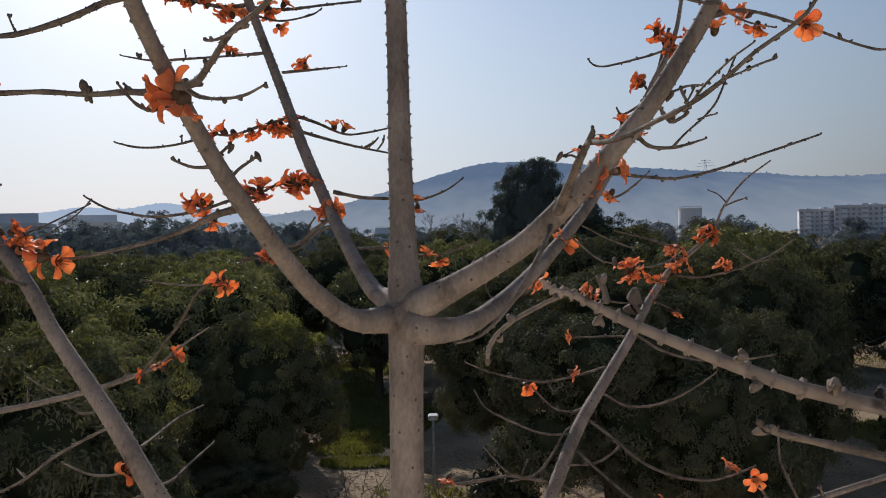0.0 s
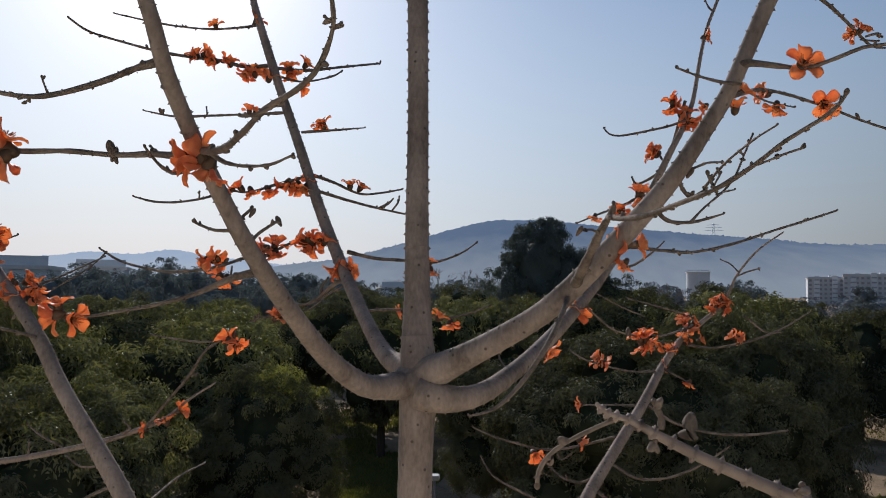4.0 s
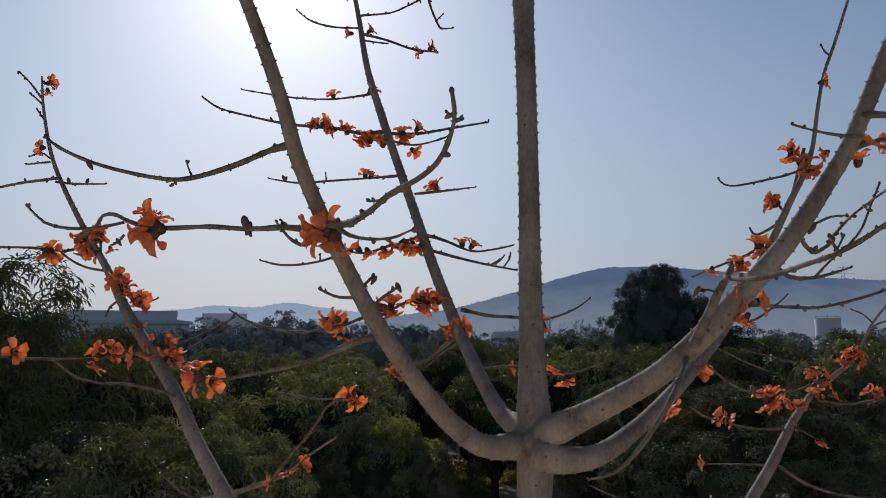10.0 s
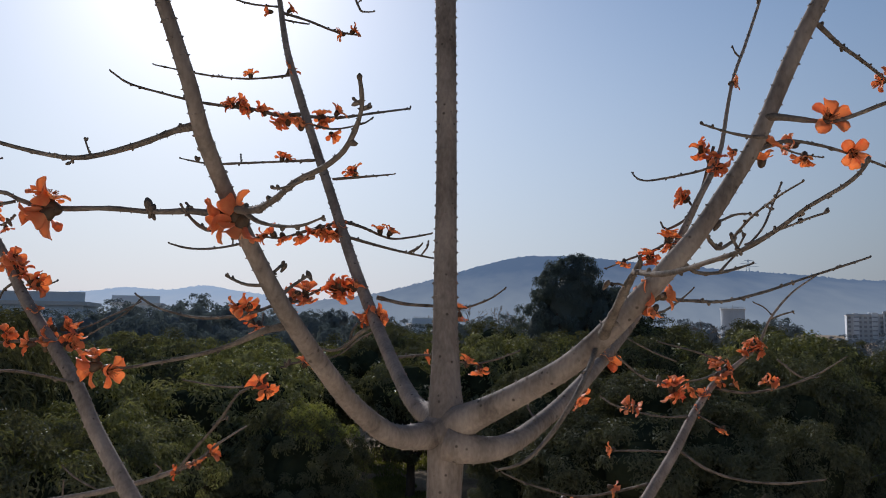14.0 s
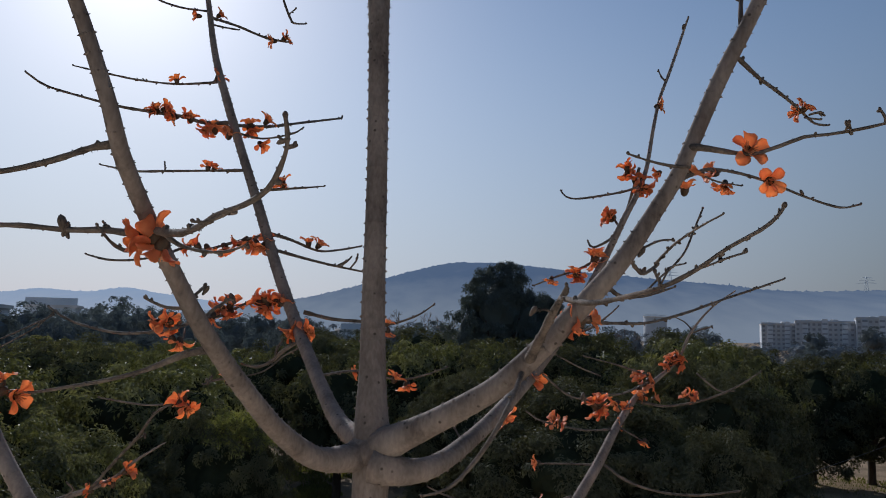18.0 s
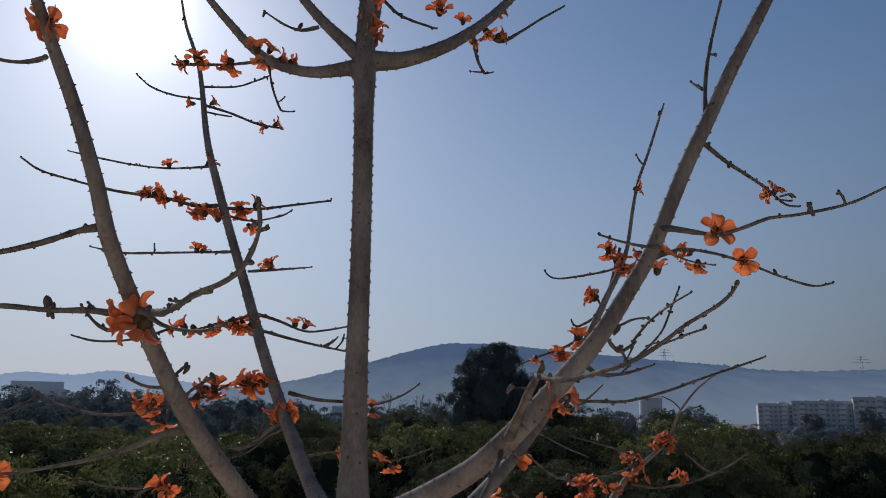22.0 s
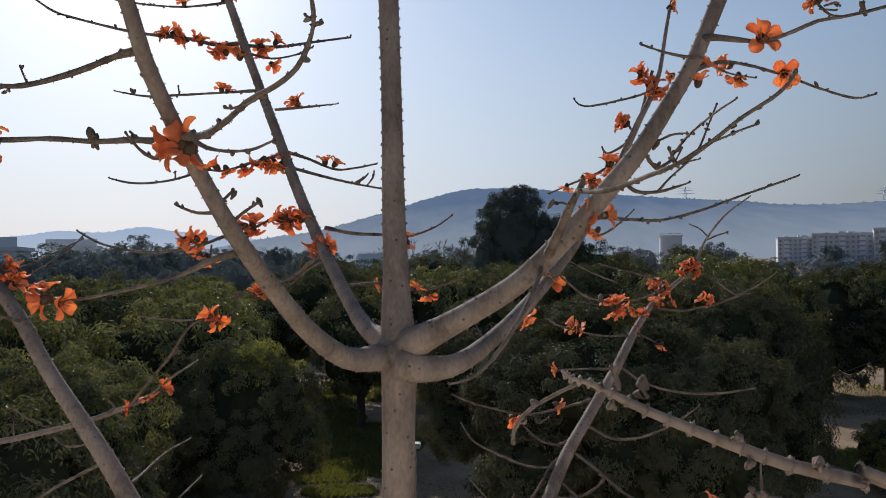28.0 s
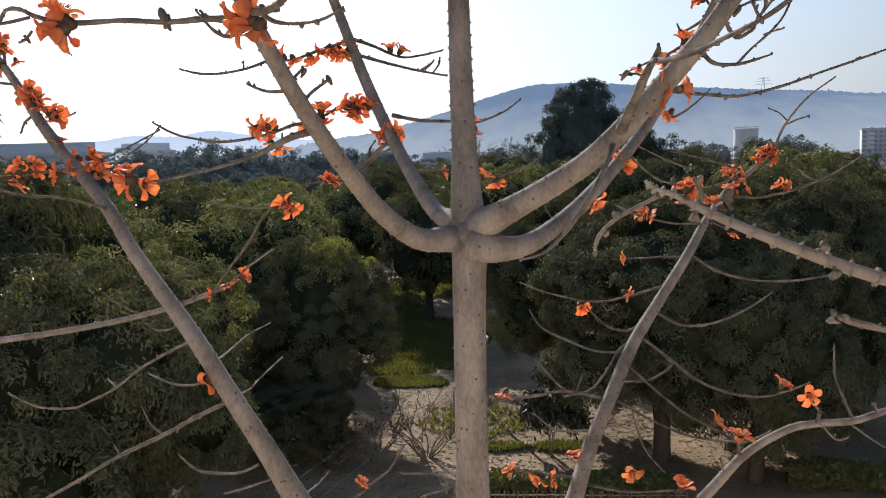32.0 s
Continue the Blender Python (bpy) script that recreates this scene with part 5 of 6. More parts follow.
twig([(-1.251, 5.315, 9.964, 0.0086), (-1.128, 5.571, 9.992, 0.007), (-0.965, 5.784, 10.085, 0.0072), (-0.902, 5.9, 10.162, 0.0054)])
twig([(-1.176, 5.203, 9.687, 0.0116), (-1.402, 5.313, 9.701, 0.0082), (-1.723, 5.366, 9.7, 0.0082), (-1.964, 5.4, 9.701, 0.0082), (-2.159, 5.35, 9.728, 0.0048)])
twig([(-1.735, 5.368, 9.7, 0.0066), (-1.757, 5.42, 9.767, 0.0049)])
twig([(-1.039, 5.138, 9.546, 0.0095), (-0.843, 5.27, 9.588, 0.008), (-0.665, 5.4, 9.631, 0.0048)])
branch([(-0.952, 4.992, 9.252, 0.0125), (-0.868, 5.362, 9.253, 0.0098), (-0.731, 5.743, 9.22, 0.0086), (-0.585, 5.906, 9.248, 0.007), (-0.446, 6, 9.287, 0.0071)])
branch([(-0.918, 4.936, 9.148, 0.0121), (-0.747, 5.295, 9.121, 0.0096), (-0.59, 5.56, 9.1, 0.0083), (-0.405, 5.8, 9.08, 0.0069)])
twig([(-0.573, 5.584, 9.102, 0.01), (-0.514, 5.592, 9.133, 0.0083), (-0.482, 5.6, 9.164, 0.0066)])
twig([(-0.492, 5.684, 9.095, 0.0068), (-0.451, 5.692, 9.15, 0.0068), (-0.443, 5.7, 9.191, 0.0051)])
branch([(-0.951, 5.022, 9.246, 0.0125), (-1.181, 5.087, 9.198, 0.0093), (-1.365, 5.1, 9.148, 0.0076), (-1.516, 5.1, 9.166, 0.0061)])
branch([(-0.77, 4.736, 8.821, 0.0132), (-0.94, 4.753, 8.824, 0.0101), (-1.042, 4.759, 8.791, 0.0085), (-1.155, 4.8, 8.735, 0.0071)])
branch([(-0.694, 4.9, 8.763, 0.0131), (-0.522, 4.9, 8.725, 0.0102), (-0.349, 4.9, 8.714, 0.0087), (-0.177, 4.9, 8.7, 0.0073), (-0.003, 4.9, 8.758, 0.0058), (0.095, 4.9, 8.825, 0.0043)])
branch([(-0.643, 4.532, 8.604, 0.0125), (-0.749, 4.586, 8.54, 0.0111), (-0.821, 4.612, 8.476, 0.011), (-0.905, 4.622, 8.441, 0.0082), (-0.981, 4.6, 8.456, 0.0068)])
twig([(-0.803, 4.605, 8.492, 0.0069), (-0.79, 4.599, 8.556, 0.0068), (-0.763, 4.6, 8.594, 0.0054)])
twig([(-0.647, 4.548, 8.562, 0.007), (-0.75, 4.583, 8.508, 0.0055), (-0.879, 4.568, 8.413, 0.0048), (-1.12, 4.5, 8.372, 0.004)])
branch([(-0.495, 4.232, 8.428, 0.0062), (-0.366, 5.019, 8.407, 0.0074), (-0.12, 5.068, 8.358, 0.0075), (0.024, 5.078, 8.38, 0.006), (0.187, 5.1, 8.437, 0.0045)])
branch([(-0.775, 4.119, 10.573, 0.0117), (-0.856, 4.143, 10.565, 0.0092), (-1.025, 4.204, 10.57, 0.008), (-1.152, 4.154, 10.542, 0.0079), (-1.297, 4.1, 10.511, 0.0052)])
twig([(-0.791, 4.132, 10.562, 0.0077), (-0.751, 4.094, 10.398, 0.0064), (-0.703, 4.068, 10.275, 0.0063), (-0.678, 4.055, 10.242, 0.0051), (-0.62, 4.05, 10.239, 0.0038)])
twig([(-0.713, 4.07, 10.295, 0.0038), (-0.675, 4.05, 10.317, 0.0038)])
branch([(0.363, 4.256, 10.866, 0.0116), (0.398, 4.573, 10.902, 0.0106), (0.448, 4.803, 10.9, 0.0093), (0.5, 4.95, 10.907, 0.0063)])
twig([(0.499, 4.938, 10.91, 0.0063), (0.451, 4.944, 10.915, 0.0063), (0.402, 4.95, 10.92, 0.0047)])
twig([(0.485, 4.943, 10.904, 0.0063), (0.546, 4.95, 10.917, 0.0047)])
branch([(0.418, 4.255, 10.879, 0.0129), (0.535, 4.401, 10.867, 0.0116), (0.667, 4.49, 10.977, 0.0088), (0.801, 4.561, 11.103, 0.0074), (0.969, 4.6, 11.227, 0.006)])
twig([(-0.212, 4.724, 11.319, 0.0111), (-0.095, 4.531, 11.103, 0.0097), (0.01, 4.417, 10.991, 0.0084), (0.145, 4.35, 10.912, 0.0056)])
twig([(-0.503, 4.024, 10.727, 0.0117), (-0.599, 4.022, 10.703, 0.009), (-0.69, 4.015, 10.729, 0.0064), (-0.798, 4, 10.793, 0.0051)])
branch([(0.43, 3.143, 8.557, 0.0209), (0.446, 2.946, 8.653, 0.0174), (0.471, 2.78, 8.757, 0.0137), (0.49, 2.69, 8.812, 0.0108), (0.491, 2.68, 8.829, 0.0069)])
branch([(0.416, 3.151, 8.54, 0.0112), (0.355, 2.977, 8.44, 0.0096), (0.293, 2.891, 8.343, 0.0084), (0.209, 2.85, 8.229, 0.0074), (0.117, 2.8, 8.149, 0.0057), (0.035, 2.8, 8.125, 0.0033)])
branch([(0.481, 2.721, 8.793, 0.0102), (0.504, 2.51, 8.772, 0.0093), (0.522, 2.325, 8.767, 0.0079), (0.549, 2.127, 8.777, 0.0066), (0.586, 1.966, 8.793, 0.0061), (0.622, 1.835, 8.826, 0.005), (0.658, 1.748, 8.866, 0.0042), (0.702, 1.692, 8.897, 0.0041), (0.728, 1.674, 8.922, 0.004), (0.738, 1.665, 8.94, 0.0036)])
twig([(0.784, 2.987, 8.958, 0.0056), (0.837, 3.113, 8.939, 0.0075), (0.898, 3.207, 8.919, 0.0085), (0.988, 3.32, 8.961, 0.0067)])
branch([(0.7, 3.008, 8.859, 0.0092), (0.81, 3.215, 8.826, 0.0077), (0.955, 3.415, 8.838, 0.007), (1.054, 3.506, 8.862, 0.0061), (1.14, 3.56, 8.888, 0.0041)])
twig([(0.955, 3.415, 8.838, 0.006), (1.037, 3.488, 8.909, 0.0051), (1.134, 3.561, 8.981, 0.0052), (1.213, 3.624, 9.058, 0.0053), (1.28, 3.69, 9.17, 0.0054), (1.341, 3.75, 9.273, 0.0044)])
twig([(0.979, 3.312, 8.967, 0.0067), (0.945, 3.005, 9.004, 0.0052), (0.928, 2.802, 9.02, 0.004), (0.918, 2.6, 9.034, 0.0037), (0.937, 2.482, 9.052, 0.0028)])
twig([(0.622, 1.835, 8.826, 0.0035), (0.657, 1.832, 8.839, 0.0029), (0.69, 1.828, 8.853, 0.0029), (0.724, 1.822, 8.864, 0.0024)])
twig([(0.588, 1.966, 8.789, 0.0042), (0.574, 1.962, 8.81, 0.0042), (0.566, 1.958, 8.825, 0.0036)])
twig([(0.58, 1.957, 8.801, 0.0027), (0.594, 1.958, 8.827, 0.0022)])
twig([(1.104, 3.546, 8.97, 0.0041), (1.142, 3.548, 8.984, 0.0041), (1.184, 3.55, 8.993, 0.0031)])
branch([(0.654, 3.16, 8.734, 0.0082), (0.74, 3.3, 8.721, 0.0077), (0.881, 3.5, 8.722, 0.0071), (1.074, 3.75, 8.73, 0.0066), (1.359, 4.05, 8.788, 0.0071), (1.654, 4.3, 8.873, 0.0063), (1.908, 4.471, 8.946, 0.0065), (2.14, 4.62, 9.015, 0.0054)])
twig([(0.957, 4.8, 8.681, 0.0085), (1.044, 4.84, 8.701, 0.0071), (1.155, 4.846, 8.78, 0.0057), (1.218, 4.85, 8.837, 0.0043)])
twig([(0.474, 2.798, 8.739, 0.0056), (0.432, 2.749, 8.754, 0.004), (0.387, 2.72, 8.747, 0.0031)])
twig([(0.227, 3.732, 8.167, 0.0057), (0.185, 3.793, 8.227, 0.0046), (0.171, 3.85, 8.315, 0.0034)])
branch([(0.992, 2.952, 9.374, 0.0165), (1.03, 2.915, 9.366, 0.0145), (1.075, 2.885, 9.352, 0.0115), (1.13, 2.862, 9.338, 0.0085), (1.193, 2.85, 9.331, 0.0078), (1.281, 2.81, 9.357, 0.0069), (1.349, 2.777, 9.382, 0.0068), (1.416, 2.747, 9.385, 0.0059), (1.513, 2.7, 9.397, 0.0058), (1.601, 2.65, 9.417, 0.0049), (1.716, 2.6, 9.473, 0.004)])
twig([(1.573, 2.664, 9.414, 0.0049), (1.566, 2.662, 9.436, 0.0049), (1.554, 2.66, 9.451, 0.0041)])
twig([(1.465, 2.723, 9.388, 0.0041), (1.464, 2.7, 9.412, 0.005)])
twig([(1.0, 2.95, 9.3, 0.0068), (0.9, 2.86, 9.283, 0.0056), (0.8, 2.77, 9.277, 0.0046), (0.696, 2.67, 9.277, 0.0036)])
branch([(0.975, 2.96, 9.258, 0.0087), (1.19, 3.272, 9.363, 0.0073), (1.391, 3.503, 9.404, 0.0065), (1.578, 3.7, 9.422, 0.0068), (1.712, 3.73, 9.388, 0.0057), (1.848, 3.761, 9.347, 0.0057), (2.032, 3.8, 9.308, 0.0058), (2.131, 3.8, 9.325, 0.0046)])
twig([(1.095, 3.141, 9.322, 0.005), (1.221, 3.265, 9.313, 0.0041), (1.384, 3.4, 9.323, 0.0031)])
branch([(1.184, 2.944, 9.725, 0.0099), (1.422, 3.29, 9.765, 0.0085), (1.628, 3.553, 9.792, 0.0079), (1.937, 4, 9.858, 0.0075), (2.1, 4.15, 9.822, 0.0065), (2.203, 4.2, 9.826, 0.0052)])
twig([(2.009, 4.078, 9.83, 0.005), (2.106, 4.1, 9.828, 0.0051)])
twig([(2.036, 4.08, 9.846, 0.0064), (2.103, 4.09, 9.866, 0.0064), (2.126, 4.1, 9.854, 0.0051)])
branch([(1.201, 2.941, 9.812, 0.0127), (1.224, 3, 9.944, 0.0088), (1.247, 3.025, 10.079, 0.0078), (1.279, 3.031, 10.219, 0.0068), (1.311, 3, 10.367, 0.0058), (1.363, 3, 10.547, 0.0039)])
twig([(1.228, 3.008, 9.976, 0.0069), (1.218, 3.054, 10.012, 0.0059), (1.209, 3.1, 10.05, 0.0049)])
twig([(1.26, 3.027, 10.147, 0.005), (1.315, 3.1, 10.182, 0.005)])
twig([(1.399, 5.020, 9.616, 0.0085), (1.320, 5.120, 9.598, 0.0078), (1.191, 5.320, 9.598, 0.0074), (1.086, 5.500, 9.609, 0.0068), (1.029, 5.560, 9.634, 0.0060), (1.001, 5.600, 9.679, 0.0050)])
twig([(1.2, 4.935, 9.28, 0.0077), (1.292, 5.089, 9.336, 0.0077), (1.298, 5.25, 9.435, 0.0077)])
twig([(1.419, 5.082, 9.756, 0.0099), (1.35, 5.167, 9.461, 0.0097), (1.267, 5.148, 9.308, 0.0094), (1.147, 5.2, 9.236, 0.0078), (1.11, 5.2, 9.273, 0.0063)])
twig([(1.118, 4.912, 9.135, 0.009), (0.992, 4.992, 9.068, 0.0075), (0.877, 5.048, 9.027, 0.0061), (0.74, 5.1, 8.97, 0.0046)])
twig([(1.656, 5.26, 10.397, 0.0069), (1.628, 5.27, 10.43, 0.0061), (1.612, 5.28, 10.475, 0.0052)])
twig([(0.825, 2.982, 8.992, 0.0047), (0.931, 3.115, 9.039, 0.0048), (1.014, 3.2, 9.057, 0.0038)])
twig([(0.786, 2.998, 8.955, 0.0038), (0.845, 3.2, 8.971, 0.0038)])
twig([(0.67, 4.281, 8.467, 0.008), (0.603, 4.342, 8.405, 0.0066), (0.511, 4.357, 8.252, 0.0065), (0.412, 4.3, 8.166, 0.0051)])
twig([(0.671, 4.286, 8.452, 0.0066), (0.835, 4.45, 8.335, 0.0054), (0.982, 4.556, 8.294, 0.0054), (1.07, 4.59, 8.264, 0.0054)])
twig([(0.2, 3.701, 8.15, 0.0068), (0.324, 4.119, 8.213, 0.0062), (0.469, 4.4, 8.234, 0.0065)])
twig([(1.427, 6.2, 8.341, 0.0065), (1.236, 6.113, 8.413, 0.0064), (1.003, 6, 8.525, 0.0053)])
twig([(-3.182, 4.428, 9.576, 0.0105), (-3.459, 4.439, 9.554, 0.0091), (-3.705, 4.446, 9.518, 0.0076), (-3.997, 4.45, 9.497, 0.0061)])
twig([(-3.199, 4.436, 9.556, 0.009), (-3.066, 4.443, 9.54, 0.0074), (-2.868, 4.45, 9.535, 0.0044)])
twig([(-3.375, 4.496, 10.122, 0.0077), (-3.465, 4.498, 10.228, 0.0062), (-3.545, 4.5, 10.302, 0.0062)])
twig([(-3.362, 4.499, 10.073, 0.0061), (-3.419, 4.499, 10.125, 0.0062), (-3.462, 4.5, 10.157, 0.0062)])
twig([(-3.345, 4.488, 9.98, 0.0061), (-3.407, 4.5, 10.05, 0.0061)])
twig([(-3.248, 4.44, 9.685, 0.0075), (-3.332, 4.445, 9.682, 0.006), (-3.415, 4.45, 9.678, 0.006)])
twig([(-3.25, 4.446, 9.708, 0.006), (-3.318, 4.448, 9.748, 0.006), (-3.398, 4.45, 9.729, 0.0045)])
twig([(-2.749, 4.341, 8.979, 0.0086), (-2.882, 4.326, 9.003, 0.0071), (-2.987, 4.312, 9.054, 0.0071), (-3.058, 4.3, 9.115, 0.0057)])
twig([(-2.821, 4.369, 9.092, 0.0085), (-2.853, 4.383, 9.18, 0.0086), (-3.097, 4.464, 9.123, 0.0089), (-3.02, 4, 9.088, 0.0067), (-3.225, 3.9, 9.086, 0.0066), (-4.019, 4.5, 9.194, 0.0062)])
twig([(-2.635, 4.274, 8.796, 0.0084), (-2.689, 4.287, 8.764, 0.007), (-2.721, 4.3, 8.714, 0.0056)])
twig([(-2.548, 4.294, 8.78, 0.0071), (-2.556, 4.449, 8.793, 0.0058), (-2.568, 4.6, 8.828, 0.0059)])
twig([(-2.334, 4.115, 8.498, 0.0093), (-2.502, 4.11, 8.483, 0.008), (-2.698, 4.093, 8.466, 0.008), (-2.821, 3.7, 8.482, 0.0061), (-2.855, 3.5, 8.515, 0.0058), (-2.99, 3.4, 8.557, 0.0046)])
twig([(-2.09, 3.989, 8.283, 0.0088), (-2.062, 3.704, 8.332, 0.0071), (-2.096, 3.504, 8.372, 0.0067), (-2.116, 3.308, 8.389, 0.0053), (-2.119, 3.147, 8.427, 0.0051), (-2.099, 3, 8.488, 0.0039)])
twig([(-2.249, 4.034, 8.373, 0.0077), (-2.241, 4.192, 8.522, 0.0067), (-2.182, 4.342, 8.585, 0.0055), (-2.057, 4.6, 8.706, 0.0044)])
twig([(-1.376, 3.603, 7.353, 0.0115), (-1.584, 3.702, 7.241, 0.0107), (-1.795, 3.796, 7.119, 0.011), (-2.012, 3.732, 7.03, 0.0097), (-2.197, 3.67, 6.931, 0.0084), (-2.403, 3.6, 6.828, 0.0071)])
twig([(-1.796, 3.798, 7.124, 0.0061), (-1.858, 3.799, 7.173, 0.0049), (-1.897, 3.8, 7.263, 0.0037)])
twig([(-2.004, 3.736, 7.038, 0.0049), (-2.038, 3.75, 7.077, 0.0037)])
twig([(-1.57, 3.704, 7.639, 0.0082), (-1.715, 3.693, 7.569, 0.0071), (-1.831, 3.682, 7.505, 0.0071), (-1.961, 3.667, 7.41, 0.0071), (-2.075, 3.651, 7.355, 0.0059), (-2.173, 3.639, 7.319, 0.0059), (-2.335, 3.619, 7.333, 0.0059), (-2.468, 3.6, 7.404, 0.0047)])
twig([(-1.953, 3.666, 7.411, 0.0049), (-2.068, 3.8, 7.415, 0.0037)])
twig([(-1.449, 3.636, 7.456, 0.0069), (-1.545, 3.673, 7.423, 0.0058), (-1.685, 3.729, 7.408, 0.0059), (-1.846, 3.8, 7.442, 0.0049)])
twig([(-1.465, 3.669, 7.522, 0.0069), (-1.621, 4.329, 7.42, 0.0068), (-1.722, 4.987, 7.368, 0.0063), (-1.764, 5.6, 7.311, 0.0053)])
twig([(-1.357, 3.617, 7.374, 0.0069), (-1.507, 4.298, 7.201, 0.0068), (-1.544, 4.681, 7.174, 0.0059), (-1.566, 5.2, 7.156, 0.0049)])
twig([(-1.245, 3.62, 7.032, 0.0081), (-1.34, 3.657, 6.979, 0.0071), (-1.441, 3.693, 6.955, 0.0071), (-1.611, 3.754, 6.948, 0.0073), (-1.716, 3.8, 7.002, 0.0049)])
twig([(-1.187, 3.62, 6.957, 0.007), (-1.335, 3.711, 6.876, 0.006), (-1.489, 3.8, 6.8, 0.0049)])
twig([(-1.035, 3.561, 6.891, 0.0057), (-1.144, 4.307, 6.619, 0.0055), (-1.113, 4.5, 6.619, 0.0043)])
twig([(-2.174, 5.554, 7.549, 0.0105), (-1.92, 5.302, 7.789, 0.0099), (-1.688, 5.001, 7.977, 0.0093), (-1.458, 4.6, 8.17, 0.0071), (-1.309, 4.4, 8.247, 0.0054)])
twig([(-1.264, 4.414, 8.253, 0.0053), (-1.443, 4.403, 8.24, 0.0054), (-1.688, 4.4, 8.274, 0.0041)])
twig([(-2.702, 5.493, 7.422, 0.007), (-2.861, 5.497, 7.497, 0.007), (-2.964, 5.5, 7.574, 0.0052)])
twig([(-2.941, 5.478, 7.366, 0.007), (-2.925, 5.45, 7.477, 0.0052)])
twig([(-2.48, 5.498, 7.43, 0.007), (-2.446, 5.499, 7.319, 0.007), (-2.578, 5.5, 7.292, 0.007), (-2.68, 5.5, 7.357, 0.0053)])
twig([(-2.357, 5.522, 7.494, 0.0087), (-2.263, 5.511, 7.558, 0.0069), (-2.298, 5.5, 7.603, 0.0052)])
twig([(-1.714, 5.02, 7.968, 0.0062), (-1.641, 5, 7.995, 0.0062)])
twig([(-0.972, 4.541, 8.383, 0.0055), (-1.086, 4.455, 8.376, 0.0054), (-1.139, 4.4, 8.355, 0.0054)])
twig([(-0.734, 6, 5.775, 0.0077), (-0.48, 6, 5.87, 0.0076), (-0.614, 6, 5.965, 0.0076), (-0.878, 6, 5.975, 0.0057)])
branch([(-1.098, 5, 6.193, 0.008), (-0.974, 5.2, 6.245, 0.0083), (-0.865, 5.291, 6.31, 0.0067), (-0.772, 5.4, 6.434, 0.0051)])
twig([(1.973, 7.084, 8.077, 0.0147), (2.152, 6.886, 8.058, 0.0102), (2.373, 6.597, 8.137, 0.0097), (2.618, 6.548, 8.245, 0.0076), (2.821, 6.5, 8.384, 0.0057)])
twig([(2.582, 7.502, 8.677, 0.0087), (2.692, 7.501, 8.725, 0.0087), (2.801, 7.5, 8.757, 0.0065)])
twig([(2.616, 7.499, 8.712, 0.0065), (2.539, 7.499, 8.792, 0.0065), (2.447, 7.5, 8.836, 0.0065)])
twig([(2.469, 7, 8.335, 0.0082), (2.661, 7, 8.193, 0.0082), (2.803, 7, 8.189, 0.0061)])
twig([(1.522, 6.518, 7.622, 0.0136), (1.708, 6.447, 7.498, 0.0116), (1.953, 6.37, 7.435, 0.0095), (2.23, 6.285, 7.434, 0.0094), (2.504, 6.2, 7.487, 0.0073)])
twig([(1.151, 6.136, 7.235, 0.013), (1.35, 6.057, 7.141, 0.011), (1.582, 5.969, 7.183, 0.009), (1.799, 5.869, 7.32, 0.0088), (1.924, 5.8, 7.436, 0.0052)])
twig([(0.998, 5.962, 7.084, 0.0127), (1.167, 5.796, 6.97, 0.0106), (1.331, 5.62, 6.847, 0.0103), (1.52, 5.443, 6.796, 0.0099), (1.697, 5.28, 6.818, 0.008), (1.831, 5.142, 6.906, 0.0078), (1.909, 5.05, 6.979, 0.0061)])
twig([(1.166, 5.787, 6.952, 0.0088), (1.204, 5.775, 6.911, 0.0088), (1.029, 5.718, 6.814, 0.0088), (0.793, 5.65, 6.824, 0.0087)])
twig([(0.876, 5.787, 6.912, 0.0124), (1.042, 5.573, 6.781, 0.0103), (1.194, 5.367, 6.682, 0.0099), (1.364, 5.146, 6.631, 0.0095), (1.46, 5, 6.597, 0.0061)])
twig([(0.764, 5.595, 6.701, 0.0103), (0.968, 5.393, 6.626, 0.0083), (1.156, 5.2, 6.589, 0.008), (1.33, 5.019, 6.61, 0.0077), (1.437, 4.9, 6.647, 0.006)])
twig([(1.472, 6.5, 7.612, 0.0117), (1.287, 6.6, 7.603, 0.0079), (1.04, 6.8, 7.568, 0.0061)])
twig([(1.226, 6.294, 7.404, 0.0114), (0.991, 6.497, 7.293, 0.0099), (0.749, 6.415, 7.27, 0.0098), (0.559, 6.35, 7.305, 0.0077), (0.281, 6.26, 7.396, 0.0076), (0.109, 6.2, 7.479, 0.0057)])
twig([(0.786, 6.422, 7.263, 0.0078), (0.816, 6.411, 7.194, 0.0058), (0.893, 6.4, 7.242, 0.0058)])
twig([(1.048, 6.046, 7.166, 0.011), (0.929, 6.118, 7.093, 0.0093), (0.807, 6.185, 7.103, 0.0094), (0.726, 6.239, 7.161, 0.0076), (0.644, 6.3, 7.243, 0.0077)])
twig([(0.909, 5.861, 6.991, 0.0107), (0.686, 5.932, 6.976, 0.0091), (0.479, 6.002, 7.038, 0.0092), (0.269, 6.12, 7.126, 0.0075), (0.177, 6.2, 7.248, 0.0057)])
twig([(0.95, 5.929, 7.061, 0.0108), (0.827, 5.875, 6.998, 0.0107), (0.734, 5.818, 6.862, 0.0089), (0.6, 5.756, 6.729, 0.0089), (0.406, 5.7, 6.696, 0.0071)])
twig([(0.667, 5.602, 6.716, 0.012), (0.398, 5.594, 6.772, 0.0103), (0.193, 5.592, 6.741, 0.0104), (-0.096, 5.6, 6.707, 0.007)])
twig([(0.399, 5.596, 6.78, 0.0087), (0.321, 5.635, 6.846, 0.007), (0.202, 5.7, 6.975, 0.0053)])
twig([(0.481, 5.601, 6.77, 0.0069), (0.522, 5.6, 6.871, 0.0052)])
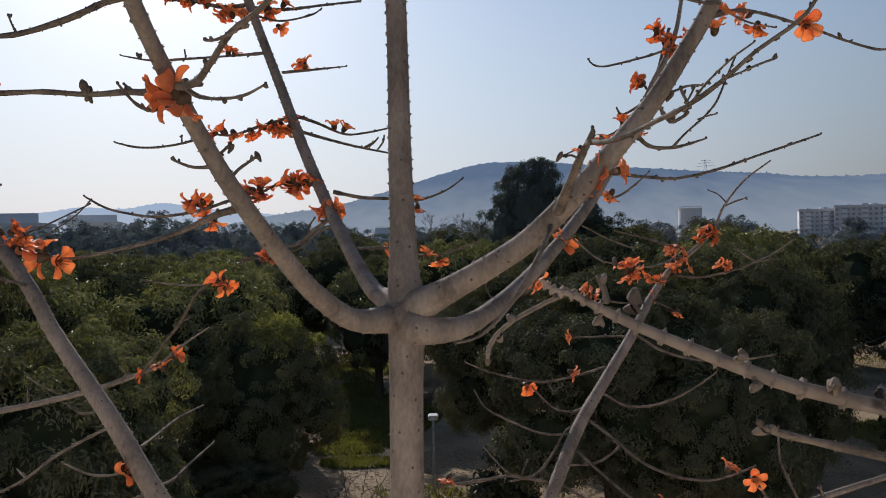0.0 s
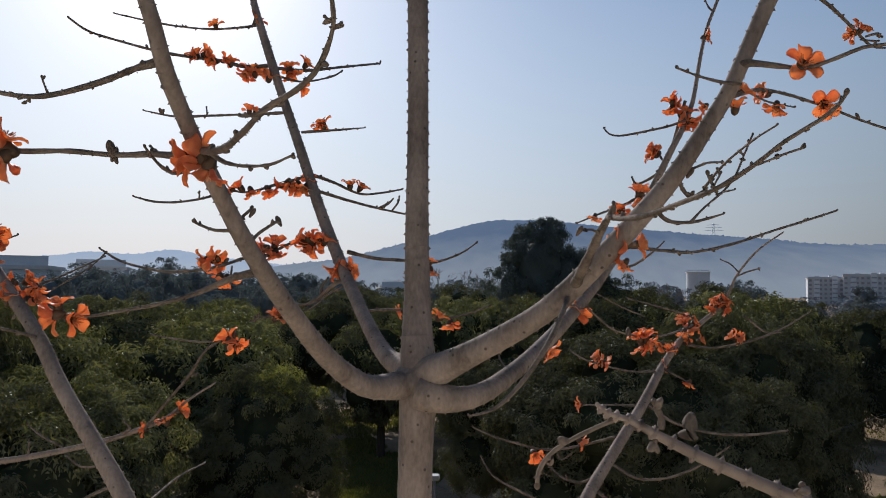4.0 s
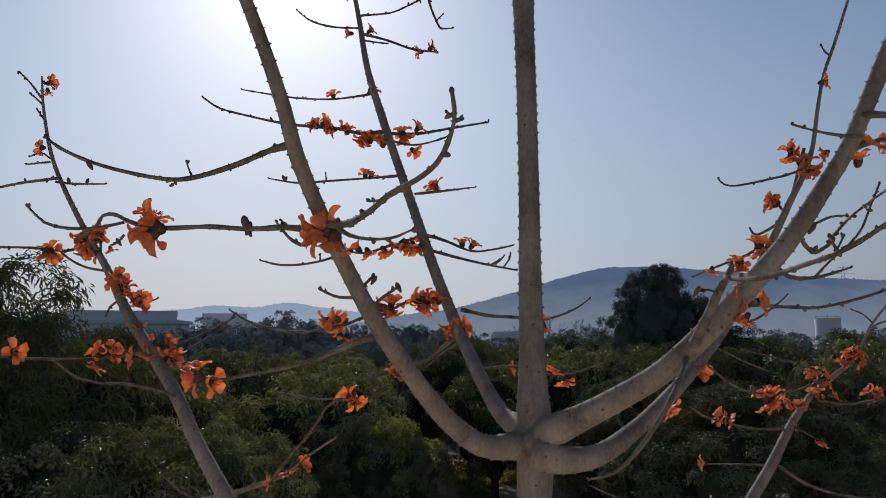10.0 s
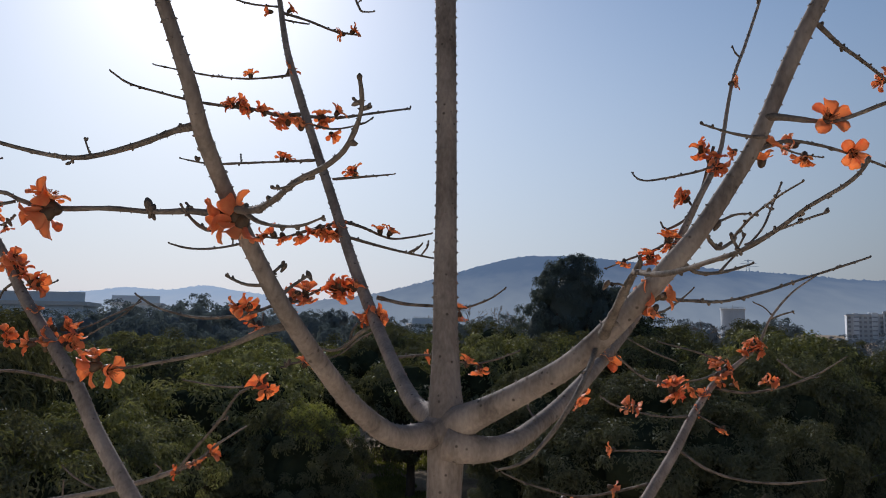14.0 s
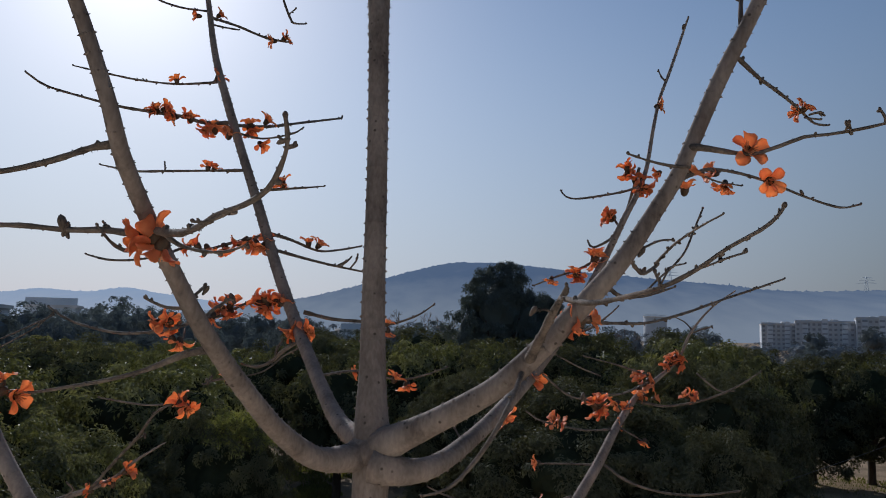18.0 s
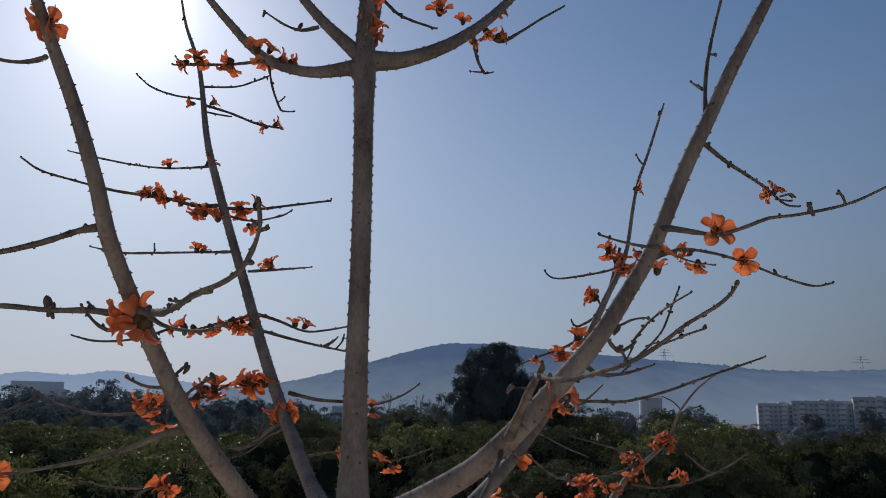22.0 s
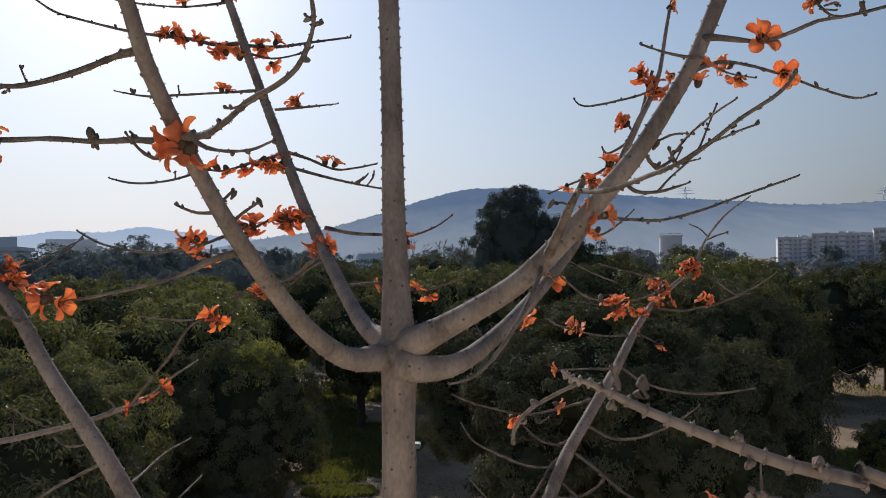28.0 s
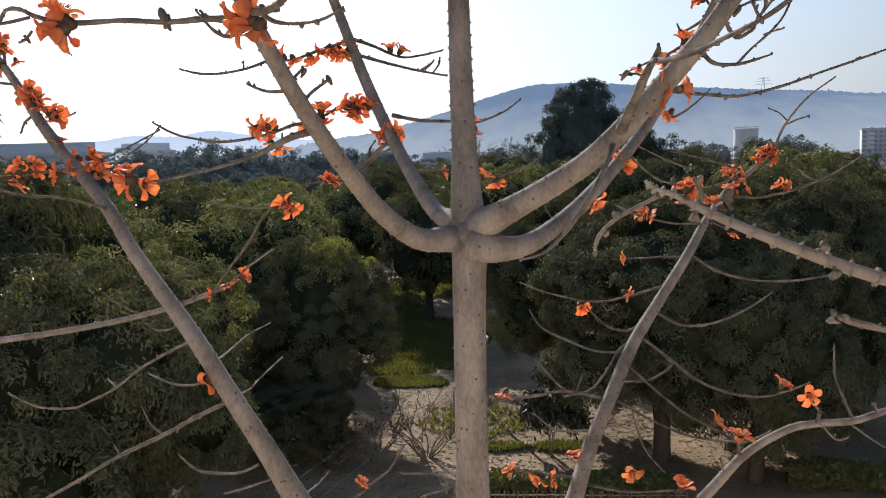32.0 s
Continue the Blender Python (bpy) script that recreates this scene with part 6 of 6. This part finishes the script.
twig([(0.564, 5.464, 6.52, 0.0101), (0.345, 5.482, 6.515, 0.0085), (0.226, 5.494, 6.583, 0.0068), (0.167, 5.5, 6.636, 0.0051)])
twig([(0.606, 5.48, 6.544, 0.0085), (0.708, 5.49, 6.581, 0.0085), (0.766, 5.5, 6.673, 0.0051)])
twig([(0.472, 5.25, 6.258, 0.0115), (0.207, 5.223, 6.303, 0.0098), (-0.006, 5.2, 6.338, 0.0065)])
twig([(0.514, 5.219, 6.222, 0.0098), (0.753, 5.033, 6.258, 0.0078), (1.031, 4.8, 6.37, 0.006)])
twig([(0.86, 5.503, 6.67, 0.0063), (0.943, 5.477, 6.391, 0.0065), (1.067, 5.4, 6.239, 0.005)])
twig([(2.151, 7.362, 8.228, 0.0109), (1.667, 6.484, 8.186, 0.0077), (1.491, 6.4, 8.194, 0.0057)])
twig([(1.653, 6.775, 7.863, 0.0101), (1.334, 6.388, 7.905, 0.0076), (0.89, 5.596, 8.055, 0.0067), (0.759, 5.5, 8.128, 0.0049)])
twig([(1.686, 6.815, 7.906, 0.0101), (1.798, 6.708, 7.841, 0.008), (1.906, 6.6, 7.777, 0.0059)])
twig([(2.151, 7.365, 8.29, 0.0109), (1.836, 7.131, 8.379, 0.0084), (1.421, 6.8, 8.476, 0.006)])
twig([(1.943, 5.006, 6.724, 0.0106), (1.897, 4.853, 6.851, 0.0088), (1.802, 4.7, 6.967, 0.0071)])
twig([(1.399, 4.794, 6.593, 0.0103), (1.391, 4.77, 6.667, 0.0102), (1.398, 4.75, 6.729, 0.0087)])
twig([(1.402, 4.759, 6.691, 0.0073), (1.502, 4.78, 6.718, 0.0073), (1.583, 4.8, 6.745, 0.0058)])
twig([(2.219, 5.103, 6.706, 0.0123), (2.158, 5.135, 6.859, 0.0093), (2.116, 5.163, 6.992, 0.0078), (2.122, 5.2, 7.183, 0.0062)])
twig([(2.188, 5.088, 6.693, 0.0077), (2.317, 5.094, 6.595, 0.0062), (2.464, 5.1, 6.497, 0.0046)])
twig([(1.297, 4.744, 6.503, 0.0072), (1.264, 4.7, 6.616, 0.0058)])
twig([(1.982, 5.017, 6.712, 0.0076), (2.069, 5.008, 6.617, 0.0061), (2.135, 5, 6.631, 0.0061)])
twig([(2.399, 5.166, 6.732, 0.0093), (2.364, 5.15, 6.803, 0.0077)])
bloom(-0.764, 2.400, 8.928, 1.10, 120, 8)
bloom(-0.802, 2.405, 8.929, 1.05, 195, 15)
bloom(-0.742, 2.390, 8.896, 0.95, 250, -20)
bloom(-1.136, 4.793, 8.751, 1.00, 300, 10)
bloom(-0.889, 4.749, 8.787, 1.10, 250, 40)
bloom(-0.796, 4.738, 8.819, 1.00, 60, 10)
bloom(-0.721, 4.625, 8.642, 1.00, 230, 10)
bloom(-0.646, 4.601, 8.654, 0.95, 20, 10)
bloom(-0.916, 5.215, 9.617, 1.00, 110, 20)
bloom(-1.111, 5.068, 9.204, 1.00, 240, 25)
bloom(-1.031, 5.055, 9.183, 1.05, 290, 25)
bloom(-1.418, 5.098, 9.178, 1.00, 140, 10)
bloom(-1.347, 5.098, 9.155, 0.90, 300, 0)
bloom(-1.481, 5.101, 9.158, 0.80, 200, 10)
bloom(-0.781, 5.584, 9.261, 0.95, 100, 15)
bloom(-0.726, 5.752, 9.266, 1.00, 45, 15)
bloom(-1.281, 4.179, 8.693, 0.90, 150, 10)
bloom(-1.204, 4.148, 8.58, 0.85, 270, 20)
bloom(-0.183, 4.9, 8.709, 0.70, 80, 0)
bloom(-0.183, 4.9, 8.655, 0.75, 270, 0)
bloom(-0.06, 5.069, 8.322, 0.95, 275, 40)
bloom(-0.131, 5.066, 8.365, 0.90, 60, 0)
bloom(-0.366, 5.019, 8.4, 0.70, 180, 0)
bloom(-1.251, 4.419, 8.266, 0.95, 250, 15)
bloom(-1.251, 4.418, 8.263, 0.50, 20, 0)
bloom(-1.031, 4.526, 8.396, 0.60, 180, 10)
bloom(-1.434, 5.432, 10.014, 1.00, 100, 10)
bloom(-1.298, 5.308, 9.949, 1.00, 60, 10)
bloom(-1.501, 5.453, 10.017, 0.90, 240, 10)
bloom(-1.39, 5.306, 9.716, 0.70, 70, 10)
bloom(0.621, 4.322, 8.428, 1.05, 20, 60)
bloom(0.6, 3.054, 8.725, 1.00, 160, 25)
bloom(0.686, 3.206, 8.731, 0.80, 20, 10)
bloom(0.977, 4.81, 8.709, 0.95, 240, 20)
bloom(0.469, 4.399, 8.225, 0.95, 300, 30)
bloom(1.263, 5.258, 9.437, 0.95, 160, 20)
bloom(1.174, 5.198, 9.2, 0.80, 80, 10)
bloom(0.996, 4.997, 9.022, 0.70, 260, 10)
bloom(1.425, 5.04, 9.671, 0.90, 90, 15)
bloom(1.408, 5.008, 9.584, 0.70, 270, 15)
bloom(1.005, 3.02, 9.231, 0.75, 90, 10)
bloom(1.274, 3.316, 9.305, 0.70, 250, 20)
bloom(1.052, 4.586, 8.252, 1.00, 330, 40)
bloom(1.175, 4.897, 9.082, 0.70, 270, 0)
bloom(1.002, 5.769, 8.041, 0.70, 0, 10)
bloom(1.181, 2.859, 9.345, 1.00, 80, 70)
bloom(1.649, 3.715, 9.412, 1.05, 250, 60)
bloom(1.239, 3.341, 9.363, 0.70, 180, 10)
bloom(1.051, 3.083, 9.31, 0.70, 40, 10)
bloom(1.53, 5.045, 9.714, 0.70, 200, 10)
bloom(1.986, 4.026, 9.865, 0.80, 60, 20)
bloom(1.95, 4.029, 9.844, 0.70, 200, 0)
bloom(1.583, 5.188, 10.201, 0.85, 0, 30)
bloom(1.276, 5.252, 9.454, 1.00, 160, 25)
bloom(1.101, 4.918, 9.144, 1.00, 60, 20)
bloom(0.999, 4.993, 9.041, 0.90, 250, 25)
bloom(0.843, 5.062, 9.006, 0.70, 260, 10)
bloom(1.405, 5.017, 9.604, 0.80, 280, 10)
bloom(1.394, 5.107, 9.678, 0.80, 100, 10)
bloom(-1.299, 6.592, 11.09, 0.95, 190, 15)
bloom(-1.204, 6.649, 11.14, 1.00, 20, 15)
bloom(-1.799, 5.699, 10.439, 0.80, 90, 10)
bloom(-1.445, 5.501, 10.407, 0.95, 60, 20)
bloom(-1.863, 5.495, 10.16, 1.00, 100, 15)
bloom(-1.752, 5.49, 10.132, 0.90, 150, 10)
bloom(-1.613, 5.472, 10.096, 0.90, 80, 10)
bloom(-1.46, 5.438, 10.014, 0.80, 250, 15)
bloom(-1.351, 5.398, 10.008, 0.90, 230, 30)
bloom(-1.223, 5.56, 10.057, 1.05, 290, 25)
bloom(-1.157, 5.831, 10.19, 1.00, 60, 10)
bloom(-1.14, 5.579, 9.95, 0.90, 330, 10)
bloom(-1.431, 5.314, 9.724, 0.80, 80, 10)
bloom(-1.55, 5.838, 10.995, 0.80, 40, 10)
bloom(-1.707, 5.815, 10.975, 0.80, 180, 10)
bloom(-1.184, 4.122, 10.576, 0.95, 90, 20)
bloom(-1.248, 4.116, 10.528, 0.80, 200, 10)
bloom(-1.165, 4.143, 10.554, 0.70, 270, 10)
bloom(-1.018, 4.203, 10.563, 1.00, 270, 10)
bloom(-1.024, 4.194, 10.592, 0.80, 170, 0)
bloom(-0.848, 4.077, 10.621, 1.00, 110, 10)
bloom(-0.777, 4.112, 10.629, 0.80, 70, 20)
bloom(-0.817, 4.132, 10.571, 1.00, 260, 20)
bloom(-0.708, 4.097, 10.559, 0.90, 20, 10)
bloom(-0.643, 4.074, 10.543, 0.70, 0, 10)
bloom(-0.931, 5.204, 9.613, 0.80, 260, 15)
bloom(-0.2, 3.98, 10.657, 0.90, 120, 30)
bloom(-0.199, 3.993, 10.738, 1.00, 60, 30)
bloom(-0.233, 3.994, 10.744, 1.00, 180, 20)
bloom(-0.185, 3.99, 10.666, 0.80, 330, 10)
bloom(-0.206, 4.004, 10.851, 0.90, 90, 10)
bloom(0.445, 4.291, 10.872, 0.90, 300, 10)
bloom(0.531, 4.372, 10.889, 0.90, 10, 10)
bloom(0.389, 4.461, 10.888, 0.60, 230, 10)
bloom(0.545, 4.487, 11.111, 0.80, 30, 20)
bloom(0.163, 4.200, 10.952, 1.10, 100, 60)
bloom(0.298, 4.179, 10.875, 0.70, 90, 0)
bloom(-0.958, 2.022, 9.675, 0.70, 200, 10)
bloom(-0.945, 2.028, 9.671, 0.70, 350, 10)
bloom(-1.426, 2.530, 8.974, 1.20, 165, 5)
bloom(-1.427, 2.520, 8.941, 1.05, 235, 15)
bloom(-1.430, 2.530, 8.999, 0.90, 80, 0)
bloom(-2.845, 4.382, 9.224, 0.80, 150, 0)
bloom(-2.941, 4.369, 9.191, 0.80, 100, 0)
bloom(-3.045, 4.177, 9.076, 1.00, 250, 15)
bloom(-2.89, 4.348, 9.102, 0.80, 200, 10)
bloom(-2.693, 4.316, 8.909, 0.90, 140, 10)
bloom(-2.625, 4.312, 8.865, 0.80, 40, 10)
bloom(-2.556, 4.369, 8.796, 1.10, 0, 20)
bloom(-2.558, 4.308, 8.821, 0.80, 90, 0)
bloom(-2.82, 3.674, 8.515, 0.95, 20, 10)
bloom(-2.619, 4.102, 8.518, 0.76, 170, 10)
bloom(-2.544, 4.108, 8.525, 0.76, 40, 10)
bloom(-2.659, 4.099, 8.45, 0.38, 270, 30)
bloom(-2.452, 4.207, 8.64, 0.67, 90, 10)
bloom(-2.326, 4.119, 8.502, 0.67, 180, 10)
bloom(-2.333, 4.164, 8.564, 0.67, 150, 10)
bloom(-2.265, 4.179, 8.558, 0.76, 30, 10)
bloom(-2.245, 4.147, 8.475, 0.80, 150, 10)
bloom(-2.21, 4.154, 8.462, 0.84, 25, 10)
bloom(-1.323, 2.687, 8.483, 0.70, 95, 10)
bloom(-1.329, 2.683, 8.45, 0.85, 190, 20)
bloom(-1.287, 2.715, 8.439, 0.80, 350, 20)
bloom(-3.346, 4.526, 10.233, 0.80, 20, 10)
bloom(-3.353, 4.517, 10.176, 0.60, 270, 0)
bloom(-3.315, 4.442, 9.779, 0.75, 180, 0)
bloom(-3.683, 4.441, 9.545, 0.70, 180, 10)
bloom(-2.776, 4.4, 9.12, 0.60, 300, 0)
bloom(-1.029, 4.495, 8.374, 0.80, 60, 10)
bloom(-1.494, 3.655, 7.454, 1.10, 20, 10)
bloom(-2.044, 5.594, 7.594, 1.00, 100, 10)
bloom(-1.948, 5.601, 7.67, 1.00, 40, 20)
bloom(-2.174, 5.554, 7.548, 0.80, 170, 0)
bloom(-1.001, 4.521, 8.385, 0.70, 30, 0)
bloom(-1.044, 5.146, 6.257, 0.90, 60, 10)
bloom(0.595, 6.355, 7.253, 1.15, 300, 60)
bloom(1.026, 6.803, 7.573, 0.95, 200, 20)
bloom(0.983, 6.504, 7.325, 1.05, 330, 15)
bloom(-0.033, 5.612, 6.758, 1.00, 260, 20)
bloom(-0.006, 5.2, 6.338, 0.90, 120, 10)
bloom(0.186, 5.209, 6.281, 1.00, 200, 40)
bloom(0.264, 5.216, 6.265, 1.00, 10, 40)
bloom(0.790, 5.052, 6.39, 1.05, 280, 60)
bloom(1.059, 4.803, 6.391, 1.10, 90, 20)
bloom(0.446, 5.357, 6.382, 0.80, 100, 20)
bloom(1.367, 5.18, 6.679, 1.05, 30, 10)
bloom(1.393, 4.755, 6.737, 1.00, 70, 10)
bloom(1.794, 5.187, 6.929, 1.00, 60, 0)
bloom(1.780, 4.717, 7.007, 0.98, 270, 65)
bloom(2.02, 7.196, 8.248, 1.00, 120, 20)
bloom(2.067, 7.211, 8.207, 1.05, 300, 30)
bloom(2.417, 7.495, 8.424, 1.10, 100, 20)
bloom(2.486, 7.488, 8.39, 1.10, 340, 20)
bloom(2.36, 7.473, 8.385, 1.00, 230, 10)
bloom(2.3, 6.685, 8.159, 1.00, 20, 40)
bloom(1.817, 6.959, 8.012, 1.10, 90, 20)
bloom(1.751, 6.83, 7.901, 0.80, 180, 10)
bloom(1.044, 4.576, 8.287, 1.00, 90, 10)
bloom(0.997, 5.761, 8.044, 1.00, 150, 10)
bloom(1.071, 5.9, 8.012, 0.90, 330, 10)
bloom(1.889, 6.62, 7.79, 0.80, 250, 10)
bloom(0.476, 4.34, 8.227, 1.00, 330, 30)
bloom(-2.676, 4.346, 8.949, 0.78, 18, 22)
bloom(-2.689, 4.345, 8.947, 0.78, 210, 21)
bloom(-2.648, 4.318, 8.885, 1.04, 183, 16)
bloom(-2.607, 4.316, 8.859, 0.75, 313, 44)
bloom(-2.632, 4.327, 8.893, 0.93, 56, 24)
bloom(-2.551, 4.36, 8.789, 0.78, 255, 31)
bloom(-2.563, 4.374, 8.826, 0.84, 120, 35)
bloom(-2.624, 4.096, 8.428, 0.80, 246, 38)
bloom(-2.536, 4.106, 8.482, 0.66, 16, 39)
bloom(-2.637, 4.096, 8.496, 0.81, 135, 17)
bloom(-2.309, 4.08, 8.46, 0.78, 75, 13)
bloom(-2.328, 4.118, 8.504, 0.77, 58, 42)
bloom(-2.42, 4.113, 8.471, 0.87, 179, 30)
bloom(-2.316, 4.15, 8.541, 0.65, 242, 20)
bloom(-2.263, 4.18, 8.559, 0.85, 18, 10)
bloom(-2.451, 4.63, 8.539, 0.81, 106, 14)
bloom(-2.229, 4.213, 8.521, 0.80, 289, 20)
bloom(2.345, 7.473, 8.392, 0.92, 221, 13)
bloom(2.438, 7.488, 8.414, 0.91, 302, 36)
bloom(2.463, 7.507, 8.47, 0.81, 27, 35)
bloom(2.406, 7.504, 8.466, 0.87, 117, 19)
bloom(2.032, 7.281, 8.278, 1.03, 124, 28)
bloom(1.942, 6.938, 8.19, 0.97, 257, 38)
bloom(2.147, 7.344, 8.257, 0.85, 21, 15)
bloom(2.007, 7.048, 8.118, 0.78, 197, 23)
bloom(2.085, 6.968, 8.116, 0.80, 20, 26)
bloom(-0.947, 4.755, 8.817, 1.03, 154, 15)
bloom(-0.921, 4.752, 8.778, 0.82, 248, 26)
bloom(-0.878, 4.746, 8.822, 0.95, 48, 40)
bloom(-0.621, 4.561, 8.63, 0.77, 342, 29)
bloom(-0.702, 4.619, 8.646, 0.91, 164, 5)
bloom(-1.798, 5.489, 10.161, 0.95, 19, 21)
bloom(-1.868, 5.497, 10.147, 0.86, 191, 36)
bloom(-1.729, 5.495, 10.109, 0.88, 192, 40)
bloom(-1.657, 5.481, 10.113, 0.85, 2, 36)
bloom(-1.495, 5.454, 10.018, 0.96, 250, 27)
bloom(-1.47, 5.435, 10.042, 0.95, 70, 30)
bloom(-1.214, 5.6, 10.067, 1.01, 282, 31)
bloom(-1.222, 5.55, 10.094, 0.97, 110, 8)
bloom(-0.851, 4.746, 8.809, 0.78, 331, 41)
bloom(-0.911, 4.749, 8.839, 0.95, 127, 11)
bloom(-1.156, 4.694, 8.77, 0.99, 183, 22)
bloom(-1.108, 4.783, 8.748, 1.02, 292, 13)
bloom(-1.107, 4.77, 8.797, 1.02, 58, 40)
bloom(-1.159, 4.673, 8.754, 0.87, 55, 34)
bloom(-1.16, 4.554, 8.712, 0.95, 240, 19)
bloom(-0.969, 4.943, 9.162, 0.85, 239, 22)
bloom(-0.951, 4.966, 9.21, 0.75, 76, 39)
bloom(-1.085, 5.066, 9.192, 0.93, 343, 24)
bloom(-1.157, 5.083, 9.193, 0.89, 192, 37)
bloom(-1.236, 5.095, 9.165, 0.92, 309, 13)
bloom(-1.339, 4.191, 8.681, 0.95, 202, 18)
bloom(-1.29, 4.187, 8.684, 1.04, 342, 26)
bloom(-1.261, 4.192, 8.608, 0.77, 139, 14)
bloom(-1.229, 4.422, 8.226, 0.94, 312, 34)
bloom(-1.269, 4.413, 8.257, 1.05, 135, 5)
bloom(1.345, 5.112, 9.712, 0.87, 268, 18)
bloom(1.365, 5.103, 9.732, 0.79, 7, 43)
bloom(1.342, 5.103, 9.756, 0.97, 106, 5)
bloom(1.414, 5.018, 9.613, 0.80, 170, 21)
bloom(1.452, 5.02, 9.613, 0.87, 347, 15)
bloom(1.086, 4.923, 9.151, 0.84, 88, 15)
bloom(1.088, 4.933, 9.112, 0.96, 272, 17)
bloom(0.99, 4.996, 9.05, 0.97, 98, 17)
bloom(0.999, 4.997, 9.023, 0.78, 289, 8)
bloom(1.029, 4.583, 8.235, 0.98, 273, 8)
bloom(1.009, 4.57, 8.276, 0.89, 116, 16)
bloom(1.613, 6.449, 8.112, 0.90, 197, 38)
bloom(1.855, 6.999, 8.036, 0.81, 15, 34)
bloom(2.04, 7.221, 8.255, 0.76, 90, 7)
bloom(1.995, 7.183, 8.165, 0.81, 251, 40)
bloom(2.157, 7.342, 8.219, 0.91, 3, 44)
bloom(2.377, 7.479, 8.396, 0.97, 167, 30)
bloom(2.467, 7.477, 8.376, 0.83, 320, 20)
bloom(2.494, 7.495, 8.446, 0.81, 56, 34)
bloom(2.273, 6.718, 8.16, 0.82, 135, 11)
bloom(2.309, 6.676, 8.161, 0.93, 323, 32)
bloom(0.793, 4.54, 8.694, 0.77, 280, 7)
bloom(0.81, 4.577, 8.729, 0.90, 94, 23)
bloom(0.592, 4.212, 8.453, 0.85, 52, 22)
bloom(-2.85, 4.379, 9.225, 0.90, 107, 21)
bloom(-2.84, 4.388, 9.211, 1.02, 279, 43)
bloom(-2.927, 4.373, 9.18, 0.99, 12, 32)
bloom(-2.989, 4.415, 9.179, 0.93, 202, 17)
bloom(-2.98, 4.44, 9.105, 0.76, 260, 10)
bloom(-2.845, 4.359, 9.093, 0.83, 191, 33)
bloom(-3.057, 4.221, 9.104, 1.03, 110, 7)
bloom(-3.073, 4.281, 9.082, 0.83, 308, 31)
bud_at(-1.116, 2.588, 8.978, 1.60)
bud_at(-0.59, 2.642, 8.763, 1.00)
bud_at(-1.231, 4.199, 8.673, 1.20)
bud_at(0.387, 2.72, 8.747, 1.00)
bud_at(0.945, 4.532, 8.303, 1.10)
bud_at(-1.102, 5.063, 9.226, 0.80)
bud_at(-0.929, 5.21, 9.581, 0.10)
bud_at(0.826, 2.984, 8.98, 1.30)
bud_at(0.9, 3.215, 8.929, 1.00)
bud_at(-0.534, 5.589, 9.117, 1.00)
bud_at(-0.451, 5.694, 9.167, 0.80)
bud_at(-2.044, 5.377, 9.724, 1.20)
bud_at(0.02, 5, 9.844, 0.10)
bud_at(-1.109, 2.59, 8.964, 1.30)
bud_at(-0.76, 7.277, 10.631, 1.00)
bud_at(-1.284, 6.031, 11.284, 0.90)
bud_at(-1.222, 6.082, 11.327, 0.90)
bud_at(-1.197, 6.1, 11.33, 0.90)
bud_at(-1.546, 5.638, 10.74, 1.00)
bud_at(-1.508, 5.617, 10.677, 0.90)
bud_at(-1.558, 5.652, 10.776, 1.00)
bud_at(-1.649, 5.789, 11.119, 0.70)
bud_at(1.828, 5.404, 10.846, 1.20)
bud_at(1.822, 3.749, 9.366, 0.90)
bud_at(2.104, 4.093, 9.858, 0.90)
bud_at(1.464, 2.701, 9.408, 1.00)
bud_at(0.846, 2.984, 9.106, 1.00)
bud_at(1.049, 4.836, 8.997, 0.80)
bud_at(-0.804, 4.004, 10.783, 1.00)
bud_at(-0.608, 4.015, 10.716, 1.30)
bud_at(-0.255, 3.992, 10.758, 1.20)
bud_at(0.415, 4.6, 10.907, 1.00)
bud_at(-1.884, 5.977, 11.776, 1.20)
bud_at(-1.238, 5.284, 9.887, 0.80)
bud_at(-0.665, 2.602, 8.786, 0.90)
bud_at(-1.157, 4.614, 8.731, 1.10)
bud_at(-3.11, 4.438, 9.557, 1.00)
bud_at(-1.617, 2.441, 9.173, 1.00)
bud_at(-3.408, 4.433, 9.569, 0.90)
bud_at(-2.108, 5.239, 10.136, 1.00)
bud_at(-2.045, 5.377, 9.724, 1.20)
bud_at(-3.372, 4.507, 10.23, 1.00)
bud_at(-3.554, 4.492, 10.304, 0.80)
bud_at(-1.535, 2.5, 8.918, 0.80)
bud_at(-1.106, 2.592, 8.954, 1.10)
bud_at(-1.13, 4.498, 8.379, 1.00)
bud_at(0.933, 4.518, 8.314, 1.40)
bud_at(0.826, 6.177, 7.113, 1.00)
bud_at(0.717, 6.238, 7.153, 0.80)
bud_at(2.062, 5.009, 6.642, 0.90)
bud_at(2.801, 7.5, 8.752, 1.00)
bud_at(-1.641, 5, 7.995, 1.00)
bud_at(-1.126, 4.417, 8.369, 1.00)
bud_at(-3.109, 4.439, 9.557, 1.30)
bud_at(-2.988, 4.444, 9.55, 1.20)
bud_at(-2.054, 5.375, 9.726, 1.40)
